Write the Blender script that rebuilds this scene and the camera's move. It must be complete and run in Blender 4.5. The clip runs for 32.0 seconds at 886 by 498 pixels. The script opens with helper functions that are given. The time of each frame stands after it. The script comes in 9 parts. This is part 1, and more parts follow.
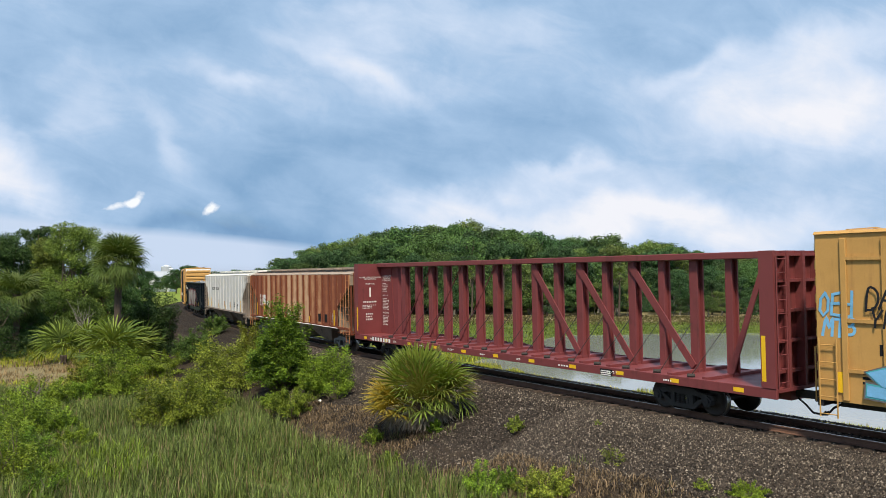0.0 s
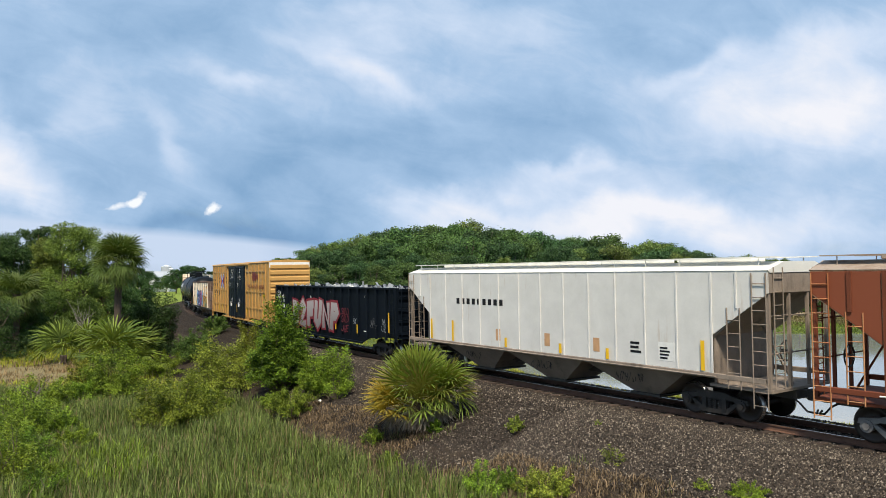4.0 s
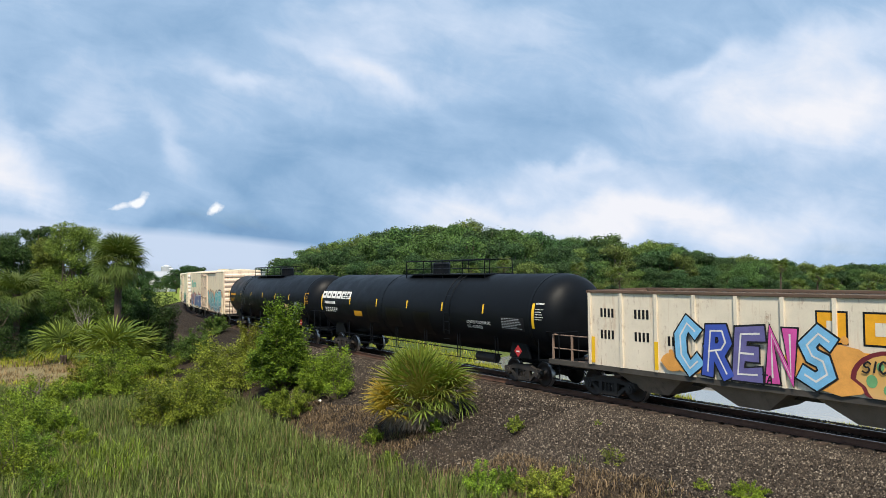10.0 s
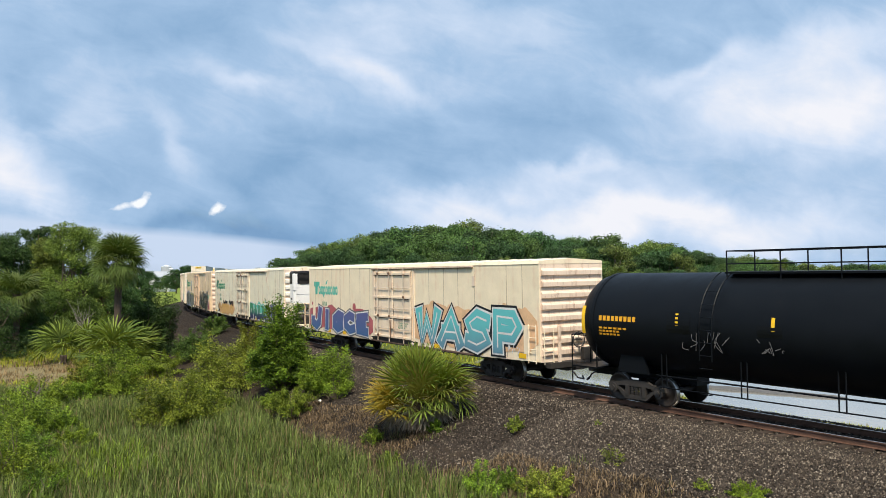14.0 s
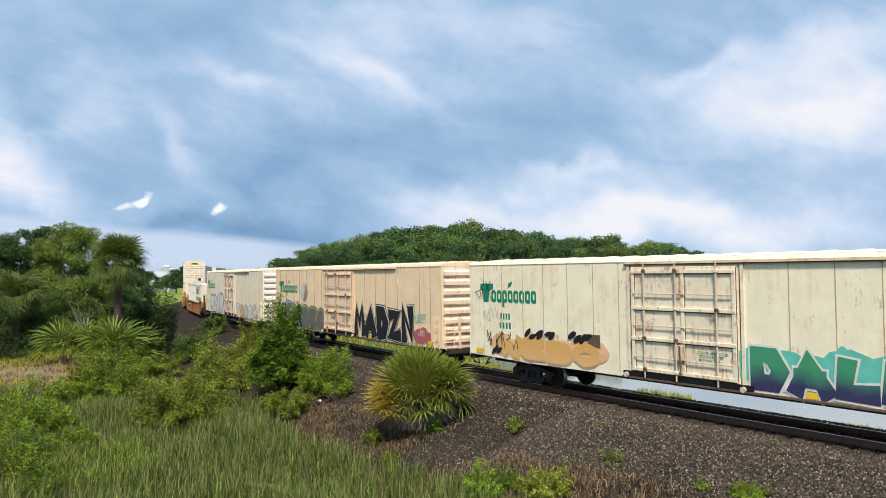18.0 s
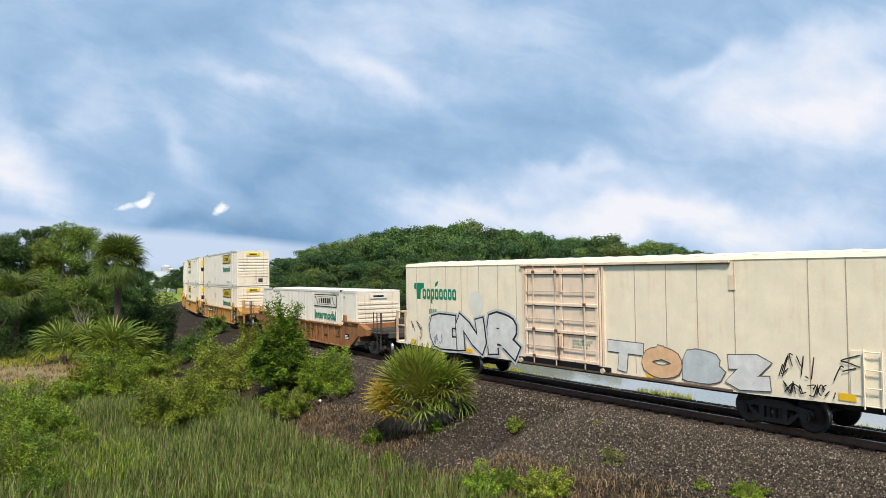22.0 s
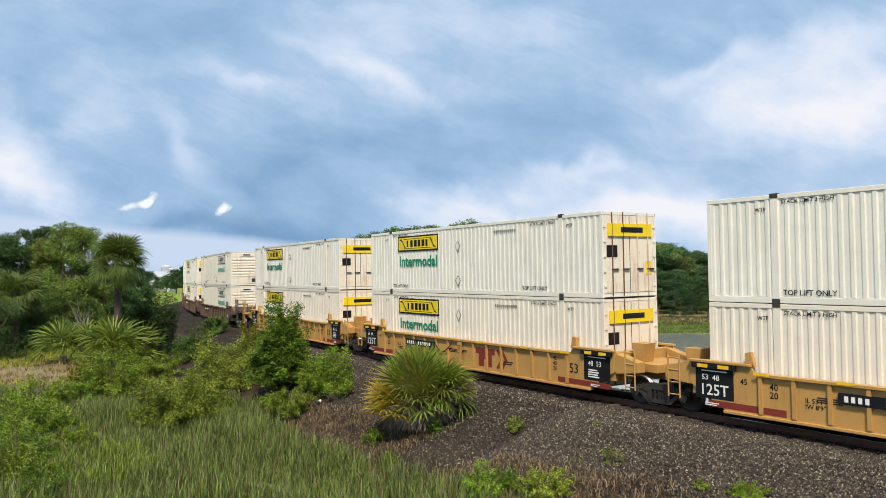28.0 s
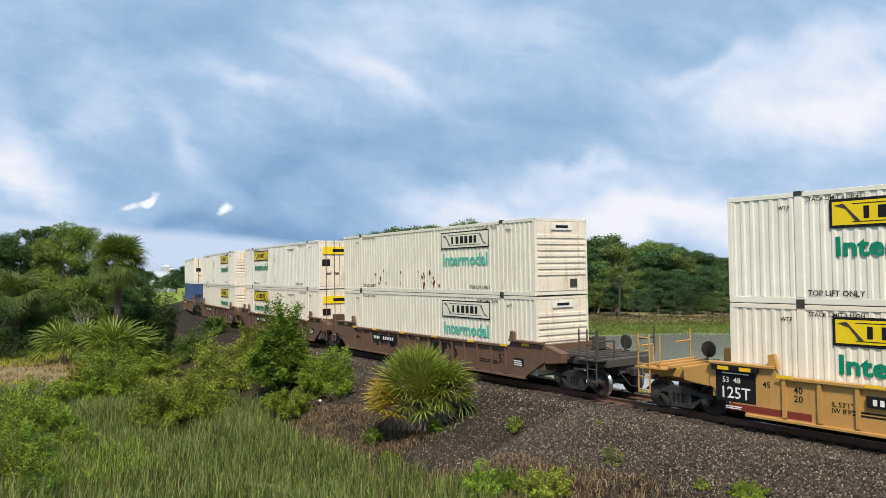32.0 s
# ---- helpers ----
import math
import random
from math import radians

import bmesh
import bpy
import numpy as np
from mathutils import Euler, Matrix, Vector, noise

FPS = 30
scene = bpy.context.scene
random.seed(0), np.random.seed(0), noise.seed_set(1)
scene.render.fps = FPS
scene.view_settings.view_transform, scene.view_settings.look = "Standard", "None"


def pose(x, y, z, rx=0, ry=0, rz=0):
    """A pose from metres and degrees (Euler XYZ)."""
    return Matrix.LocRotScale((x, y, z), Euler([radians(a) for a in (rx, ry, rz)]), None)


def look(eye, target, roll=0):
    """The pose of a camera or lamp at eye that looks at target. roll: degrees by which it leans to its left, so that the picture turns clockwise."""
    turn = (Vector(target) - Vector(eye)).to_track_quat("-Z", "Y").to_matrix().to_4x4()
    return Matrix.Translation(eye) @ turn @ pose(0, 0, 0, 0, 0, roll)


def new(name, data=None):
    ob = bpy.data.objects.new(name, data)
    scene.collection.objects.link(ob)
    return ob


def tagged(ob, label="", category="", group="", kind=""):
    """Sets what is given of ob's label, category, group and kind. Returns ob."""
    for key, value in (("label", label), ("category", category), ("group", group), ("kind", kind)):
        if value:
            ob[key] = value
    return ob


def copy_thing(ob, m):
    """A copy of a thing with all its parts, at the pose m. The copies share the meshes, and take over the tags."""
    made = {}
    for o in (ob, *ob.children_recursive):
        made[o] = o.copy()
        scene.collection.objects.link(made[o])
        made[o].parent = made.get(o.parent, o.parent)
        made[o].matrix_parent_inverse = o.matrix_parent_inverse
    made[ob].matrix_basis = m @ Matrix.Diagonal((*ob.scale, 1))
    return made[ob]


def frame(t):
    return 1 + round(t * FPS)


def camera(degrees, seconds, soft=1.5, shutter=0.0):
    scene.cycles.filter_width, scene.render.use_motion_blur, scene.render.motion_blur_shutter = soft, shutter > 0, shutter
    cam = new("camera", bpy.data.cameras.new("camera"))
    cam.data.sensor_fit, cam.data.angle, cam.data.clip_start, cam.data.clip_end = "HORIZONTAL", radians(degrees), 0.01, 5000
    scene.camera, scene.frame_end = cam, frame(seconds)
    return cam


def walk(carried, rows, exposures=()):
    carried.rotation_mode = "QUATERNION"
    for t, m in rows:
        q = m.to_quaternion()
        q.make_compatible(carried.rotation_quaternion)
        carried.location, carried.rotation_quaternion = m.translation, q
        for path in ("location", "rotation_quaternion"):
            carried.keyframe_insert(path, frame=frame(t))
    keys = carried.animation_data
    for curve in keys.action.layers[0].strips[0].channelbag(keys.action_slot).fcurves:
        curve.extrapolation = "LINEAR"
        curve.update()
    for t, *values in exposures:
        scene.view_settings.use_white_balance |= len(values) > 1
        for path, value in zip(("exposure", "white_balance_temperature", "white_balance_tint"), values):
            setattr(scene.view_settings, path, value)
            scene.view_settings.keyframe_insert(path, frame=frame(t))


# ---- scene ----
# ================= camera: still, beside the curve, 3.9 m over the rails =================
cam = camera(60.72, 32.0, 0.7)
EYE = (0.0, 0.0, 3.932)
AIM = (0.0, 100.0, 3.932 + 100.0 * math.tan(radians(2.283)))
walk(cam, [(0.0, look(EYE, AIM, 0.16)), (32.0, look(EYE, AIM, 0.16))])
scene.view_settings.exposure = 0.55

# ================= world: broken cloud over a blue sky =================
SUN_AZ, SUN_EL = radians(184.0), radians(54.0)     # azimuth from +y towards +x
SUN_DIR = Vector((math.sin(SUN_AZ) * math.cos(SUN_EL), math.cos(SUN_AZ) * math.cos(SUN_EL), math.sin(SUN_EL)))


class Nodes:
    """Short writing for node trees."""
    def __init__(self, tree):
        self.tree, self.t = tree, tree.nodes
        self.t.clear()

    def add(self, kind, **props):
        n = self.t.new(kind)
        for k, v in props.items():
            if k == "operation":
                n.operation = v
            elif k == "blend_type":
                n.blend_type = v
            elif k == "data_type":
                n.data_type = v
        return n

    def put(self, sock, v):
        if hasattr(v, "links") and hasattr(v, "is_output"):
            self.tree.links.new(v, sock)
        else:
            sock.default_value = v

    def math(self, op, a, b=0.0, c=0.0, clamp=False):
        n = self.add("ShaderNodeMath", operation=op)
        n.use_clamp = clamp
        for i, v in enumerate((a, b, c)):
            self.put(n.inputs[i], v)
        return n.outputs[0]

    def vmath(self, op, a, b=(0, 0, 0), out=0):
        n = self.add("ShaderNodeVectorMath", operation=op)
        self.put(n.inputs[0], a)
        if op == "SCALE":
            self.put(n.inputs[3], b)
        else:
            self.put(n.inputs[1], b)
        return n.outputs[out]

    def xyz(self, x, y, z):
        n = self.add("ShaderNodeCombineXYZ")
        for i, v in enumerate((x, y, z)):
            self.put(n.inputs[i], v)
        return n.outputs[0]

    def split(self, v):
        n = self.add("ShaderNodeSeparateXYZ")
        self.put(n.inputs[0], v)
        return n.outputs

    def noise(self, v, scale=1.0, detail=4.0, rough=0.55, distort=0.0):
        n = self.add("ShaderNodeTexNoise")
        self.put(n.inputs["Vector"], v)
        for k, x in (("Scale", scale), ("Detail", detail), ("Roughness", rough), ("Distortion", distort)):
            n.inputs[k].default_value = x
        return n.outputs["Fac"]

    def voronoi(self, v, scale=1.0, feature="F1", out="Distance"):
        n = self.add("ShaderNodeTexVoronoi")
        n.feature = feature
        self.put(n.inputs["Vector"], v)
        n.inputs["Scale"].default_value = scale
        return n.outputs[out]

    def ramp(self, fac, stops):
        n = self.add("ShaderNodeValToRGB")
        self.put(n.inputs[0], fac)
        e = n.color_ramp.elements
        while len(e) > 1:
            e.remove(e[-1])
        for i, (p, c) in enumerate(stops):
            el = e[0] if i == 0 else e.new(p)
            el.position = p
            el.color = (*c, 1) if len(c) == 3 else c
        return n.outputs[0]

    def fit(self, v, a, b, c=0.0, d=1.0):
        n = self.add("ShaderNodeMapRange")
        n.clamp = True
        self.put(n.inputs[0], v)
        for i, x in enumerate((a, b, c, d)):
            self.put(n.inputs[i + 1], x)
        return n.outputs[0]

    def mix(self, fac, a, b, blend="MIX"):
        n = self.add("ShaderNodeMix", data_type="RGBA", blend_type=blend)
        self.put(n.inputs[0], fac)
        for i, v in ((6, a), (7, b)):
            if isinstance(v, tuple) and len(v) == 3:
                v = (*v, 1)
            self.put(n.inputs[i], v)
        return n.outputs[2]


def sky_colour(N, d):
    """The colour of the sky along the direction d: a streaky grey deck over a Nishita blue."""
    sky = N.add("ShaderNodeTexSky")
    sky.sky_type, sky.sun_disc, sky.sun_elevation, sky.sun_rotation = "NISHITA", False, SUN_EL, SUN_AZ
    N.put(sky.inputs[0], d)
    blue = N.mix(1.0, sky.outputs[0], (0.085, 0.085, 0.085), "MULTIPLY")
    x, y, z = N.split(d)
    # the cloud deck as seen ahead: bearing u and height v, both as tangents
    fwd = N.math("MAXIMUM", y, 0.12)
    u = N.math("DIVIDE", x, fwd)
    v = N.math("DIVIDE", z, fwd)
    flat = N.xyz(u, v, 0.0)
    warp = N.add("ShaderNodeTexNoise")
    N.put(warp.inputs["Vector"], flat)
    warp.inputs["Scale"].default_value, warp.inputs["Detail"].default_value = 6.0, 6.0
    wob = N.vmath("SCALE", N.vmath("SUBTRACT", warp.outputs["Color"], (0.5, 0.5, 0.5)), 0.17)
    p = N.vmath("ADD", flat, wob)

    def puff(cu, cv, ru, rv, turn=0.0, power=1.0, where=None):
        c, s = math.cos(radians(turn)), math.sin(radians(turn))
        q = N.vmath("SUBTRACT", where or p, (cu, cv, 0))
        a = N.vmath("DOT_PRODUCT", q, (c / ru, s / ru, 0), 1)
        b = N.vmath("DOT_PRODUCT", q, (-s / rv, c / rv, 0), 1)
        r2 = N.math("ADD", N.math("MULTIPLY", a, a), N.math("MULTIPLY", b, b))
        return N.math("MULTIPLY", N.math("EXPONENT", N.math("MULTIPLY", r2, -1.0)), power)

    def total(items):
        acc = items[0]
        for it in items[1:]:
            acc = N.math("ADD", acc, it)
        return acc

    streak = N.noise(N.xyz(N.math("MULTIPLY", u, 2.6), N.math("ADD", N.math("MULTIPLY", v, 6.5), N.math("MULTIPLY", u, 1.5)), 3.0), 1.0, 7.0, 0.52, 0.7)
    fine = N.noise(N.vmath("ADD", d, N.vmath("SCALE", wob, 0.6)), 10.0, 7.0, 0.6, 0.2)
    wisp = N.noise(N.xyz(N.math("MULTIPLY", u, 9.0), N.math("ADD", N.math("MULTIPLY", v, 20.0), N.math("MULTIPLY", u, 4.0)), 1.0), 1.0, 8.0, 0.62, 1.0)
    light = total([puff(*a) for a in CLOUD_LIGHT])
    dark = total([puff(*a) for a in CLOUD_DARK])
    tone = total([N.math("MULTIPLY", N.math("SUBTRACT", streak, 0.5), 0.55), N.math("MULTIPLY", N.math("SUBTRACT", fine, 0.5), 0.34), N.math("MULTIPLY", N.math("SUBTRACT", wisp, 0.5), 0.30),
                  N.math("MULTIPLY", light, 0.80), N.math("MULTIPLY", dark, -0.48), 0.49])
    cloud = N.ramp(tone, [(0.0, (0.150, 0.285, 0.490)), (0.25, (0.235, 0.395, 0.610)), (0.5, (0.365, 0.525, 0.740)), (0.75, (0.590, 0.700, 0.870)), (1.0, (0.850, 0.860, 0.915))])
    gap = N.fit(streak, 0.36, 0.22, 0.0, 0.35)
    col = N.mix(gap, cloud, blue)
    # the pale strip under the deck's straight edge, low on one side
    edge = N.math("ADD", N.math("MULTIPLY", N.math("ADD", u, 0.511), -0.105), 0.0790)
    below = N.fit(N.math("SUBTRACT", N.math("ADD", v, N.math("MULTIPLY", N.math("SUBTRACT", streak, 0.5), 0.012)), edge), 0.004, -0.008)
    below = N.math("MULTIPLY", below, N.fit(u, -0.24, -0.05, 1.0, 0.0))
    col = N.mix(below, col, (0.560, 0.665, 0.835))
    # little bright breaks low in the deck
    calm = N.vmath("ADD", flat, N.vmath("SCALE", wob, 0.30))
    bright = total([puff(*a, where=calm) for a in CLOUD_BREAKS])
    ragged = N.math("ADD", bright, N.math("MULTIPLY", N.math("SUBTRACT", N.noise(d, 70.0, 5.0, 0.65), 0.5), 0.80))
    col = N.mix(N.fit(ragged, 0.34, 0.72), col, (0.90, 0.93, 0.97))
    low = N.fit(z, 0.02, -0.05)
    return N.mix(low, col, (0.30, 0.36, 0.42))


def make_sky():
    w = bpy.data.worlds.new("sky")
    scene.world = w
    w.use_nodes = True
    N = Nodes(w.node_tree)
    bg = N.add("ShaderNodeBackground")
    N.put(bg.inputs[0], sky_colour(N, N.add("ShaderNodeTexCoord").outputs["Generated"]))
    bg.inputs[1].default_value = SKY_STRENGTH
    out = N.add("ShaderNodeOutputWorld")
    N.tree.links.new(bg.outputs[0], out.inputs[0])


def make_cloud_backdrop():
    """The part of the deck ahead, as a far curved sheet that drifts; it carries the same clouds as the sky round it."""
    m = bpy.data.materials.new("cloud_deck")
    m.use_nodes = True
    N = Nodes(m.node_tree)
    d = N.vmath("NORMALIZE", N.add("ShaderNodeTexCoord").outputs["Object"])
    em = N.add("ShaderNodeEmission")
    N.put(em.inputs[0], sky_colour(N, d))
    em.inputs[1].default_value = SKY_STRENGTH
    out = N.add("ShaderNodeOutputMaterial")
    N.tree.links.new(em.outputs[0], out.inputs[0])
    verts, faces, na, ne = [], [], 48, 20
    for j in range(ne + 1):
        el = radians(-0.6 + 38.0 * j / ne)
        for i in range(na + 1):
            az = radians(-46 + 92.0 * i / na)
            verts.append((3000 * math.sin(az) * math.cos(el), 3000 * math.cos(az) * math.cos(el), 3000 * math.sin(el)))
    for j in range(ne):
        for i in range(na):
            a = j * (na + 1) + i
            faces.append((a, a + 1, a + na + 2, a + na + 1))
    me = bpy.data.meshes.new("backdrop")
    me.from_pydata(verts, [], faces)
    me.materials.append(m)
    ob = tagged(new("backdrop", me), "blue grey cloud deck drifting over the wood", "sky", kind="structure")
    ob.location = EYE
    return ob


SKY_STRENGTH = 0.72


def tan_uv(px, py):
    """Bearing and height of a direction given on the 1568-wide view plane."""
    return (px - 784) / 1338.5, (494.4 - py) / 1338.5


def cl(px, py, rx, ry, turn=0.0, power=1.0):
    return (*tan_uv(px, py), rx / 1338.5, ry / 1338.5, turn, power)


CLOUD_LIGHT = [cl(1400, 200, 230, 70, 8, 0.44), cl(1510, 235, 160, 60, 0, 0.35), cl(1120, 378, 330, 40, 2, 0.36), cl(820, 360, 130, 30, 0, 0.32), cl(640, 120, 150, 26, -24, 0.36), cl(430, 155, 60, 22, -24, 0.32),
               cl(20, 275, 60, 95, 25, 0.62), cl(180, 195, 90, 40, 30, 0.22), cl(800, 30, 240, 60, 0, 0.30), cl(1010, 312, 120, 20, 2, 0.34), cl(300, 260, 34, 60, 35, 0.30),
               cl(1320, 400, 420, 60, 0, 0.38), cl(1500, 90, 180, 40, 18, 0.35), cl(1280, 110, 130, 24, 14, 0.25), cl(110, 130, 120, 40, 10, 0.15)]
CLOUD_DARK = [cl(620, 265, 280, 46, 3, 0.40), cl(300, 396, 330, 26, -5, 0.60), cl(1150, 60, 170, 40, -10, 0.32), cl(350, 40, 240, 50, 8, 0.22), cl(600, 385, 110, 60, 15, 0.35),
              cl(900, 200, 180, 36, -18, 0.25), cl(470, 300, 60, 26, 10, 0.25), cl(890, 290, 160, 40, 0, 0.2), cl(60, 150, 60, 30, -30, 0.22), cl(240, 300, 110, 40, 10, 0.15)]
CLOUD_BREAKS = [cl(214, 357, 36, 7, 6, 0.66), cl(252, 349, 20, 11, 38, 0.74), cl(389, 371, 21, 11, 42, 0.78)]
make_sky()
BACKDROP = make_cloud_backdrop()

sun = new("sun", bpy.data.lights.new("sun", "SUN"))
sun.data.energy, sun.data.angle, sun.data.color = 3.8, radians(7.0), (1.0, 0.905, 0.74)
sun.matrix_world = look(SUN_DIR * 50.0, (0, 0, 0))


# ================= materials =================
MATS = {}


def surface(name, base, rough=0.6, metal=0.0, vary=0.18, scale=3.0, grain=40.0, bump=0.15, dirt=None, dirt_amount=0.0, dirt_scale=1.2, streaks=0.0, rand=0.0, coat=0.0, spec=0.32, bump_dist=0.01, rust=0.0):
    """A surface with variation at two scales; dirt: a second colour in patches or, with streaks, in runs down the sides; rust: brown runs and spots."""
    if name in MATS:
        return MATS[name]
    m = bpy.data.materials.new(name)
    m.use_nodes = True
    N = Nodes(m.node_tree)
    co = N.add("ShaderNodeTexCoord").outputs["Object"]
    big = N.noise(co, scale, 5.0, 0.6, 0.3)
    small = N.noise(co, grain, 3.0, 0.6)
    f = N.math("ADD", N.math("MULTIPLY", big, 0.7), N.math("MULTIPLY", small, 0.3))
    lo = tuple(c * (1 - vary) for c in base)
    hi = tuple(min(1.0, c * (1 + vary)) for c in base)
    col = N.ramp(f, [(0.3, lo), (0.7, hi)])
    rough_s = N.fit(f, 0.3, 0.7, max(0.03, rough - 0.1), min(1.0, rough + 0.1))
    if dirt:
        sx, sy, sz = N.split(co)
        st = N.noise(N.xyz(N.math("MULTIPLY", sx, 5.0), N.math("MULTIPLY", sy, 5.0), N.math("MULTIPLY", sz, 0.35)), 1.0, 5.0, 0.65)
        pa = N.noise(N.vmath("ADD", co, (7, 3, 1)), dirt_scale, 6.0, 0.65, 0.4)
        k = N.math("ADD", N.math("MULTIPLY", st, streaks), N.math("MULTIPLY", pa, 1.0 - streaks))
        k = N.fit(k, 0.66 - 0.32 * dirt_amount, 0.80 - 0.20 * dirt_amount, 0.0, 0.9)
        col = N.mix(k, col, dirt)
        rough_s = N.math("ADD", rough_s, N.math("MULTIPLY", k, 0.2), clamp=True)
    if rust:
        rx, ry, rz = N.split(co)
        runs = N.noise(N.xyz(N.math("MULTIPLY", rx, 11.0), N.math("MULTIPLY", ry, 11.0), N.math("MULTIPLY", rz, 0.7)), 1.0, 6.0, 0.7)
        spots = N.noise(N.vmath("ADD", co, (3, 11, 5)), 2.2, 9.0, 0.75, 0.6)
        k = N.math("ADD", N.math("MULTIPLY", runs, 0.45), N.math("MULTIPLY", spots, 0.55))
        col = N.mix(N.fit(k, 0.62 - 0.10 * rust, 0.74 - 0.10 * rust, 0.0, 0.85), col, (0.230, 0.090, 0.036))
    if rand:
        inf = N.add("ShaderNodeObjectInfo").outputs["Random"]
        g = N.fit(inf, 0.0, 1.0, 1 - rand, 1 + rand)
        col = N.mix(1.0, col, N.xyz(g, g, g), "MULTIPLY")
    b = N.add("ShaderNodeBsdfPrincipled")
    N.put(b.inputs["Base Color"], col)
    N.put(b.inputs["Roughness"], rough_s)
    b.inputs["Metallic"].default_value = metal
    b.inputs["Specular IOR Level"].default_value = spec
    b.inputs["Coat Weight"].default_value = coat
    if bump:
        bn = N.add("ShaderNodeBump")
        bn.inputs["Strength"].default_value, bn.inputs["Distance"].default_value = bump, bump_dist
        N.put(bn.inputs["Height"], f)
        N.put(b.inputs["Normal"], bn.outputs[0])
    o = N.add("ShaderNodeOutputMaterial")
    N.tree.links.new(b.outputs[0], o.inputs[0])
    MATS[name] = m
    return m


def leafy(name, dark, lit, rough=0.55, through_light=0.22, dry=None, dry_share=0.0):
    """Leaves: colour by island, a little light through the blade."""
    if name in MATS:
        return MATS[name]
    m = bpy.data.materials.new(name)
    m.use_nodes = True
    N = Nodes(m.node_tree)
    r = N.add("ShaderNodeNewGeometry").outputs["Random Per Island"]
    co = N.add("ShaderNodeTexCoord").outputs["Object"]
    f = N.math("ADD", N.math("MULTIPLY", r, 0.6), N.math("MULTIPLY", N.noise(co, 0.6, 3.0), 0.4))
    # darkest leaves dimmed further: shade inside the foliage put into their colour
    dim = tuple(c * 0.45 for c in dark)
    col = N.ramp(f, [(0.15, dim), (0.5, tuple(0.55 * a + 0.45 * b for a, b in zip(dark, lit))), (0.85, lit)])
    if dry:
        col = N.mix(N.math("LESS_THAN", N.math("FRACT", N.math("MULTIPLY", r, 17.3)), dry_share), col, dry)
    inf = N.add("ShaderNodeObjectInfo").outputs["Random"]
    g = N.fit(inf, 0.0, 1.0, 0.82, 1.18)
    col = N.mix(1.0, col, N.xyz(N.math("MULTIPLY", g, N.fit(inf, 0.0, 1.0, 1.10, 0.92)), g, g), "MULTIPLY")
    b = N.add("ShaderNodeBsdfPrincipled")
    N.put(b.inputs["Base Color"], col)
    b.inputs["Roughness"].default_value = rough
    b.inputs["Specular IOR Level"].default_value = 0.22
    t = N.add("ShaderNodeBsdfTranslucent")
    N.put(t.inputs[0], N.mix(1.0, col, (1.25, 1.2, 0.6), "MULTIPLY"))
    mx = N.add("ShaderNodeMixShader")
    mx.inputs[0].default_value = through_light
    N.tree.links.new(b.outputs[0], mx.inputs[1])
    N.tree.links.new(t.outputs[0], mx.inputs[2])
    o = N.add("ShaderNodeOutputMaterial")
    N.tree.links.new(mx.outputs[0], o.inputs[0])
    MATS[name] = m
    return m


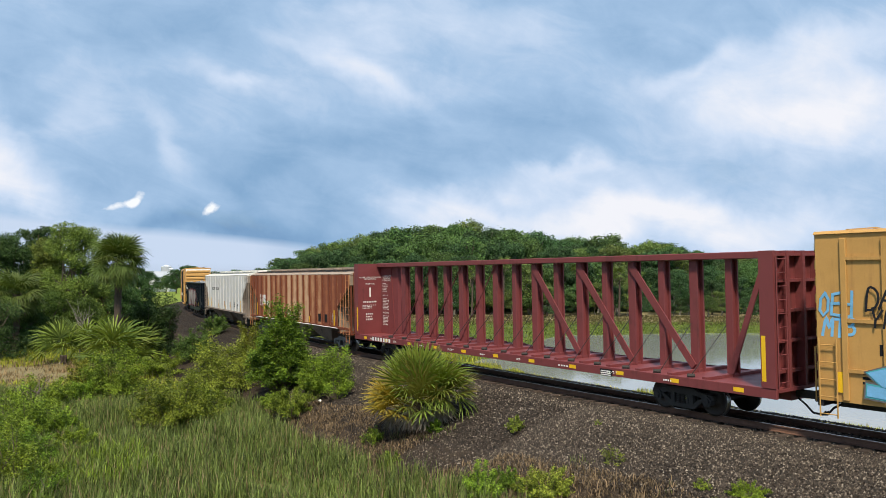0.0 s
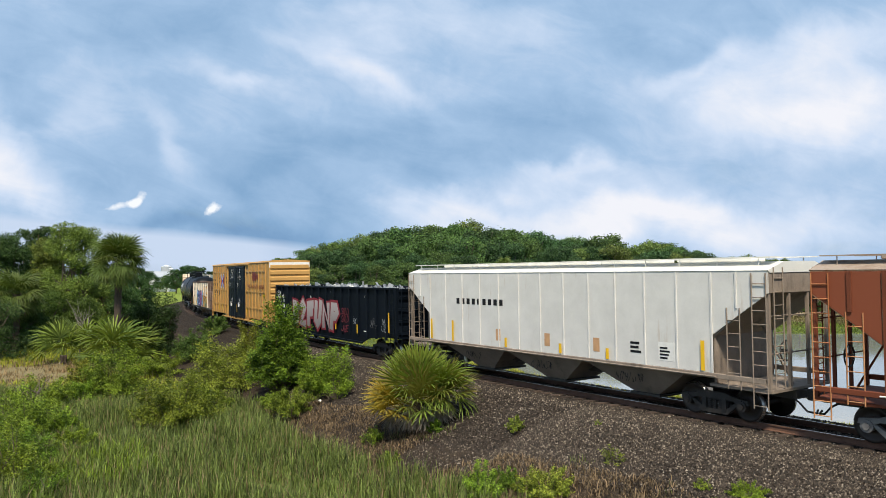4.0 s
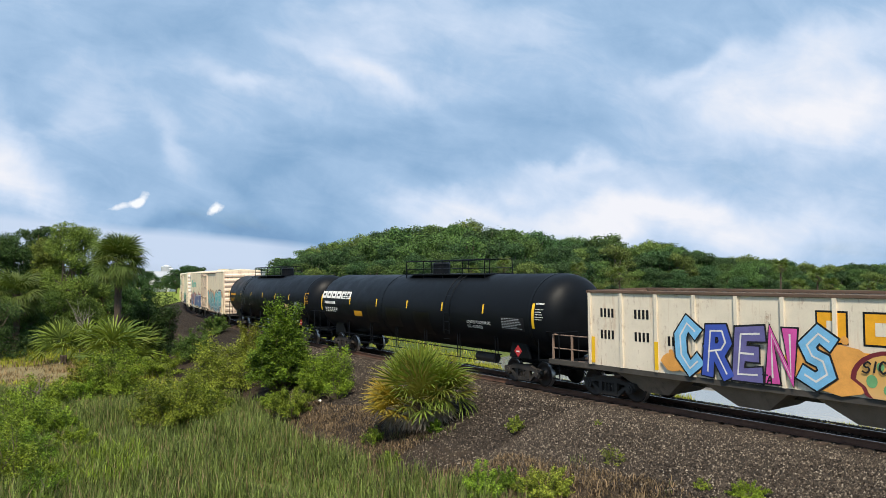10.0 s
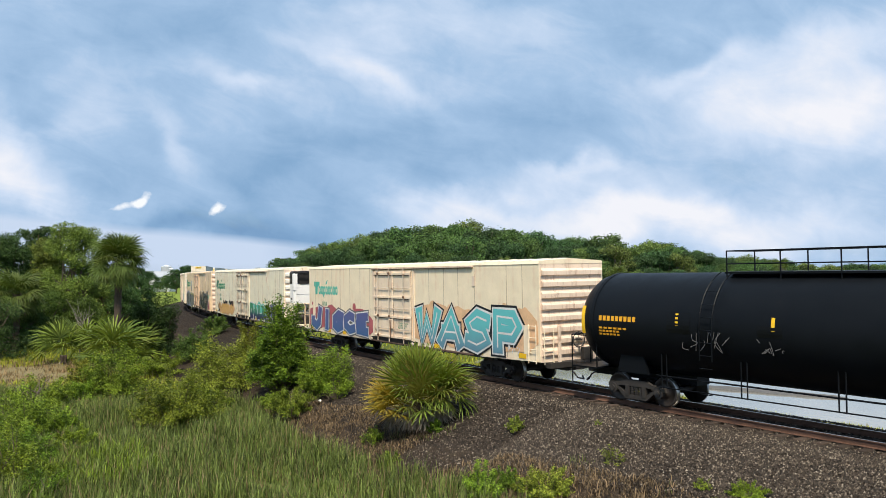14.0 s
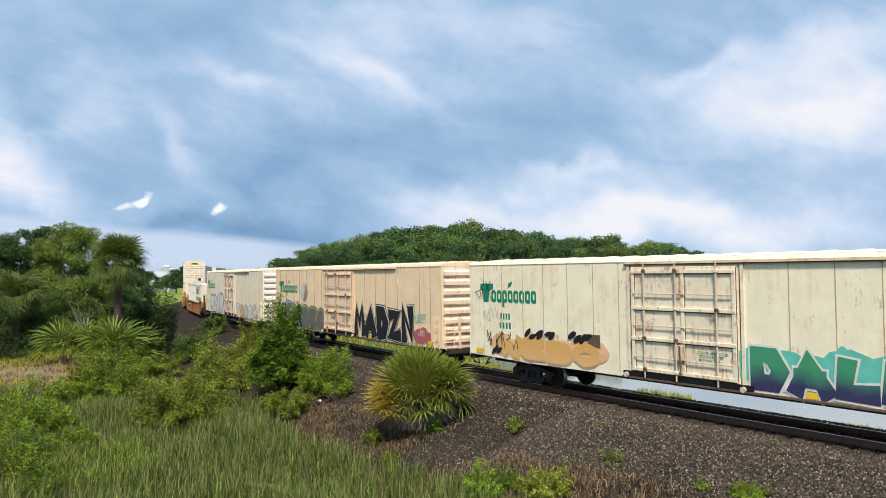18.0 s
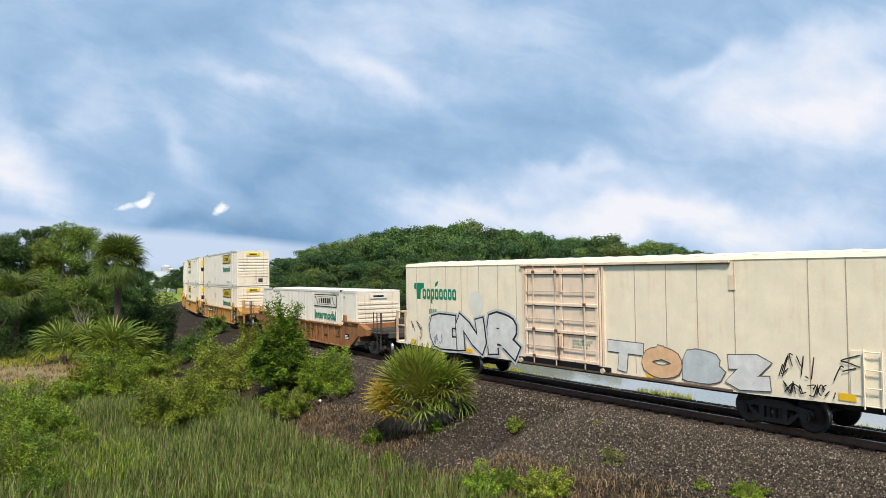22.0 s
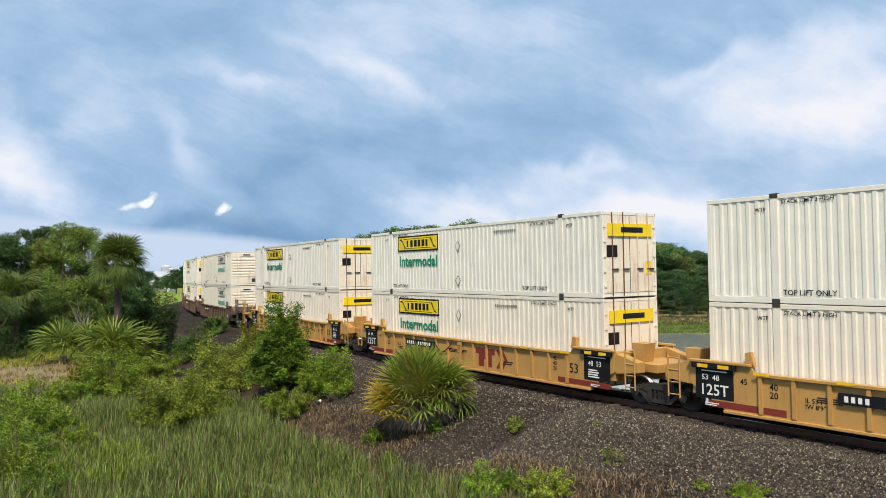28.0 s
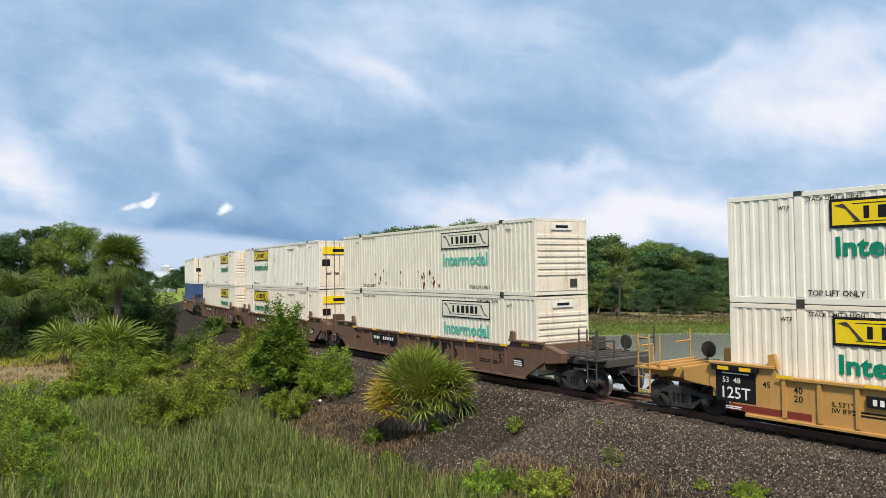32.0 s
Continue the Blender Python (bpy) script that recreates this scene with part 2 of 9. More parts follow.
def ground_material():
    """Marsh soil, straw and gravel, told apart by the masks that the ground mesh carries."""
    m = bpy.data.materials.new("ground_soil")
    m.use_nodes = True
    N = Nodes(m.node_tree)
    co = N.add("ShaderNodeTexCoord").outputs["Object"]

    def mask(name):
        a = N.add("ShaderNodeAttribute")
        a.attribute_name = name
        return a.outputs["Fac"]
    n1 = N.noise(co, 0.35, 6.0, 0.6)
    n2 = N.noise(co, 2.5, 5.0, 0.65)
    n3 = N.noise(co, 30.0, 3.0, 0.6)
    grass = N.ramp(N.math("ADD", N.math("MULTIPLY", n1, 0.6), N.math("MULTIPLY", n2, 0.4)), [(0.3, (0.040, 0.058, 0.012)), (0.55, (0.085, 0.112, 0.022)), (0.75, (0.17, 0.19, 0.045))])
    straw = N.ramp(N.math("ADD", N.math("MULTIPLY", n2, 0.6), N.math("MULTIPLY", n3, 0.4)), [(0.3, (0.13, 0.105, 0.050)), (0.7, (0.30, 0.245, 0.125))])
    cell = N.voronoi(co, 15.0, out="Color")
    cr = N.split(cell)
    edge = N.voronoi(co, 15.0, "DISTANCE_TO_EDGE")
    stone = N.ramp(N.math("ADD", N.math("MULTIPLY", cr[0], 0.75), N.math("MULTIPLY", n2, 0.25)), [(0.15, (0.013, 0.009, 0.006)), (0.55, (0.036, 0.025, 0.017)), (0.85, (0.080, 0.060, 0.043)), (1.0, (0.200, 0.160, 0.120))])
    # cell borders darkened: the shade in gaps between stones, as colour
    stone = N.mix(N.fit(edge, 0.0, 0.10, 0.75, 0.0), stone, (0.022, 0.018, 0.015))
    mud = N.ramp(N.math("ADD", N.math("MULTIPLY", n2, 0.5), N.math("MULTIPLY", n3, 0.5)), [(0.35, (0.012, 0.008, 0.005)), (0.55, (0.045, 0.031, 0.020)), (0.7, (0.130, 0.098, 0.064))])
    wob = N.math("MULTIPLY", N.math("SUBTRACT", n2, 0.5), 0.7)
    col = N.mix(N.fit(N.math("ADD", mask("straw"), wob), 0.35, 0.65), grass, straw)
    lawn = N.ramp(n2, [(0.3, (0.130, 0.180, 0.022)), (0.7, (0.230, 0.285, 0.040))])
    col = N.mix(mask("lawn"), col, lawn)
    col = N.mix(N.fit(N.math("ADD", mask("mud"), wob), 0.4, 0.6), col, mud)
    g = N.fit(N.math("ADD", mask("gravel"), N.math("MULTIPLY", wob, 0.8)), 0.4, 0.6)
    col = N.mix(g, col, stone)
    b = N.add("ShaderNodeBsdfPrincipled")
    N.put(b.inputs["Base Color"], col)
    b.inputs["Roughness"].default_value = 0.92
    b.inputs["Specular IOR Level"].default_value = 0.2
    bn = N.add("ShaderNodeBump")
    bn.inputs["Strength"].default_value, bn.inputs["Distance"].default_value = 0.8, 0.05
    N.put(bn.inputs["Height"], N.mix(g, N.math("ADD", n2, n3), N.math("MULTIPLY", edge, 4.0)))
    N.put(b.inputs["Normal"], bn.outputs[0])
    o = N.add("ShaderNodeOutputMaterial")
    N.tree.links.new(b.outputs[0], o.inputs[0])
    return m


def water_material():
    m = bpy.data.materials.new("pond_water")
    m.use_nodes = True
    N = Nodes(m.node_tree)
    co = N.add("ShaderNodeTexCoord").outputs["Object"]
    b = N.add("ShaderNodeBsdfPrincipled")
    b.inputs["Base Color"].default_value = (0.260, 0.265, 0.240, 1)
    b.inputs["Roughness"].default_value = 0.06
    b.inputs["IOR"].default_value = 1.55
    bn = N.add("ShaderNodeBump")
    bn.inputs["Strength"].default_value, bn.inputs["Distance"].default_value = 0.12, 0.02
    N.put(bn.inputs["Height"], N.noise(co, 2.2, 3.0, 0.5))
    N.put(b.inputs["Normal"], bn.outputs[0])
    o = N.add("ShaderNodeOutputMaterial")
    N.tree.links.new(b.outputs[0], o.inputs[0])
    return m


# ================= the line: a curve of about 350 m radius, slightly canted =================
TRACK_X, TRACK_Y, HEAD, BEND, BEND2 = 6.866, 25.0, 0.60863, -0.0028704, -6.0e-7
CANT = 0.02241


def build_line():
    """Points of the centre line every 0.5 m; s runs away from the camera's side of the curve."""
    table = {}
    for way in (1, -1):
        x, y, s = TRACK_X, TRACK_Y, 0.0
        table[0] = (x, y, HEAD)
        for i in range(1, 960):
            mid = s + way * 0.25
            c = max(-45.0, min(330.0, mid))
            th = HEAD + BEND * c + BEND2 * c * c / 2
            x -= math.sin(th) * 0.5 * way
            y += math.cos(th) * 0.5 * way
            s += way * 0.5
            c = max(-45.0, min(330.0, s))
            table[i * way] = (x, y, HEAD + BEND * c + BEND2 * c * c / 2)
    return table


LINE = build_line()


def on_line(s):
    i = math.floor(s * 2)
    f = s * 2 - i
    a, b = LINE[i], LINE[i + 1]
    return tuple(a[k] + (b[k] - a[k]) * f for k in range(3))


def beside(s, off, z=0.0):
    """A point off metres to the camera's side of the line."""
    x, y, th = on_line(s)
    return Vector((x - off * math.cos(th), y - off * math.sin(th), z))


LINE_XY = np.array([LINE[i][:2] for i in range(-958, 958)])
LINE_TH = np.array([LINE[i][2] for i in range(-958, 958)])


def off_line(x, y):
    """Signed distance from the line (positive on the camera's side) and s, for arrays."""
    x, y = np.asarray(x, float).ravel(), np.asarray(y, float).ravel()
    off, ss = np.empty(len(x)), np.empty(len(x))
    for k in range(0, len(x), 4000):
        px, py = x[k:k + 4000], y[k:k + 4000]
        d2 = (px[:, None] - LINE_XY[None, ::4, 0]) ** 2 + (py[:, None] - LINE_XY[None, ::4, 1]) ** 2
        j = np.argmin(d2, 1) * 4
        th = LINE_TH[j]
        dx, dy = px - LINE_XY[j, 0], py - LINE_XY[j, 1]
        off[k:k + 4000] = -(dx * np.cos(th) + dy * np.sin(th))
        ss[k:k + 4000] = (j - 958) * 0.5 + (-dx * np.sin(th) + dy * np.cos(th))
    return off, ss


def smooth(a, b, v):
    t = np.clip((v - a) / (b - a), 0, 1)
    return t * t * (3 - 2 * t)


def lumps(x, y, size, seed=0.0):
    """Cheap rolling noise for arrays, about -1 to 1."""
    x, y = x / size + seed * 1.7, y / size - seed * 2.3
    return (np.sin(x * 1.3 + 1.1 * np.sin(y * 0.9)) + np.sin(y * 1.7 + 1.3 * np.sin(x * 1.1 + seed)) + np.sin((x + y) * 2.3 + seed) * 0.5) / 2.5


MARSH, POND = -1.95, -2.02


def pond_mask(x, y, off):
    """1 in the pond behind the line, 0 on land."""
    left = x - (3.0 + (y - 55.0) * 0.42) + 1.5 * lumps(x, y, 6.0, 2.0)
    far = 82.0 + 2.0 * lumps(x, y, 9.0, 4.0) + 0.10 * (x - 20) - y
    near = -off - (7.2 + 0.8 * lumps(x, y, 4.0, 1.0))
    return smooth(-0.6, 0.8, np.minimum(np.minimum(left, far), near))


def ground_z(x, y, off, s):
    near = off > 0
    d = np.abs(off)
    foot = np.where(near, 8.3 + 0.9 * lumps(x, y, 5.0, 3.0), 6.6 + 0.5 * lumps(x, y, 4.0, 5.0))
    shoulder = np.where(near, 2.5, 2.1)
    t = np.clip((d - shoulder) / (foot - shoulder), 0, 1)
    fall = t * (0.72 + 0.28 * t)
    z = -0.195 + (MARSH + 0.195) * fall
    z += np.where(d > 2.3, 0.07 * lumps(x, y, 1.3, 1.0) * np.minimum(1, (d - 2.3)), 0)
    z -= np.where((d > 1.45) & (d < 2.4), 0.02, 0.0)
    far_rise = smooth(130, 175, np.hypot(x, y)) * 0.6 * (off < 0)
    z += np.where(d > foot, 0.06 * lumps(x, y, 4.0, 7.0) + far_rise, 0)
    z -= 0.9 * pond_mask(x, y, off)
    return z


def axis(lo, fine_lo, fine_hi, hi, step):
    mid = np.arange(fine_lo, fine_hi + 0.01, step)
    out_hi, v, g = [], fine_hi, step
    while v < hi:
        g *= 1.22
        v += g
        out_hi.append(v)
    out_lo, v, g = [], fine_lo, step
    while v > lo:
        g *= 1.22
        v -= g
        out_lo.append(v)
    return np.concatenate([out_lo[::-1], mid, out_hi])


def mesh_from(name, verts, faces, mats=(), smooth_faces=False):
    me = bpy.data.meshes.new(name)
    me.from_pydata([tuple(v) for v in verts] if not isinstance(verts, np.ndarray) else verts.tolist(), [], faces if isinstance(faces, list) else faces.tolist())
    for m in mats:
        me.materials.append(m)
    if smooth_faces:
        me.polygons.foreach_set("use_smooth", [True] * len(me.polygons))
    me.update()
    return me


def build_ground():
    xs, ys = axis(-3500, -62, 62, 3500, 0.62), axis(-1500, 8, 108, 4200, 0.62)
    X, Y = np.meshgrid(xs, ys)
    x, y = X.ravel(), Y.ravel()
    off, s = off_line(x, y)
    z = ground_z(x, y, off, s)
    nx, ny = len(xs), len(ys)
    i = np.arange(nx * ny).reshape(ny, nx)
    faces = np.stack([i[:-1, :-1], i[:-1, 1:], i[1:, 1:], i[1:, :-1]], -1).reshape(-1, 4)
    me = mesh_from("ground", np.stack([x, y, z], 1), faces, [ground_material()], True)
    d = np.abs(off)
    edge = 6.0 + 1.3 * lumps(x, y, 3.5, 6.0)
    gravel = np.where(off > 0, smooth(edge + 0.8, edge - 0.8, d), smooth(4.4, 3.4, d)) * np.where(s > 45, smooth(5.2, 4.2, d), 1)
    mud = np.maximum(smooth(9.2, 8.0, d) * (off > 0), pond_mask(x, y, off))
    straw = np.maximum(smooth(10, 5, np.hypot((x + 27) / 1.3, y - 46)), smooth(102, 112, y) * smooth(150, 120, y) * (off < 0) * (x > -5))
    straw = np.maximum(straw, 0.55 * smooth(4.2, 5.2, d) * smooth(8.5, 7.0, d) * (off > 0))
    lawn = smooth(62, 80, y) * smooth(3.0, 6.0, off)
    for name, arr in (("gravel", gravel), ("mud", mud), ("straw", straw), ("lawn", lawn)):
        a = me.attributes.new(name, "FLOAT", "POINT")
        a.data.foreach_set("value", arr.astype(np.float32))
    tagged(new("ground", me), "grassy marsh ground with a gravel railway embankment", "ground", kind="structure")
    wm = mesh_from("water", [(0, 20, POND), (260, -60, POND), (260, 120, POND), (-6, 120, POND)], [(0, 1, 2, 3)], [water_material()])
    tagged(new("water", wm), "still pond behind the railway reflecting a cloudy sky", "water", kind="structure")


build_ground()


# ---- small mesh kit ----
def box_bm(bm, x0, x1, y0, y1, z0, z1, bevel=0.0, m=None):
    r = bmesh.ops.create_cube(bm, size=1.0, matrix=Matrix.Translation(((x0 + x1) / 2, (y0 + y1) / 2, (z0 + z1) / 2)) @ Matrix.Diagonal((abs(x1 - x0), abs(y1 - y0), abs(z1 - z0), 1)))
    vs = r["verts"]
    if bevel:
        es = list({e for v in vs for e in v.link_edges})
        rb = bmesh.ops.bevel(bm, geom=es, offset=bevel, segments=1, affect="EDGES")
        vs = list({v for f in rb["faces"] for v in f.verts} | {v for v in vs if v.is_valid})
    if m is not None:
        bmesh.ops.transform(bm, matrix=m, verts=[v for v in vs if v.is_valid])
    return bm


def rod_bm(bm, a, b, r, seg=6, r2=None):
    a, b = Vector(a), Vector(b)
    d = b - a
    if d.length < 1e-6:
        return bm
    m = Matrix.Translation((a + b) / 2) @ d.to_track_quat("Z", "Y").to_matrix().to_4x4()
    bmesh.ops.create_cone(bm, cap_ends=True, segments=seg, radius1=r, radius2=r if r2 is None else r2, depth=d.length, matrix=m)
    return bm


def prism_bm(bm, pts, y0, y1):
    """A polygon of (x, z) points pulled from y0 to y1."""
    a = [bm.verts.new((p[0], y0, p[1])) for p in pts]
    b = [bm.verts.new((p[0], y1, p[1])) for p in pts]
    n = len(pts)
    bm.faces.new(a)
    bm.faces.new(b[::-1])
    for i in range(n):
        bm.faces.new((a[i], b[i], b[(i + 1) % n], a[(i + 1) % n]))
    return bm


def prism_x(bm, pts, x0, x1):
    """A polygon of (y, z) points pulled from x0 to x1."""
    a = [bm.verts.new((x0, p[0], p[1])) for p in pts]
    b = [bm.verts.new((x1, p[0], p[1])) for p in pts]
    n = len(pts)
    bm.faces.new(a)
    bm.faces.new(b[::-1])
    for i in range(n):
        bm.faces.new((a[i], b[i], b[(i + 1) % n], a[(i + 1) % n]))
    return bm


def part(name, bm, material, parent=None, label="", smooth_faces=False, at=None):
    """Links a bmesh (or a ready mesh) as one mesh object under a thing or a part."""
    if isinstance(bm, bmesh.types.BMesh):
        bmesh.ops.recalc_face_normals(bm, faces=bm.faces)
        me = bpy.data.meshes.new(name)
        bm.to_mesh(me)
        bm.free()
        me.materials.append(material)
        if smooth_faces:
            me.polygons.foreach_set("use_smooth", [True] * len(me.polygons))
    else:
        me = bm
    ob = new(name, me)
    if parent is not None:
        ob.parent = parent
    if at is not None:
        ob.location = at
    if label:
        tagged(ob, label)
    return ob


def box_part(name, dims, material, parent, bevel=0.0, label=""):
    return part(name, box_bm(bmesh.new(), *dims, bevel=bevel), material, parent, label)


# ---- rails, ties ----
RAIL_STEEL = surface("rail_steel", (0.125, 0.066, 0.044), 0.8, 0.0, 0.3, 4.0)
RAIL_HEAD = surface("rail_head", (0.42, 0.40, 0.38), 0.32, 0.9, 0.15, 2.0)
TIE_WOOD = surface("tie_wood", (0.060, 0.042, 0.032), 0.9, 0.0, 0.4, 2.0, 25.0, 0.5, rand=0.35)


def build_track():
    prof = [(-0.075, -0.172), (0.075, -0.172), (0.072, -0.160), (0.012, -0.140), (0.012, -0.045), (0.036, -0.036), (0.036, -0.003), (0.030, 0.0), (-0.030, 0.0), (-0.036, -0.003), (-0.036, -0.036), (-0.012, -0.045), (-0.012, -0.140), (-0.072, -0.160)]
    n = len(prof)
    for side in (0.753, -0.753):
        ss = list(np.arange(-350, -20, 5.0)) + list(np.arange(-20, 200, 1.0)) + list(np.arange(200, 440, 5.0))
        verts, faces = [], []
        for s in ss:
            for o, z in prof:
                verts.append(beside(s, side + o, z + (side + o) * CANT))
        for k in range(len(ss) - 1):
            for j in range(n):
                faces.append((k * n + j, k * n + (j + 1) % n, (k + 1) * n + (j + 1) % n, (k + 1) * n + j))
        me = mesh_from("rail", verts, faces, [RAIL_STEEL, RAIL_HEAD])
        top = [1 if (i % n) in (7,) else 0 for i in range(len(faces))]
        me.polygons.foreach_set("material_index", top)
        tagged(new("rail", me), "rusty steel rail with a polished head on wooden ties", "rail", "rails of the line", "structure")


build_track()


def build_ties():
    """Wooden ties under the rails, one by one where the camera is near, the rest joined."""
    bm = box_bm(bmesh.new(), -0.115, 0.115, -1.3, 1.3, -0.35, -0.174, 0.012)
    bmesh.ops.recalc_face_normals(bm, faces=bm.faces)
    me = bpy.data.meshes.new("tie")
    bm.to_mesh(me)
    bm.free()
    me.materials.append(TIE_WOOD)
    row = tagged(new("track_bed"), "dark weathered wooden ties bedded in ballast", "ties", kind="structure")
    rng = random.Random(6)
    for i in range(260):
        s = -20 + i * 0.53
        x, y, th = on_line(s)
        ob = part("tie", me, None, row)
        ob.matrix_basis = Matrix.Translation((x, y, rng.uniform(-0.006, 0.002))) @ Matrix.Rotation(th + math.pi / 2 + rng.uniform(-0.012, 0.012), 4, "Z") @ Matrix.Rotation(CANT * 0.8, 4, "X")


build_ties()

# ================= plants =================
BARK = surface("bark", (0.13, 0.10, 0.075), 0.9, 0, 0.35, 3.0, 30.0, 0.6, bump_dist=0.03)
PALM_BARK = surface("palm_bark", (0.085, 0.062, 0.048), 0.9, 0, 0.4, 5.0, 30.0, 0.7, bump_dist=0.03)
PALE_BARK = surface("pale_bark", (0.215, 0.195, 0.165), 0.9, 0, 0.25, 3.0)
OAK = leafy("oak_leaves", (0.026, 0.058, 0.014), (0.165, 0.262, 0.048))
OAK_DARK = leafy("dark_leaves", (0.018, 0.045, 0.015), (0.092, 0.168, 0.044))
OAK_OLIVE = leafy("olive_leaves", (0.050, 0.084, 0.018), (0.260, 0.345, 0.060))
WOOD = leafy("wood_leaves", (0.019, 0.046, 0.017), (0.160, 0.270, 0.072), 0.6, 0.15)
WOOD_DARK = leafy("deep_wood_leaves", (0.014, 0.037, 0.016), (0.092, 0.175, 0.060), 0.6, 0.15)
WOOD_OLIVE = leafy("olive_wood_leaves", (0.032, 0.058, 0.018), (0.230, 0.320, 0.080), 0.6, 0.15)
LIME = leafy("lime_leaves", (0.050, 0.100, 0.009), (0.330, 0.455, 0.040))
BRIGHT = leafy("bright_leaves", (0.016, 0.050, 0.007), (0.240, 0.410, 0.032))
SHRUB = leafy("shrub_leaves", (0.032, 0.062, 0.008), (0.315, 0.405, 0.040))
SHRUB_YELLOW = leafy("yellowish_leaves", (0.070, 0.095, 0.012), (0.380, 0.400, 0.050))
FRONDS = leafy("palm_frond", (0.024, 0.046, 0.011), (0.190, 0.255, 0.055), 0.5, 0.22)
FRONDS_LIT = leafy("lit_frond", (0.040, 0.068, 0.011), (0.285, 0.365, 0.055), 0.5, 0.25)
FRONDS_GOLD = leafy("golden_frond", (0.230, 0.180, 0.022), (0.480, 0.350, 0.050), 0.5, 0.25)
FRONDS_TAN = leafy("worn_frond", (0.110, 0.105, 0.020), (0.330, 0.300, 0.070), 0.55, 0.2)
FRONDS_DEAD = leafy("dead_frond", (0.150, 0.118, 0.088), (0.430, 0.365, 0.290), 0.8, 0.1)
MARSH_BLADE = leafy("marsh_grass", (0.014, 0.029, 0.008), (0.265, 0.350, 0.088), 0.6, 0.22, (0.240, 0.190, 0.100), 0.10)
LIME_BLADE = leafy("lime_grass", (0.070, 0.110, 0.010), (0.260, 0.330, 0.032), 0.6, 0.25)
MEADOW_BLADE = leafy("meadow_grass", (0.144, 0.192, 0.016), (0.489, 0.502, 0.055), 0.6, 0.25, (0.30, 0.25, 0.12), 0.1)
DEAD_WEED = leafy("dead_weed", (0.060, 0.046, 0.028), (0.330, 0.255, 0.150), 0.85, 0.1)
FAR_MARSH = leafy("far_marsh_blade", (0.075, 0.078, 0.026), (0.205, 0.190, 0.075), 0.8, 0.12)
FAR_REED = leafy("far_reed_blade", (0.070, 0.100, 0.018), (0.215, 0.265, 0.050), 0.7, 0.2)
DRY_BLADE = leafy("dry_grass", (0.110, 0.077, 0.042), (0.446, 0.325, 0.168), 0.8, 0.15)

def ground_at(x, y):
    o, s = off_line([x], [y])
    return float(ground_z(np.array([x]), np.array([y]), o, s)[0])


def diamonds(rng, centres, normals, size, aspect=0.5, jitter=0.8):
    """Leaf-shaped quads about the centres, facing roughly along the normals."""
    n = len(centres)
    nrm = normals + rng.normal(0, jitter, (n, 3))
    nrm /= np.linalg.norm(nrm, axis=1, keepdims=True) + 1e-9
    a = np.cross(nrm, rng.normal(0, 1, (n, 3)))
    a /= np.linalg.norm(a, axis=1, keepdims=True) + 1e-9
    b = np.cross(nrm, a)
    L = size * rng.uniform(0.6, 1.35, (n, 1))
    w = L * aspect
    fold = nrm * L * 0.15
    v = np.stack([centres - a * L * 0.5, centres + b * w * 0.5 + fold, centres + a * L * 0.5, centres - b * w * 0.5 + fold], 1).reshape(-1, 3)
    return v


def quad_faces(n, start=0):
    return np.arange(start, start + n * 4).reshape(-1, 4)


def crown_points(rng, blobs, count, fill=0.35):
    """Points in a cloud of blobs (x, y, z, rx, ry, rz), thickest near their skins."""
    vol = np.array([b[3] * b[4] * b[5] for b in blobs]) ** 0.7
    pick = rng.choice(len(blobs), count, p=vol / vol.sum())
    B = np.array(blobs)[pick]
    d = rng.normal(0, 1, (count, 3))
    d /= np.linalg.norm(d, axis=1, keepdims=True)
    r = 1 - fill * rng.random((count, 1)) ** 1.4 + rng.normal(0, 0.15, (count, 1))
    return B[:, :3] + d * B[:, 3:] * r, d


def limb_bm(bm, a, b, r0, r1, rng, bends=3, seg=6):
    a, b = Vector(a), Vector(b)
    prev, pr = a, r0
    for i in range(1, bends + 1):
        f = i / bends
        p = a.lerp(b, f) + (Vector(rng.normal(0, 0.05, 3)) * (b - a).length if i < bends else Vector())
        r = r0 + (r1 - r0) * f
        rod_bm(bm, prev, p, pr, seg, r)
        prev, pr = p, r
    return bm


def make_tree(rng, height, spread, leaves, leaf_size, mat, bark=BARK, blobs_n=18, crown_low=0.3, label="", name="tree", lean=0.0):
    """A broad-leaved tree: tapered trunk, limbs that reach into clumps, a crown of small leaves."""
    ob = tagged(new(name), label, "tree", "trees of the wood")
    blobs = []
    for i in range(blobs_n):
        f = rng.random()
        ang = rng.random() * 6.283
        z = height * (crown_low + (0.93 - crown_low) * f)
        reach = spread * 0.5 * (0.95 - 0.55 * f ** 1.5) * math.sqrt(rng.random()) * 0.95
        r = spread * rng.uniform(0.055, 0.135)
        blobs.append((reach * math.cos(ang) + lean * f, reach * math.sin(ang), z - r * 0.4, r * rng.uniform(0.85, 1.3), r * rng.uniform(0.85, 1.3), r * rng.uniform(0.6, 0.9)))
    bm = bmesh.new()
    r0 = height * 0.018 + 0.05
    limb_bm(bm, (0, 0, -0.3), (lean * 0.4, 0, height * 0.62), r0, r0 * 0.45, rng, 4, 8)
    for b in blobs[::3]:
        z0 = height * rng.uniform(0.2, 0.5)
        limb_bm(bm, (lean * 0.3 * z0 / height, 0, z0), b[:3], r0 * 0.42, 0.03, rng, 3, 5)
    part("trunk", bm, bark, ob)
    pts, nr = crown_points(rng, blobs, leaves)
    nr = nr + np.array([0, 0, 0.5])
    part("crown", mesh_from("crown", diamonds(rng, pts, nr, leaf_size, 0.6), quad_faces(leaves), [mat]), None, ob)
    return ob


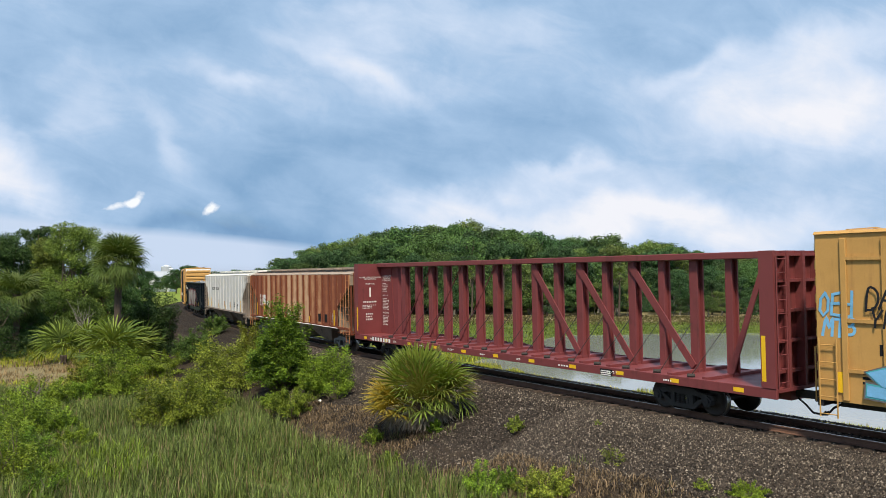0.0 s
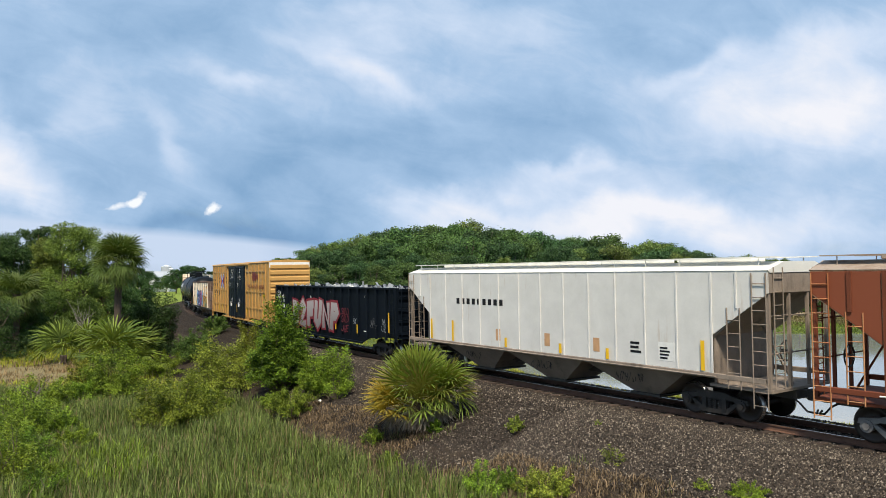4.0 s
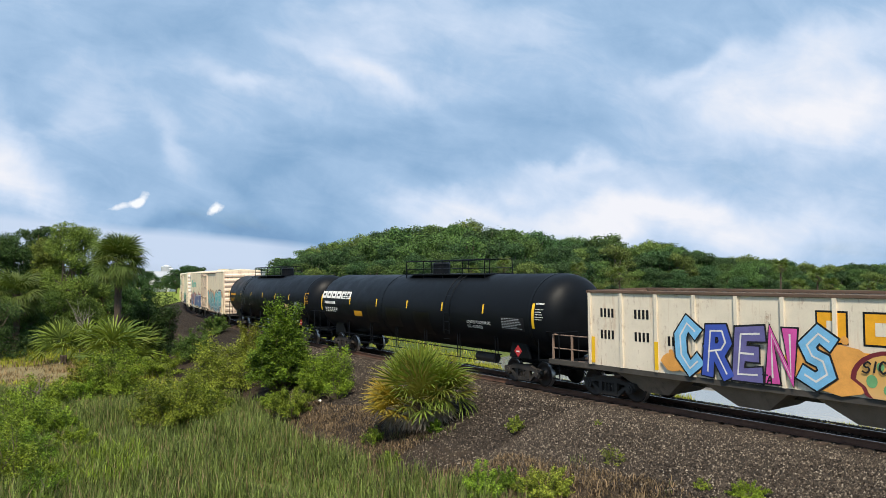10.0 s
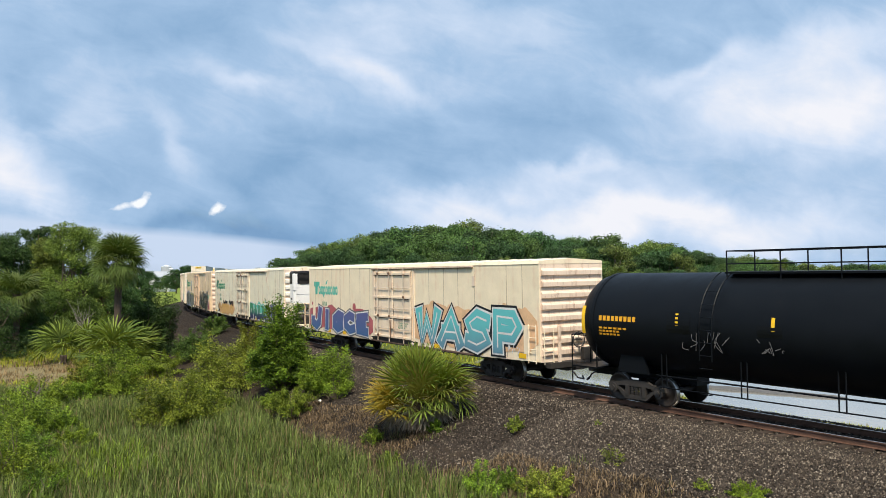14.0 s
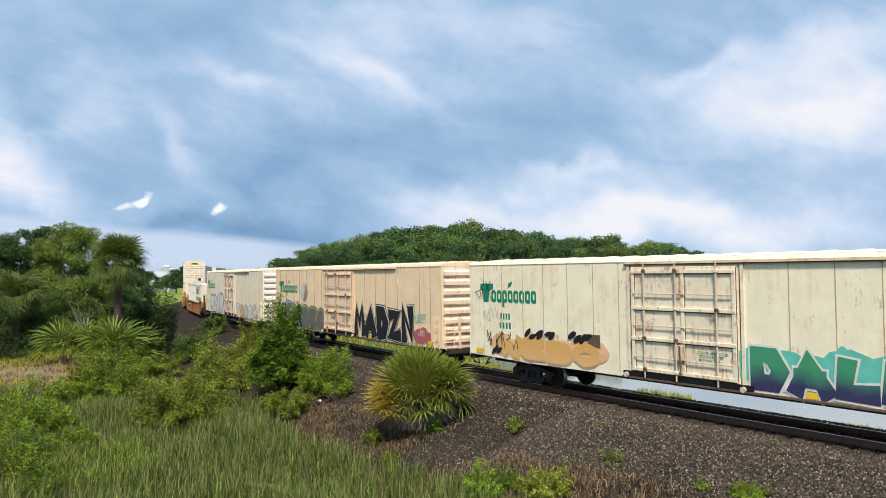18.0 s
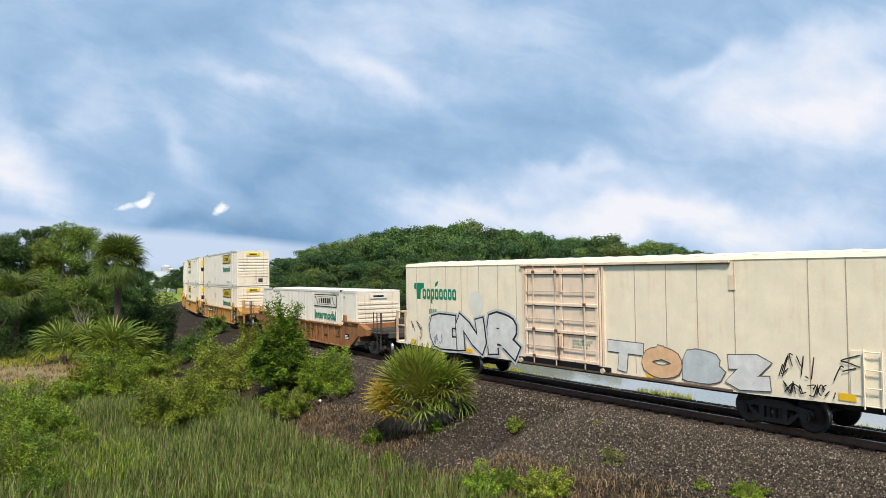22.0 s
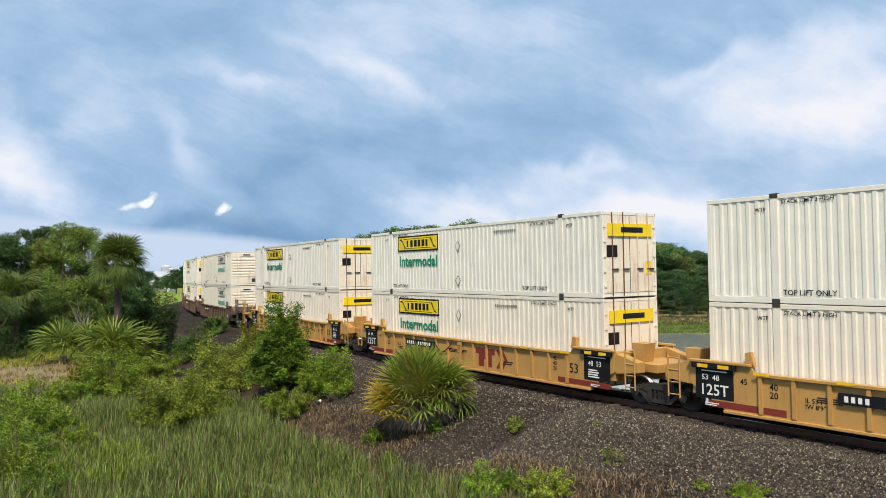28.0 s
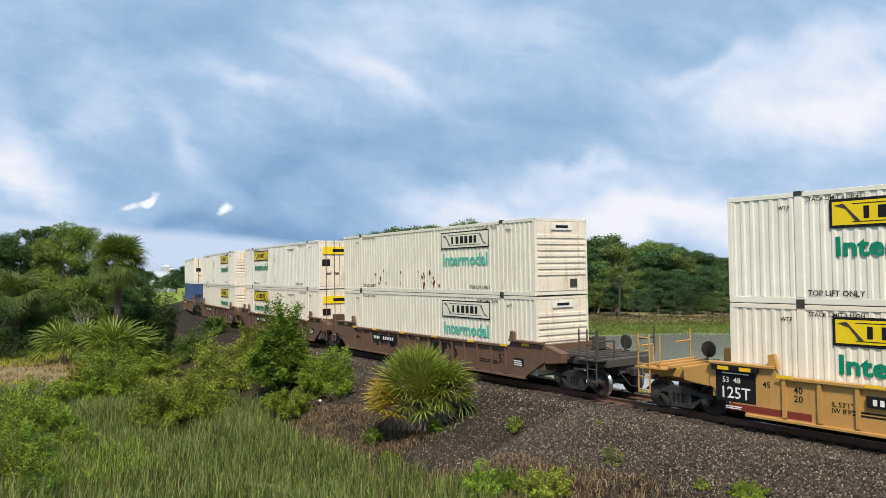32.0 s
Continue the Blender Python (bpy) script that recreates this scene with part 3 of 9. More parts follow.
def make_bush(rng, w, h, leaves, leaf_size, mat, label, name="bush", blobs_n=12, upright=0.0, depth=None, aspect=0.5, low=0.8):
    """A shrub: shoots that fan out from the ground, set with leaves along their outer part."""
    ob = tagged(new(name), label, "bush", "bushes of the bank")
    depth = depth or w
    n = 10 + blobs_n * 3
    az = rng.random(n) * 6.283
    el = np.arcsin(rng.uniform(0.04, 1.0, n) ** (1.0 - 0.35 * upright))
    reach = rng.uniform(0.70, 1.10, n)
    tip = np.stack([w / 2 * np.cos(el) ** 0.8 * np.cos(az), depth / 2 * np.cos(el) ** 0.8 * np.sin(az), h * (0.10 + 0.90 * np.sin(el))], 1) * reach[:, None]
    tip[:, 2] += upright * 0.12 * h * rng.random(n)
    base = tip * np.array([0.12, 0.12, 0.0])
    bm = bmesh.new()
    for i in range(0, n, 2):
        limb_bm(bm, base[i] - np.array([0, 0, 0.15]), base[i] + (tip[i] - base[i]) * 0.85, 0.018 + 0.006 * h, 0.006, rng, 3, 4)
    part("stem", bm, BARK, ob)
    count = int(leaves * 1.75)
    k = rng.integers(0, n, count)
    t = 0.22 + 0.80 * rng.random(count) ** 0.62
    along = tip[k] - base[k]
    pts = base[k] + along * t[:, None]
    pts[:, 2] += 0.10 * h * np.sin(t * 3.1416) * (1 - upright)
    pts += rng.normal(0, 1, (count, 3)) * (min(w, h) * (0.032 + 0.055 * (1.1 - t)))[:, None]
    keep = pts[:, 2] > 0.02
    pts, along = pts[keep], along[keep]
    nr = along / (np.linalg.norm(along, axis=1, keepdims=True) + 1e-6) * 0.6 + np.array([0, 0, 0.75])
    part("leaves", mesh_from("leaves", diamonds(rng, pts, nr, leaf_size * 0.80, aspect, 0.6), quad_faces(len(pts)), [mat]), None, ob)
    return ob


def frond_mesh(rng, radius, leaflets, spread_deg, mat, droop=0.25, petiole=0.9, width=0.035, name="frond"):
    """A fan leaf on its stalk, pointing along +x from the origin."""
    verts, faces = [], []

    def strip(path, widths, side):
        base = len(verts)
        for p, w in zip(path, widths):
            verts.append(p - side * w)
            verts.append(p + side * w)
        for k in range(len(path) - 1):
            faces.append((base + 2 * k, base + 2 * k + 1, base + 2 * k + 3, base + 2 * k + 2))
    strip([Vector((petiole * f, 0, -0.05 * f * f)) for f in (0, 0.5, 1.0)], (0.022, 0.016, 0.014), Vector((0, 1, 0)))
    hub = Vector((petiole, 0, -0.05))
    for i in range(leaflets):
        a = radians(-spread_deg / 2 + spread_deg * i / (leaflets - 1) + rng.uniform(-2, 2))
        d = Vector((math.cos(a), math.sin(a), 0.18 * (-1) ** i * 0.4 + 0.1))
        L = radius * (1 - 0.18 * abs(a) / 2) * rng.uniform(0.88, 1.06)
        side = Vector((-math.sin(a), math.cos(a), rng.uniform(-0.5, 0.5))).normalized()
        path = []
        for f in (0.10, 0.35, 0.7, 1.0):
            path.append(hub + d * (L * f) + Vector((0, 0, -droop * L * f ** 2.4)) + Vector((-0.25 * L * droop * f ** 3, 0, 0)))
        n = len(verts)
        strip(path, (width * 0.5, width, width * 0.75, 0.003), side)
        faces.append((4, n, n + 1) if i % 2 else (5, n, n + 1))
    return mesh_from(name, verts, faces, [mat])


def fan_plant(name, label, category, rng, place, fronds, meshes, dead_meshes, dead, trunk=None, up=(-15, 85), tip=1.0, group="", stem=0.35, facing=None, dead_scale=1.0):
    """Fan leaves on stalks round a crown point; place: the crown's foot; every leaf is a part."""
    ob = tagged(new(name), label, category, group)
    ob.location = place
    z = 0.0
    if trunk:
        height, r = trunk
        bm = bmesh.new()
        rings = 22
        for i in range(rings):
            f = i / rings
            rr = r * (1.15 - 0.25 * f) * (1.0 + 0.06 * (-1) ** i)
            rod_bm(bm, (0.12 * math.sin(f * 2.0), 0, height * f - 0.4), (0.12 * math.sin((f + 1 / rings) * 2.0), 0, height * (f + 1 / rings) - 0.4), rr, 10, rr * 1.06)
        for i in range(26):
            a, f = rng.random() * 6.283, rng.uniform(0.86, 1.0)
            rod_bm(bm, (0.1 + r * math.cos(a), r * math.sin(a), height * f - 0.5), (0.1 + (r + 0.22) * math.cos(a), (r + 0.22) * math.sin(a), height * f - 0.1), 0.035, 4, 0.015)
        part("trunk", bm, PALM_BARK, ob)
        z = height - 0.5
    else:
        bm = bmesh.new()
        for i in range(5):
            a = rng.random() * 6.283
            rod_bm(bm, (0, 0, -0.3), (0.2 * math.cos(a), 0.2 * math.sin(a), stem + 0.1), 0.15, 7, 0.10)
        part("stem", bm, PALM_BARK, ob)
        z = stem
    for i in range(fronds + dead):
        is_dead = i >= fronds
        az = rng.random() * 6.283 if is_dead else i * 2.39996 + rng.uniform(-0.3, 0.3)
        if facing:
            az = radians(rng.uniform(*facing))
        el = (rng.uniform(-86, -58) if facing else rng.uniform(-70, -35)) if is_dead else up[0] + (up[1] - up[0]) * (1 - (i + 0.5) / fronds) ** 0.8 + rng.uniform(-7, 7)
        me = (dead_meshes if is_dead else meshes)[int(rng.integers(len(dead_meshes if is_dead else meshes)))]
        leaf = part("frond" if not is_dead else "dead_frond", me, None, ob)
        out = 0.42 if is_dead and facing else 0.05
        leaf.matrix_basis = Matrix.Translation((out * math.cos(az) + (0.1 if trunk else 0), out * math.sin(az), z)) @ Matrix.Rotation(az, 4, "Z") @ Matrix.Rotation(-radians(el), 4, "Y") @ Matrix.Rotation(rng.uniform(-0.5, 0.5), 4, "X") @ Matrix.Scale(tip * rng.uniform(0.85, 1.1) * (dead_scale if is_dead else 1.0), 4)
    return ob


def plan(px, py, z=MARSH):
    """A spot of the plan from the bearing and dip of its foot as seen from the bank."""
    c, s = math.cos(radians(2.283)), math.sin(radians(2.283))
    a, b = (px - 784) / 1338.5, (441 - py) / 1338.5
    dy, dz = c - b * s, s + b * c
    d = (z - 3.932) / dz
    return d * a, d * dy


def plant_near():
    rng = np.random.default_rng(11)
    green = [frond_mesh(rng, 1.05, 24, 230, FRONDS_LIT, dr, 0.85, 0.031) for dr in (0.12, 0.25, 0.4)]
    gold = [frond_mesh(rng, 1.0, 24, 220, FRONDS_GOLD, dr, 0.85, 0.026, "golden_frond") for dr in (0.2, 0.35)]
    dead = [frond_mesh(rng, 0.85, 14, 150, FRONDS_DEAD, dr, 0.6, 0.022, "dead_frond") for dr in (0.7, 0.9)]
    big = [frond_mesh(rng, 1.05, 30, 260, FRONDS, dr, 1.15, 0.034) for dr in (0.15, 0.25, 0.4)]
    # the palmetto on the bank beside the line
    x, y = plan(745, 760, -1.30)
    stiff = [frond_mesh(rng, 1.02, 18, 170, FRONDS_LIT, dr, 0.80, 0.030) for dr in (0.05, 0.12, 0.22)]
    hang = [frond_mesh(rng, 0.80, 11, 110, FRONDS_DEAD, dr, 0.25, 0.024, "dead_frond") for dr in (0.05, 0.15)]
    worn = [frond_mesh(rng, 0.95, 16, 150, FRONDS_TAN, dr, 0.80, 0.028) for dr in (0.1, 0.25)]
    arch = [frond_mesh(rng, 1.0, 16, 150, FRONDS_LIT, dr, 0.75, 0.028) for dr in (0.25, 0.4, 0.6)]
    fan_plant("palmetto", "broad upright palmetto with grey dead fronds below", "palmetto", rng, (x, y, ground_at(x, y)), 40, stiff * 3 + worn, hang, 0, None, (38, 88), 1.16, "palmettos", 0.75, None, 0.75)
    fan_plant("palmetto", "golden palmetto clump on the gravel bank", "palmetto", rng, (x - 0.55, y - 0.35, ground_at(x - 0.55, y - 0.35)), 17, gold + gold + worn[:1], hang, 6, None, (0, 56), 0.92, "palmettos", 0.72, (150, 265), 0.8)
    fan_plant("palmetto", "green palmetto clump with grey hanging fronds", "palmetto", rng, (x + 0.55, y - 0.35, ground_at(x + 0.55, y - 0.35)), 28, arch + worn, hang, 15, None, (-4, 72), 0.98, "palmettos", 0.80, (-100, 45), 0.95)
    fan_plant("palmetto", "drooping green palmetto with hanging dead leaves", "palmetto", rng, (x, y - 0.55, ground_at(x, y - 0.55)), 24, arch + worn[:1], hang, 18, None, (-4, 74), 0.95, "palmettos", 0.84, (205, 335), 0.95)
    bold = [frond_mesh(rng, 1.1, 19, 210, mt, dr, 0.95, 0.036) for dr, mt in ((0.15, FRONDS), (0.3, FRONDS_LIT), (0.5, FRONDS), (0.65, FRONDS_LIT))]
    # those at the foot of the palm
    for px, py, n, k, g in ((205, 652, 22, 1.42, big), (112, 648, 14, 1.25, big), (156, 642, 14, 1.45, big), (246, 646, 12, 1.15, big)):
        x, y = plan(px, py)
        fan_plant("palmetto", "large wild palmetto with hanging dead fronds", "palmetto", rng, (x, y, MARSH), n, bold, dead, 8, None, (8, 80), k * 1.12, "palmettos", 0.55)
    x, y = plan(204, 648)
    mop = [frond_mesh(rng, 1.0, 26, 250, FRONDS, dr, 0.95, 0.032) for dr in (0.3, 0.5, 0.75)]
    fan_plant("palm_tree", "tall cabbage palm with a round crown and dead fronds", "palm tree", rng, (x, y, MARSH), 96, mop, dead, 11, (7.5, 0.23), (-62, 85), 1.16, "palms")
    x, y = plan(26, 628)
    fan_plant("palm_tree", "shorter cabbage palm among dark trees", "palm tree", rng, (x, y, MARSH), 52, mop, dead, 8, (5.0, 0.22), (-58, 80), 1.3, "palms")

    # foot, width, height, leaf count, leaf length, stuff
    spec = [
        (499, 706, -1.62, 2.95, 4.15, 19000, 0.15, BRIGHT, "tall bright green leafy shrub", 44, 0.0),
        (592, 716, -1.35, 1.9, 2.15, 5200, 0.10, LIME, "lime green upright shrub on gravel", 16, 0.5),
        (557, 712, -1.45, 1.5, 1.8, 4000, 0.10, LIME, "lime green upright shrub on gravel", 12, 0.5),
        (515, 738, -1.75, 2.3, 1.35, 5200, 0.09, SHRUB, "low dense green shrub on the bank", 12, 0.0),
        (400, 700, -1.8, 3.4, 3.1, 8000, 0.13, SHRUB_YELLOW, "loose yellowish green shrub", 18, 0.1),
        (440, 672, -1.6, 1.9, 2.6, 4500, 0.13, SHRUB_YELLOW, "loose yellowish green shrub", 12, 0.1),
        (310, 758, MARSH, 3.9, 2.5, 11000, 0.11, SHRUB, "wide dense green marsh shrub", 22, 0.0),
        (365, 738, MARSH, 2.3, 1.6, 5000, 0.11, SHRUB, "wide dense green marsh shrub", 12, 0.0),
        (205, 705, MARSH, 3.5, 2.7, 9500, 0.12, SHRUB, "round olive green shrub with dark gaps", 18, 0.0),
        (148, 690, MARSH, 2.0, 1.6, 4500, 0.12, SHRUB_YELLOW, "round olive green shrub with dark gaps", 10, 0.0),
        (150, 715, MARSH, 1.6, 1.2, 2800, 0.10, LIME, "small yellow green marsh shrub", 8, 0.3),
        (75, 735, MARSH, 2.6, 1.8, 6000, 0.11, LIME, "small yellow green marsh shrub", 12, 0.2),
        (40, 780, MARSH, 2.7, 2.0, 7000, 0.10, SHRUB, "dark green feathery shrub in marsh grass", 14, 0.1),
        (110, 770, MARSH, 1.6, 1.0, 3000, 0.10, LIME, "small yellow green marsh shrub", 8, 0.2),
        (12, 880, MARSH, 1.9, 2.1, 6000, 0.085, SHRUB, "dark green feathery shrub in marsh grass", 14, 0.1),
        (75, 900, MARSH, 1.4, 1.1, 3500, 0.085, BRIGHT, "dark green feathery shrub in marsh grass", 10, 0.1),
        (130, 805, MARSH, 1.7, 0.95, 3600, 0.090, LIME, "small yellow green marsh shrub", 9, 0.2),
        (35, 838, MARSH, 2.1, 1.5, 6000, 0.085, BRIGHT, "feathery bright green shrub in marsh grass", 13, 0.1),
        (100, 868, MARSH, 1.3, 0.85, 3000, 0.080, LIME, "small yellow green marsh shrub", 8, 0.2),
        (290, 668, MARSH, 3.0, 1.5, 5000, 0.12, SHRUB, "low green thicket below the palms", 12, 0.0),
        (345, 655, MARSH, 3.0, 2.0, 5500, 0.13, OAK, "low green thicket below the palms", 12, 0.0),
        (380, 625, -1.8, 2.6, 1.6, 4000, 0.13, OAK, "low green thicket below the palms", 10, 0.0),
        (272, 640, MARSH, 3.9, 4.7, 13000, 0.17, OAK_DARK, "dense dark green cedar shrub", 24, 0.1),
        (228, 640, MARSH, 2.6, 3.0, 8000, 0.17, OAK_DARK, "dense dark green cedar shrub", 16, 0.1),
        (858, 893, -1.75, 1.55, 0.85, 4500, 0.075, LIME, "bright green weedy shrub on gravel", 12, 0.4),
        (965, 898, -1.6, 1.55, 0.80, 4000, 0.070, SHRUB_YELLOW, "yellow green weedy shrub on gravel", 12, 0.3),
        (900, 886, -1.65, 0.9, 0.65, 2000, 0.070, BRIGHT, "bright green weedy shrub on gravel", 8, 0.4),
        (1327, 900, -1.05, 0.95, 0.40, 3400, 0.045, LIME, "low bright green tuft on ballast", 10, 0.1),
        (1245, 896, -1.2, 0.45, 0.28, 420, 0.050, SHRUB, "sparse green weed on ballast", 6, 0.1),
        (1085, 850, -1.25, 0.75, 0.5, 420, 0.055, SHRUB, "sparse green weed on ballast", 4, 0.3),
        (660, 786, -1.72, 0.9, 0.70, 900, 0.075, SHRUB, "small green shrub on the dark bank", 8, 0.3),
        (690, 826, -1.85, 0.9, 0.55, 800, 0.075, SHRUB, "small green shrub on the dark bank", 8, 0.3),
        (770, 778, -1.4, 0.6, 0.5, 1200, 0.08, BRIGHT, "small green shrub on the dark bank", 6, 0.2),
        (915, 790, -1.2, 0.7, 0.5, 1000, 0.06, SHRUB, "grey green weed on gravel", 6, 0.3),
        (1060, 792, -1.0, 0.25, 0.2, 140, 0.05, SHRUB, "tiny green weed on gravel", 4, 0.3),
        (480, 725, -1.8, 1.2, 0.7, 1800, 0.09, SHRUB, "low dense green shrub on the bank", 7, 0.0),
    ]
    for px, py, z, w, h, n, size, mat, label, k, upright in spec:
        x, y = plan(px, py, z)
        b = make_bush(rng, w, h, n, size, mat, label, "bush", k, upright, low=1.3 if h > 2.5 else 0.9)
        b.location = (x, y, ground_at(x, y) - 0.03)

    # dead branches in the marsh and by the palms
    for px, py, h in ((140, 640, 4.6), (60, 745, 1.9)):
        x, y = plan(px, py)
        bm = bmesh.new()
        limb_bm(bm, (0, 0, -0.2), (0.2, 0, h * 0.6), 0.05, 0.03, rng, 3, 5)
        for i in range(16):
            a, z0 = rng.random() * 6.283, h * rng.uniform(0.3, 0.6)
            limb_bm(bm, (0.1, 0, z0), (1.1 * math.cos(a) * rng.random(), 1.1 * math.sin(a), h * rng.uniform(0.7, 1.0)), 0.025, 0.006, rng, 3, 4)
        ob = part("dead_shrub", bm, PALE_BARK if h > 3 else BARK)
        ob.location = (x, y, MARSH)
        tagged(ob, "bare grey twiggy dead shrub" if h > 3 else "bare brown twiggy dead shrub", "shrub")


def plant_trees():
    rng = np.random.default_rng(5)
    # the stand of trees on the near side
    stand = [(128, 612, 11.6, 7.4, 15000, 0.26, OAK_OLIVE, "light green broad tree beside the palm"),
             (85, 608, 10.4, 5.5, 9000, 0.27, OAK_OLIVE, "light green broad tree beside the palm"),
             (10, 608, 10.6, 7.5, 11000, 0.30, OAK_DARK, "dark green tree at the field's edge"),
             (60, 600, 11.8, 6.2, 9000, 0.32, OAK_DARK, "dark green tree at the field's edge"),
             (-60, 612, 10.8, 8.0, 9000, 0.32, OAK, "dark green tree at the field's edge"),
             (185, 598, 7.4, 6.0, 8000, 0.29, OAK, "dark green tree at the field's edge"),
             (238, 602, 6.4, 5.0, 8000, 0.27, OAK_DARK, "dark green tree at the field's edge"),
             (20, 625, 5.0, 6.0, 9000, 0.22, OAK_DARK, "low dark green tree by the meadow"),
             (75, 618, 5.2, 5.5, 8000, 0.22, OAK, "low dark green tree by the meadow"),
             (150, 615, 4.6, 5.0, 8000, 0.22, OAK, "low dark green tree by the meadow"),
             (-20, 640, 5.0, 5.5, 6000, 0.22, OAK_DARK, "low dark green tree by the meadow"),
             (218, 610, 5.6, 4.5, 6000, 0.22, OAK_DARK, "low dark green tree by the meadow")]
    for px, py, h, w, n, size, mat, label in stand:
        x, y = plan(px, py)
        t = make_tree(rng, h, w, int(n * 2.6), size * 0.58, mat, BARK, 84, 0.12, label)
        t.location = (x, y, MARSH)
    # the wood beyond the pond: a few kinds, set out along its skyline
    kinds = []
    for i, (mat, low, bk) in enumerate(((WOOD, 0.30, PALE_BARK), (WOOD_DARK, 0.32, PALE_BARK), (WOOD_OLIVE, 0.30, PALE_BARK), (WOOD, 0.28, BARK), (WOOD_DARK, 0.22, PALE_BARK), (WOOD_DARK, 0.36, PALE_BARK), (WOOD, 0.24, PALE_BARK), (WOOD_DARK, 0.28, BARK))):
        kinds.append(make_tree(rng, 10.0, 8.2, 12500, 0.25, mat, bk, 74, low, ("light green", "dark green")[mat is WOOD_DARK] + " broad-leaved tree of the far wood"))
    skyline = [(455, 470), (500, 452), (560, 434), (620, 426), (660, 405), (720, 400), (790, 396), (860, 396), (910, 402), (960, 411), (1010, 425), (1045, 417), (1095, 418), (1118, 440), (1145, 428), (1190, 434), (1240, 446), (1300, 455), (1380, 454), (1400, 467), (1470, 466), (1510, 470), (1568, 460), (1700, 455)]

    def top(px):
        for (a, ya), (b, yb) in zip(skyline, skyline[1:]):
            if a <= px <= b:
                return ya + (yb - ya) * (px - a) / (b - a)
        return 458.0
    used = set()
    for row, (dist, low, step, jit) in enumerate(((123, 0.42, 27, 5), (131, 0.70, 27, 5), (142, 0.90, 23, 6), (153, 1.0, 21, 6), (170, 1.0, 34, 8))):
        px = 474 + row * 9
        while px < 1680:
            d = dist + rng.uniform(-jit, jit)
            x, y = (px - 784) / 1338.5 * d, d
            h = (494.4 - top(px)) / 1338.5 * d + 3.932 - MARSH
            h *= low * rng.uniform(0.85, 1.05)
            o, _ = off_line([x], [y])
            if o[0] < -9:
                k = int(rng.integers(len(kinds)))
                m = Matrix.Translation((x, y, ground_at(x, y))) @ Matrix.Rotation(rng.random() * 6.283, 4, "Z") @ Matrix.Diagonal((h / 10 * rng.uniform(0.9, 1.2), h / 10 * rng.uniform(0.9, 1.2), h / 10, 1))
                if k not in used:
                    kinds[k].matrix_basis = m
                    used.add(k)
                else:
                    c = copy_thing(kinds[k], Matrix.Identity(4))
                    c.matrix_basis = m
            px += step * rng.uniform(0.75, 1.25)
    # trees round the far meadow and on the horizon
    for px, py, hpx in [(312, 521, 45), (335, 521, 52), (352, 522, 50), (296, 519, 32), (375, 521, 42), (395, 520, 40), (420, 520, 44), (440, 520, 42), (262, 519, 40), (240, 519, 46), (280, 518, 26), (460, 521, 48)]:
        x, y = plan(px, py)
        h = hpx / 1338.5 * y
        c = copy_thing(kinds[int(rng.integers(8))], Matrix.Identity(4))
        c.matrix_basis = Matrix.Translation((x, y, MARSH)) @ Matrix.Rotation(rng.random() * 6.283, 4, "Z") @ Matrix.Diagonal((h / 10 * 1.3, h / 10 * 1.3, h / 10, 1))
    # palms that show in the wood's edge
    big = [frond_mesh(rng, 1.0, 16, 250, FRONDS, dr, 0.8, 0.05) for dr in (0.5, 0.8)]
    dead = [frond_mesh(rng, 0.9, 8, 150, FRONDS_DEAD, 0.8, 0.6, 0.05, "dead_frond")]
    for px, d, topy in ((890, 117, 448), (835, 118, 462), (1022, 117, 455), (1095, 119, 465), (1380, 122, 450), (1412, 118, 486), (1470, 116, 484), (1535, 118, 490), (1445, 121, 466), (968, 118, 500)):
        x, y = (px - 784) / 1338.5 * d, d
        h = (494.4 - topy) / 1338.5 * d + 3.932 - MARSH - 1.2
        fan_plant("palm_tree", "slim cabbage palm at the edge of the wood", "palm tree", rng, (x, y, ground_at(x, y)), 22, big, dead, 4, (h, 0.14), (-55, 80), 0.95, "palms of the wood")


def blades(rng, x, y, z, height, width, lean=0.35):
    """Bent grass blades, three corners wide at the foot, as arrays."""
    n = len(x)
    a = rng.random(n) * 6.283
    h = height * rng.uniform(0.55, 1.25, n)
    bx, by = np.cos(a), np.sin(a)
    w = width * rng.uniform(0.7, 1.3, n)
    l = h * lean * rng.uniform(0.2, 1.3, n)
    dirx, diry = np.cos(a + 1.57), np.sin(a + 1.57)
    v = np.empty((n, 5, 3))
    v[:, 0] = np.stack([x - bx * w, y - by * w, z], 1)
    v[:, 1] = np.stack([x + bx * w, y + by * w, z], 1)
    v[:, 2] = np.stack([x + bx * w * 0.8 + dirx * l * 0.35, y + by * w * 0.8 + diry * l * 0.35, z + h * 0.6], 1)
    v[:, 3] = np.stack([x - bx * w * 0.8 + dirx * l * 0.35, y - by * w * 0.8 + diry * l * 0.35, z + h * 0.6], 1)
    v[:, 4] = np.stack([x + dirx * l, y + diry * l, z + h * (1 - 0.25 * np.abs(l / h))], 1)
    i = np.arange(n)[:, None] * 5
    f4 = (i + np.array([[0, 1, 2, 3]])).tolist()
    f3 = (i + np.array([[3, 2, 4]])).tolist()
    return v.reshape(-1, 3), f4 + f3


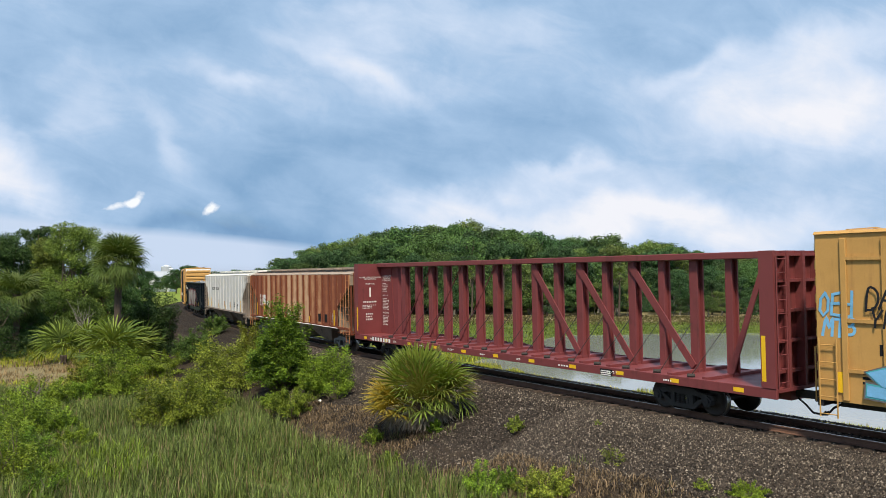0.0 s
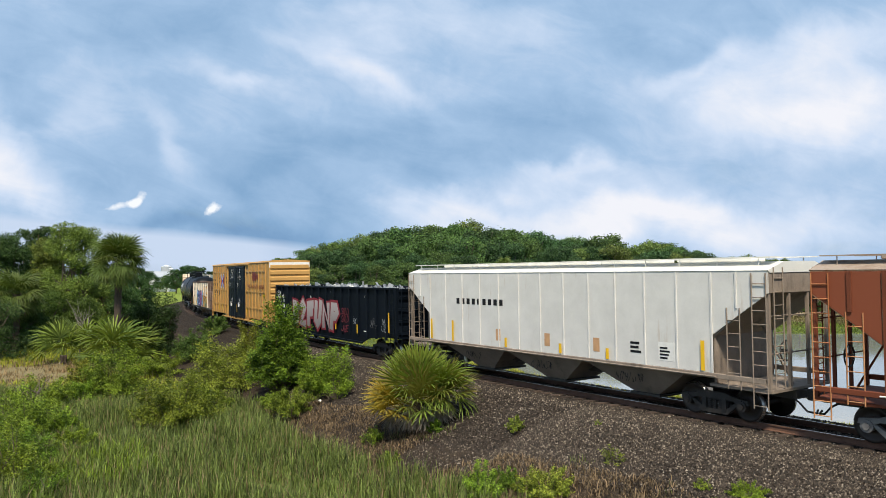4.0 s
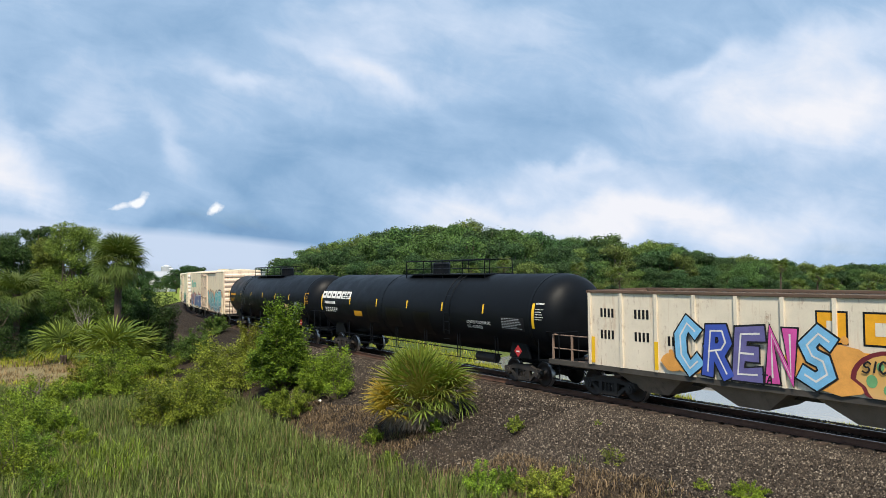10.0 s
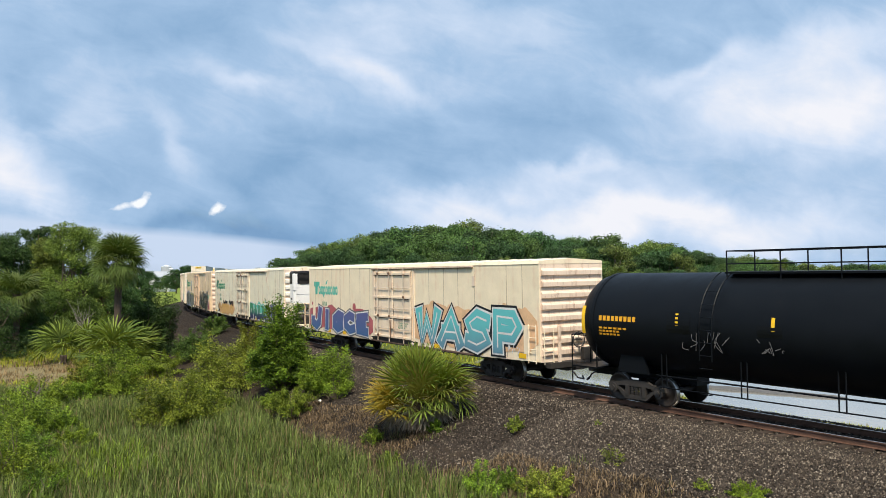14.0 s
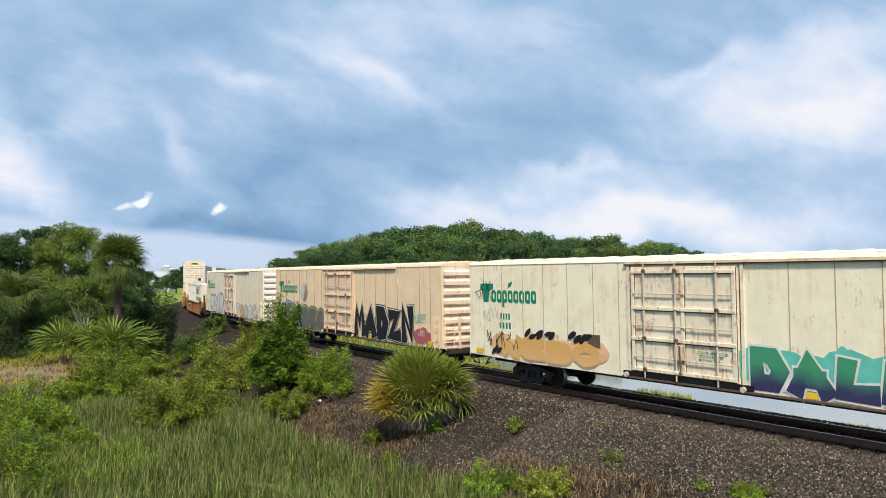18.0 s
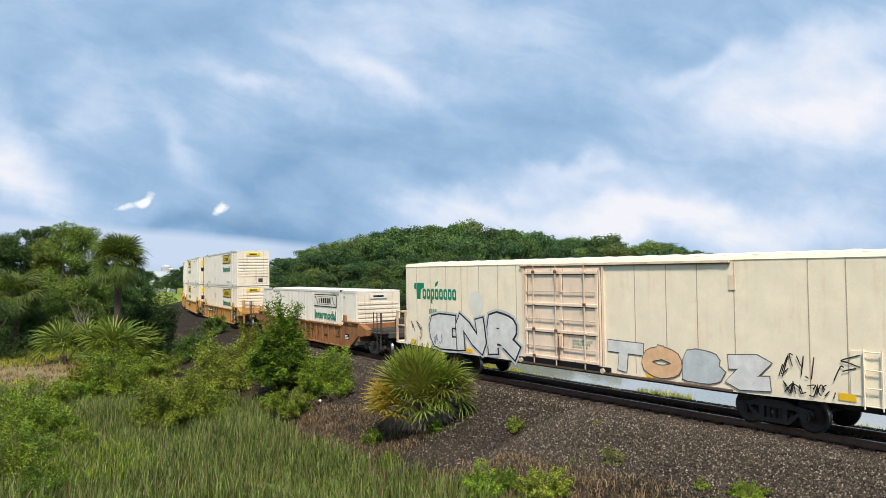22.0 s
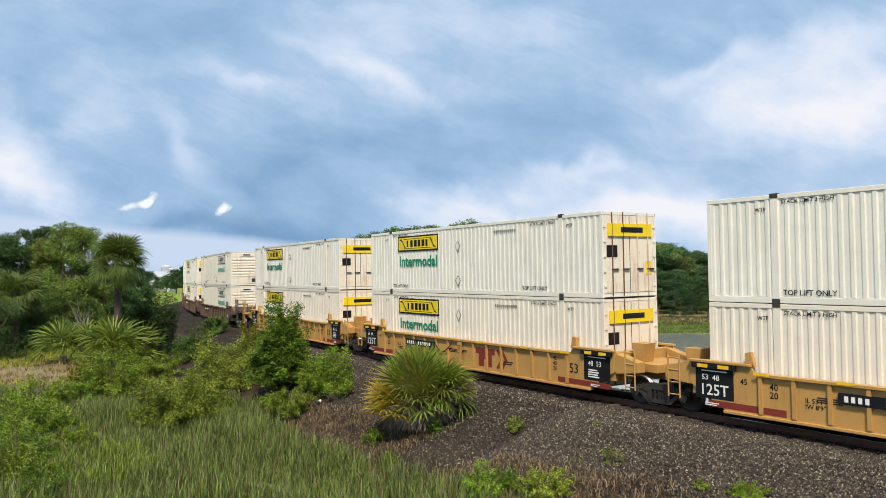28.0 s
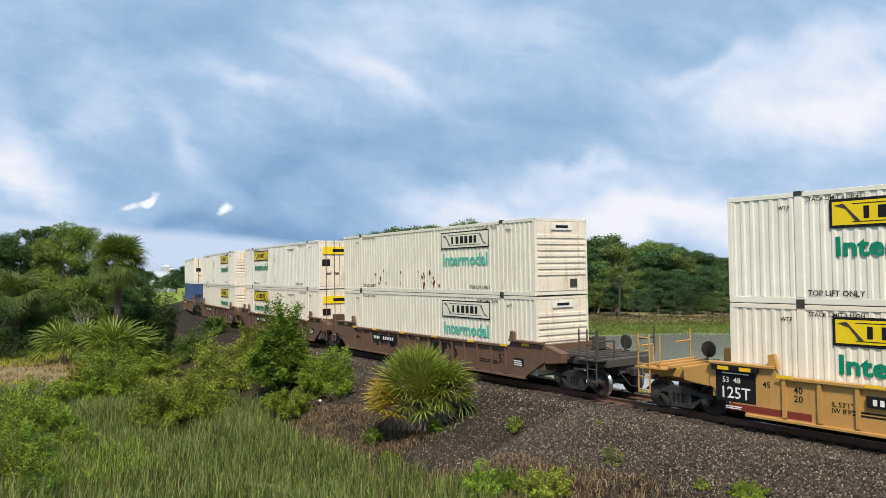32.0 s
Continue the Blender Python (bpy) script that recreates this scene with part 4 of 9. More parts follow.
def grass_patch(name, label, rng, count, area, keep, height, width, mat, lean=0.35, clump=0.0, lowest=-9.0, strip=None):
    x0, x1, y0, y1 = area
    x, y = rng.uniform(x0, x1, count), rng.uniform(y0, y1, count)
    if clump:
        cx, cy = rng.uniform(x0, x1, count // 14), rng.uniform(y0, y1, count // 14)
        j = rng.integers(0, len(cx), count)
        x, y = cx[j] + rng.normal(0, clump, count), cy[j] + rng.normal(0, clump, count)
    if strip:           # along the line: from, to, nearest and farthest beside it
        n_c = count // 16
        c = np.array([beside(float(a), float(b)) for a, b in zip(rng.uniform(strip[0], strip[1], n_c), rng.uniform(strip[2], strip[3], n_c))])
        j = rng.integers(0, n_c, count)
        x, y = c[j, 0] + rng.normal(0, clump, count), c[j, 1] + rng.normal(0, clump, count)
    off, s = off_line(x, y)
    k = keep(x, y, off, s)
    x, y, off, s = x[k], y[k], off[k], s[k]
    z = np.maximum(ground_z(x, y, off, s), lowest) - 0.02
    h = height * (0.75 + 0.35 * lumps(x, y, 2.2, 3.0)) * rng.choice([0.6, 0.9, 1.0, 1.35], len(x))
    v, f = blades(rng, x, y, z, h, width, lean)
    tagged(new(name, mesh_from(name, v, f, [mat])), label, "grass", kind="stuff")


def seen(x, y, lo=-60, hi=1640):
    px = 784 + x / y * 1338.5
    return (px > lo) & (px < hi)


def plant_grass():
    rng = np.random.default_rng(9)
    grass_patch("marsh_grass", "tall olive green marsh grass", rng, 340000, (-26, 6, 15, 40), lambda x, y, o, s: seen(x, y, -40, 930) & (o > 8.0 + 0.9 * lumps(x, y, 3.0, 5.0)) & (y < 38) & (lumps(x, y, 0.8, 9.0) + 0.5 * lumps(x, y, 0.33, 2.0) > -0.55), 0.70, 0.0105, MARSH_BLADE, 0.38, 0.10)
    grass_patch("lime_grass", "bright yellow green leafy growth among marsh grass", rng, 60000, (-20, -6, 17, 30), lambda x, y, o, s: seen(x, y, 60, 420) & (np.hypot((x + 11.2) / 2.2, (y - 22.5) / 2.6) + 0.5 * lumps(x, y, 0.9, 3.0) < 0.95), 0.60, 0.017, LIME_BLADE, 0.6, 0.12)
    grass_patch("marsh_grass", "low brown dead stems in the marsh", rng, 26000, (-26, 6, 15, 40), lambda x, y, o, s: seen(x, y, -40, 930) & (o > 7.6) & (y < 38) & (lumps(x, y, 1.7, 6.0) > 0.1), 0.42, 0.007, DRY_BLADE, 0.6, 0.13)
    grass_patch("meadow_grass", "short yellow green meadow grass", rng, 60000, (-60, -8, 36, 75), lambda x, y, o, s: seen(x, y, -40, 500) & (o > 8.5) & (np.hypot((x + 27) / 1.3, y - 46) > 4.5 + 2.5 * lumps(x, y, 2.0, 4.0)), 0.45, 0.018, MEADOW_BLADE, 0.5, 0.3)
    grass_patch("dry_grass", "straw coloured dry meadow grass", rng, 26000, (-48, -16, 40, 66), lambda x, y, o, s: seen(x, y, -40, 400) & (np.hypot((x + 27) / 1.3, y - 46) < 7.5), 0.35, 0.018, DRY_BLADE, 0.6, 0.3)
    grass_patch("bank_weeds", "dry brown weeds on the gravel bank", rng, 250000, (-12, 13, 11, 36), lambda x, y, o, s: (o > 4.6) & (o < 9.4) & (s < 24) & (lumps(x, y, 1.6, 8.0) > 0.55 - (o - 4.6) * 0.30), 0.24, 0.011, DEAD_WEED, 0.9, 0.12)
    grass_patch("bank_weeds", "thin green weeds on the gravel bank", rng, 30000, (-12, 13, 11, 36), lambda x, y, o, s: (o > 5.2) & (o < 9.0) & (s < 24) & (lumps(x, y, 1.2, 4.0) > 0.35), 0.28, 0.009, MARSH_BLADE, 0.6, 0.13)
    # grass edge beyond the line; its sunlit look is put into the yellow colour
    grass_patch("yellow_weeds", "grass along the far ballast edge, coloured yellow as if sunlit", rng, 16000, (-14, 26, 18, 62), lambda x, y, o, s: (o < -7.2) & (lumps(x, y, 1.4, 1.0) > 0.0), 0.20, 0.016, YELLOW_BLADE, 0.7, 0.18, POND, (2, 26, -11.0, -9.4))
    grass_patch("pond_tufts", "green grass tufts standing in the pond's near edge", rng, 60000, (-6, 40, 16, 56), lambda x, y, o, s: (o < -8.6) & (o > -10.6 - 1.8 * lumps(x, y, 2.6, 3.0)) & (lumps(x, y, 0.9, 2.0) > -0.25), 0.40, 0.012, MEADOW_BLADE, 0.45, 0.14, POND, (-18, 30, -12.6, -8.8))
    # beyond the line: reeds on the pond's edge and the far marsh
    grass_patch("pond_reeds", "yellow green reeds between line and pond", rng, 52000, (-6, 45, 14, 60), lambda x, y, o, s: (o < -4.3) & (o > -7.6) & (s > -25) & (s < 40) & (lumps(x, y, 2.0, 2.0) > -0.35), 0.34, 0.014, MEADOW_BLADE, 0.5, 0.25)
    grass_patch("far_reeds", "bright green reeds on the pond's far side", rng, 64000, (-10, 75, 70, 104), lambda x, y, o, s: seen(x, y, 640) & (pond_mask(x, y, o) < 0.4) & (o < -12), 0.26, 0.040, FAR_REED, 0.5, 0.7)
    grass_patch("far_marsh_grass", "straw brown marsh grass before the wood", rng, 40000, (-25, 85, 98, 122), lambda x, y, o, s: seen(x, y, 500) & (o < -12), 0.34, 0.050, FAR_MARSH, 0.5, 0.9)
    grass_patch("meadow_grass", "green grass of the far bank", rng, 30000, (-45, 10, 45, 110), lambda x, y, o, s: (o < -4.5) & (o > -16) & (s > 25) & (pond_mask(x, y, o) < 0.3), 0.5, 0.03, MEADOW_BLADE, 0.5, 0.4)


# saturated yellow stands in for sun on the grass
YELLOW_BLADE = leafy("sunlit_yellow_blade", (0.300, 0.260, 0.010), (0.620, 0.560, 0.030), 0.6, 0.25)
plant_near()
plant_trees()
plant_grass()


def ballast_stones():
    """Loose broken stone over the shoulder, bank and track bed nearest to the camera."""
    rng = np.random.default_rng(3)
    n = 165000
    s = rng.uniform(-16, 1, n) * 1.0
    s = np.where(rng.random(n) < 0.45, rng.uniform(0, 34, n), s)
    o = np.where(s > 1, rng.uniform(1.35, 9.2, n), rng.uniform(1.35, 8.0, n))
    o = np.where(rng.random(n) < 0.12, rng.uniform(-2.6, 1.3, n), o)
    P = np.array([beside(float(a), float(b)) for a, b in zip(s, o)])
    off, ss = off_line(P[:, 0], P[:, 1])
    z = ground_z(P[:, 0], P[:, 1], off, ss)
    thin = (o > 4.2) & (lumps(P[:, 0], P[:, 1], 1.5, 6.0) + rng.normal(0, 0.25, n) < (o - 6.2) * 0.55)
    P, z = P[~thin], z[~thin]
    n = len(z)
    r = rng.uniform(0.018, 0.042, n)[:, None, None]
    base = np.array([(1, 0, -0.2), (-0.9, 0.1, -0.2), (0.1, 1, -0.2), (-0.1, -1, -0.2), (0.15, 0.1, 0.85)])
    V = base[None] * r * rng.uniform(0.6, 1.3, (n, 5, 1))
    a = rng.random(n) * 6.283
    c, q = np.cos(a), np.sin(a)
    X = V[:, :, 0] * c[:, None] - V[:, :, 1] * q[:, None]
    Y = V[:, :, 0] * q[:, None] + V[:, :, 1] * c[:, None]
    V = np.stack([X + P[:, 0:1], Y + P[:, 1:2], V[:, :, 2] + (z + 0.012)[:, None]], 2).reshape(-1, 3)
    tri = np.array([(0, 2, 4), (2, 1, 4), (1, 3, 4), (3, 0, 4)])
    F = (np.arange(n)[:, None, None] * 5 + tri[None]).reshape(-1, 3)
    m = bpy.data.materials.new("ballast_stone")
    m.use_nodes = True
    N = Nodes(m.node_tree)
    rr = N.add("ShaderNodeNewGeometry").outputs["Random Per Island"]
    co = N.add("ShaderNodeTexCoord").outputs["Object"]
    col = N.ramp(rr, [(0.0, (0.012, 0.009, 0.007)), (0.35, (0.028, 0.020, 0.013)), (0.70, (0.071, 0.052, 0.037)), (0.90, (0.155, 0.122, 0.090)), (1.0, (0.340, 0.288, 0.228))])
    col = N.mix(N.fit(N.noise(co, 25.0), 0.4, 0.7, 0.0, 0.5), col, (0.034, 0.026, 0.019))
    b = N.add("ShaderNodeBsdfPrincipled")
    N.put(b.inputs["Base Color"], col)
    b.inputs["Roughness"].default_value = 0.9
    out = N.add("ShaderNodeOutputMaterial")
    N.tree.links.new(b.outputs[0], out.inputs[0])
    tagged(new("ballast_stones", mesh_from("ballast_stones", V, F, [m])), "loose grey brown broken ballast stones", "gravel", kind="stuff")


ballast_stones()


def pond_spit():
    """A low tongue of grey gravel in the pond, and a scrap of litter on the bank."""
    rng = random.Random(8)
    x, y = plan(1345, 692, POND)
    d = Vector((math.cos(-0.61), math.sin(-0.61)))
    n = Vector((-d.y, d.x))
    bm = bmesh.new()
    ring = []
    for k in range(28):
        a = 6.28319 * k / 28
        p = d * (5.2 * math.cos(a) * rng.uniform(0.9, 1.1)) + n * (0.85 * math.sin(a) * rng.uniform(0.8, 1.2))
        ring.append(bm.verts.new((p.x, p.y, -0.06)))
    top = [bm.verts.new((v.co.x * 0.8, v.co.y * 0.8, 0.05 + rng.uniform(0, 0.04))) for v in ring]
    for k in range(28):
        bm.faces.new((ring[k], ring[(k + 1) % 28], top[(k + 1) % 28], top[k]))
    bm.faces.new(top)
    bmesh.ops.triangulate(bm, faces=bm.faces)
    ob = part("gravel_spit", bm, surface("wet_gravel", (0.11, 0.105, 0.10), 0.85, 0, 0.45, 8.0, 60.0, 0.6, bump_dist=0.03))
    ob.location = (x, y, POND)
    tagged(ob, "low grey gravel spit in the pond", "ground", kind="structure")
    x, y = plan(567, 724, -1.55)
    bm = bmesh.new()
    bmesh.ops.create_icosphere(bm, subdivisions=2, radius=0.07)
    for v in bm.verts:
        v.co *= rng.uniform(0.6, 1.2)
        v.co.z *= 0.9
    ob = part("litter", bm, WHITE_LITTER)
    ob.location = (x, y, ground_at(x, y) + 0.05)
    tagged(ob, "small crumpled white litter on the bank", "litter")


WHITE_LITTER = surface("white_plastic", (0.78, 0.78, 0.76), 0.5, 0, 0.1)
pond_spit()


# ---- far works beyond the meadow ----
FAR_WHITE = surface("far_white_paint", (0.62, 0.64, 0.66), 0.5, 0.1, 0.1, 0.6)
FAR_GREY = surface("far_grey_sheet", (0.42, 0.44, 0.46), 0.5, 0.2, 0.15, 0.6)


def far_works():
    for px, w, h in ((294, 2.3, 11.3), (301, 1.7, 10.2)):
        x, y = plan(px, 517)
        ob = tagged(new("storage_tank"), "pale cylindrical storage tank beyond the meadow", "tank", "far tanks")
        ob.location = (x, y, MARSH)
        part("shell", rod_bm(bmesh.new(), (0, 0, 0), (0, 0, h), w, 24), FAR_GREY, ob, smooth_faces=False)
        part("roof", rod_bm(bmesh.new(), (0, 0, h + 0.002), (0, 0, h + 0.8), w * 1.02, 24, 0.3), FAR_WHITE, ob)
        for k in range(4):
            part("hoop", rod_bm(bmesh.new(), (0, 0, 2 + k * 2.5), (0, 0, 2.15 + k * 2.5), w * 1.02, 24), FAR_WHITE, ob)
    x, y = plan(276, 518)
    ob = tagged(new("building"), "low white building with a pitched roof", "building")
    ob.location = (x, y, MARSH)
    part("wall", box_bm(bmesh.new(), -8, 6, 0, 9, 0, 6.5), FAR_WHITE, ob)
    part("roof", prism_x(bmesh.new(), [(-0.4, 6.502), (4.5, 9.0), (9.4, 6.502)], -8.4, 6.4), FAR_GREY, ob)
    for k in range(5):
        part("window", box_bm(bmesh.new(), -7 + k * 2.6, -5.6 + k * 2.6, -0.06, -0.004, 2.6, 4.4), FAR_GREY, ob)


far_works()

# ================= the train =================
SPEED, SLOWING = 10.5553, -0.024274


def rolled(t):
    """Metres run since the start."""
    return SPEED * t + SLOWING * ((t - 16.0) ** 2 - 256.0) / 2


START = -SLOWING * 128.0


def ride(s, half=6.0):
    """The pose of a vehicle whose middle is at s: on its two trucks, leaning with the cant; x runs forwards."""
    a, b = beside(s - half, 0), beside(s + half, 0)
    d = a - b
    return Matrix.Translation((a + b) / 2) @ Matrix.Rotation(math.atan2(d.y, d.x), 4, "Z") @ Matrix.Rotation(CANT, 4, "X")


WHEELS = []
TRAIN = []          # (thing, place in the train, half the truck spacing, offset in the vehicle's space)


def vehicle(name, label, category, s0, half, group="cars of the train"):
    ob = tagged(new(name), label, category, group)
    TRAIN.append((ob, s0, half, Matrix.Identity(4)))
    return ob


# ---- paints and steels of the train ----
def paint(name, base, dirt=(0.16, 0.09, 0.05), amount=0.25, streaks=0.6, rough=0.55, vary=0.10, bump=0.05, rust=0.0):
    return surface(name, base, rough, 0.0, vary, 1.3, 30.0, bump, dirt, amount, 0.9, streaks, rust=rust)


def rust_sheet(name, pale, deep, amount):
    """Sheet steel between ribs: faded in its middle, rusted in from both edges and in runs."""
    m = bpy.data.materials.new(name)
    m.use_nodes = True
    N = Nodes(m.node_tree)
    co = N.add("ShaderNodeTexCoord").outputs["Object"]
    x, y, z = N.split(co)
    where = N.vmath("ADD", co, N.vmath("SCALE", N.xyz(N.add("ShaderNodeObjectInfo").outputs["Random"], 0.0, 0.3), 40.0))
    wx, wy, wz = N.split(where)
    runs = N.noise(N.xyz(N.math("MULTIPLY", wx, 7.0), 0.0, N.math("MULTIPLY", wz, 0.4)), 1.0, 6.0, 0.65)
    blot = N.noise(where, 1.6, 8.0, 0.7, 0.5)
    edge = N.math("POWER", N.fit(N.math("ABSOLUTE", x), 0.0, 0.5), 2.0)
    k = N.math("ADD", N.math("MULTIPLY", edge, 0.45), N.math("ADD", N.math("MULTIPLY", runs, 0.5), N.math("MULTIPLY", blot, 0.5)))
    col = N.mix(N.fit(k, 0.62 - amount * 0.4, 0.86 - amount * 0.4), pale, deep)
    col = N.mix(N.fit(N.noise(where, 4.0, 9.0, 0.75), 0.60, 0.70, 0.0, 0.5), col, tuple(0.45 * c for c in deep))
    b = N.add("ShaderNodeBsdfPrincipled")
    N.put(b.inputs["Base Color"], col)
    b.inputs["Roughness"].default_value = 0.75
    o = N.add("ShaderNodeOutputMaterial")
    N.tree.links.new(b.outputs[0], o.inputs[0])
    return m


MAROON = paint("maroon_paint", (0.175, 0.042, 0.043), (0.070, 0.028, 0.026), 0.42, 0.5)
RUST_TAN = paint("rusted_tan_paint", (0.560, 0.355, 0.215), (0.320, 0.105, 0.032), 0.58, 0.8, 0.7, 0.28)
RUST_MIX = paint("orange_rust_paint", (0.480, 0.235, 0.110), (0.270, 0.070, 0.020), 0.74, 0.75, 0.75, 0.28)
SHEET_TAN = rust_sheet("faded_tan_sheet", (0.600, 0.365, 0.215), (0.310, 0.098, 0.030), 0.26)
SHEET_MIX = rust_sheet("rusting_sheet", (0.520, 0.265, 0.130), (0.260, 0.068, 0.022), 0.48)
SHEET_DEEP = rust_sheet("deep_rust_sheet", (0.450, 0.160, 0.062), (0.205, 0.050, 0.018), 0.66)
SLOPE_TAN = paint("sooty_tan_steel", (0.300, 0.235, 0.175), (0.085, 0.062, 0.046), 0.66, 0.85, 0.8, 0.25)
END_DARK = paint("dark_chipped_steel", (0.115, 0.075, 0.055), (0.36, 0.27, 0.22), 0.30, 0.5, 0.8, 0.3)
DOOR_RUST = paint("rusted_door_paint", (0.560, 0.410, 0.300), (0.200, 0.090, 0.048), 0.52, 0.5, 0.75)
END_TAN = paint("soiled_end_paint", (0.300, 0.215, 0.165), (0.075, 0.036, 0.024), 0.62, 0.7, 0.75, 0.25)
SEAM_PALE = surface("faint_seam", (0.430, 0.340, 0.255), 0.8, 0, 0.35, 4.0)
SEAM = surface("rusty_seam", (0.230, 0.150, 0.100), 0.8, 0, 0.35, 4.0)
RUST_RIB = paint("rust_brown_steel", (0.150, 0.040, 0.018), (0.09, 0.035, 0.02), 0.4, 0.5, 0.8, 0.25)
GREY_WHITE = paint("faded_grey_paint", (0.640, 0.625, 0.600), (0.42, 0.30, 0.20), 0.25, 0.7, 0.6)
UNDER_GREY = paint("sooty_steel", (0.060, 0.054, 0.048), (0.13, 0.105, 0.085), 0.35, 0.3, 0.8, 0.3)
CHUTE_GREY = paint("dusty_chute_steel", (0.250, 0.200, 0.160), (0.05, 0.04, 0.035), 0.4, 0.3, 0.8, 0.3)
BLACK_PAINT = surface("black_gondola_paint", (0.0055, 0.0085, 0.0135), 0.5, 0.0, 0.25, 1.3, 30.0, 0.05, (0.013, 0.014, 0.017), 0.16, 0.9, 0.6, spec=0.08)
TANK_BLACK = surface("black_tank_paint", (0.0055, 0.0068, 0.0090), 0.45, 0.0, 0.2, 1.3, 30.0, 0.05, (0.016, 0.014, 0.014), 0.16, 0.9, 0.4, spec=0.12)
BOX_YELLOW = paint("ochre_boxcar_paint", (0.490, 0.275, 0.085), (0.33, 0.17, 0.06), 0.34, 0.65, 0.5, rust=0.1)
REPAINT = surface("fresh_black_paint", (0.0028, 0.0030, 0.0036), 0.35, 0, 0.2, spec=0.2)
DOOR_BLACK = surface("black_door_paint", (0.008, 0.013, 0.021), 0.45, 0.0, 0.15, 1.3, 30.0, 0.05, (0.03, 0.03, 0.033), 0.12, 0.9, 0.5, spec=0.16)
CREAM_RUST = paint("rusty_cream_paint", (0.720, 0.640, 0.520), (0.50, 0.33, 0.22), 0.40, 0.65, 0.65, rust=0.7)
ROOF_TAN = paint("dusty_roof_paint", (0.340, 0.270, 0.215), (0.17, 0.095, 0.06), 0.45, 0.4, 0.7)
END_RUST = paint("rust_pink_steel", (0.250, 0.175, 0.135), (0.075, 0.036, 0.025), 0.66, 0.6, 0.75, 0.25)
WHITE_ROOF = paint("white_roof_paint", (0.720, 0.700, 0.640), (0.45, 0.36, 0.27), 0.14, 0.5, 0.5)
REEFER = [paint("cream_reefer_paint", (0.850, 0.720, 0.530), (0.74, 0.52, 0.36), 0.42, 0.5, 0.5, rust=0.15),
          paint("pale_reefer_paint", (0.850, 0.775, 0.600), (0.76, 0.54, 0.34), 0.46, 0.4, 0.5, rust=0.60),
          paint("peach_reefer_paint", (0.830, 0.625, 0.415), (0.66, 0.43, 0.27), 0.40, 0.6, 0.5, rust=0.25),
          paint("white_reefer_paint", (0.850, 0.750, 0.585), (0.77, 0.56, 0.39), 0.38, 0.55, 0.5, rust=0.10)]
REEFER_END = paint("soiled_white_paint", (0.760, 0.605, 0.480), (0.40, 0.21, 0.13), 0.46, 0.6, 0.6, rust=0.7)
DOOR_FACE = [paint("door_face_" + k, c, (0.66, 0.42, 0.29), 0.48, 0.5, 0.6, rust=r) for k, c, r in (("cream", (0.780, 0.640, 0.490), 0.7), ("pale", (0.780, 0.700, 0.550), 1.15), ("peach", (0.760, 0.560, 0.390), 0.8), ("pink", (0.780, 0.630, 0.500), 0.7))]
ROD_STEEL = paint("chipped_rod_paint", (0.560, 0.470, 0.380), (0.20, 0.10, 0.06), 0.45, 0.3, 0.6)
# colours the rusted clamps and the painted shade lines on the doors
CLAMP_AND_SHADE = surface("rusted_clamp_and_shade", (0.140, 0.075, 0.048), 0.8, 0.1, 0.4, 6.0)
UNIT_WHITE = paint("cooling_unit_paint", (0.760, 0.750, 0.740), (0.60, 0.55, 0.50), 0.15, 0.6, 0.45)
BOX_END = paint("stained_container_end", (0.740, 0.660, 0.540), (0.40, 0.22, 0.13), 0.42, 0.7, 0.6, rust=0.6)
BOX_WHITE = paint("container_paint", (0.755, 0.715, 0.635), (0.56, 0.47, 0.34), 0.10, 0.7, 0.5)
BOX_WORN = paint("worn_container_paint", (0.710, 0.665, 0.555), (0.42, 0.27, 0.16), 0.20, 0.55, 0.55)
WELL_YELLOW = paint("ochre_well_paint", (0.450, 0.250, 0.075), (0.22, 0.11, 0.045), 0.34, 0.6, 0.55, rust=0.3)
WELL_ORANGE = paint("rusty_orange_paint", (0.285, 0.130, 0.050), (0.11, 0.050, 0.028), 0.52, 0.6, 0.7, 0.25, rust=0.4)
WELL_BROWN = paint("brown_well_paint", (0.130, 0.075, 0.050), (0.09, 0.05, 0.035), 0.40, 0.5, 0.7, 0.2)
STEEL_DARK = surface("dark_cast_steel", (0.045, 0.040, 0.037), 0.7, 0.2, 0.35, 5.0, 40.0, 0.3)
STEEL_GREY = surface("grey_cast_steel", (0.190, 0.180, 0.175), 0.65, 0.2, 0.3, 5.0, 40.0, 0.3)
WHEEL_STEEL = surface("wheel_steel", (0.060, 0.050, 0.045), 0.55, 0.6, 0.3, 5.0)
TREAD = surface("polished_tread", (0.45, 0.43, 0.41), 0.3, 0.95, 0.1, 4.0)
RUBBER = surface("hose_rubber", (0.015, 0.015, 0.016), 0.7, 0, 0.2)
YEL = surface("reflective_yellow", (0.800, 0.480, 0.020), 0.4, 0, 0.08)
WHT = surface("white_lettering", (0.740, 0.730, 0.700), 0.5, 0, 0.12, 4.0)
BLK = surface("black_lettering", (0.012, 0.012, 0.014), 0.5, 0, 0.2, spec=0.15)
GRN = surface("green_lettering", (0.000, 0.210, 0.120), 0.5, 0, 0.15)
TEAL = surface("faded_teal_lettering", (0.090, 0.440, 0.350), 0.5, 0, 0.15)
SIGN_YEL = surface("yellow_sign_paint", (0.780, 0.560, 0.010), 0.45, 0, 0.06)
RED = surface("red_paint", (0.480, 0.030, 0.035), 0.5, 0, 0.15)
BLUE = surface("blue_paint", (0.030, 0.120, 0.480), 0.5, 0, 0.15)
REDBROWN = surface("red_brown_lettering", (0.180, 0.030, 0.022), 0.5, 0, 0.15)
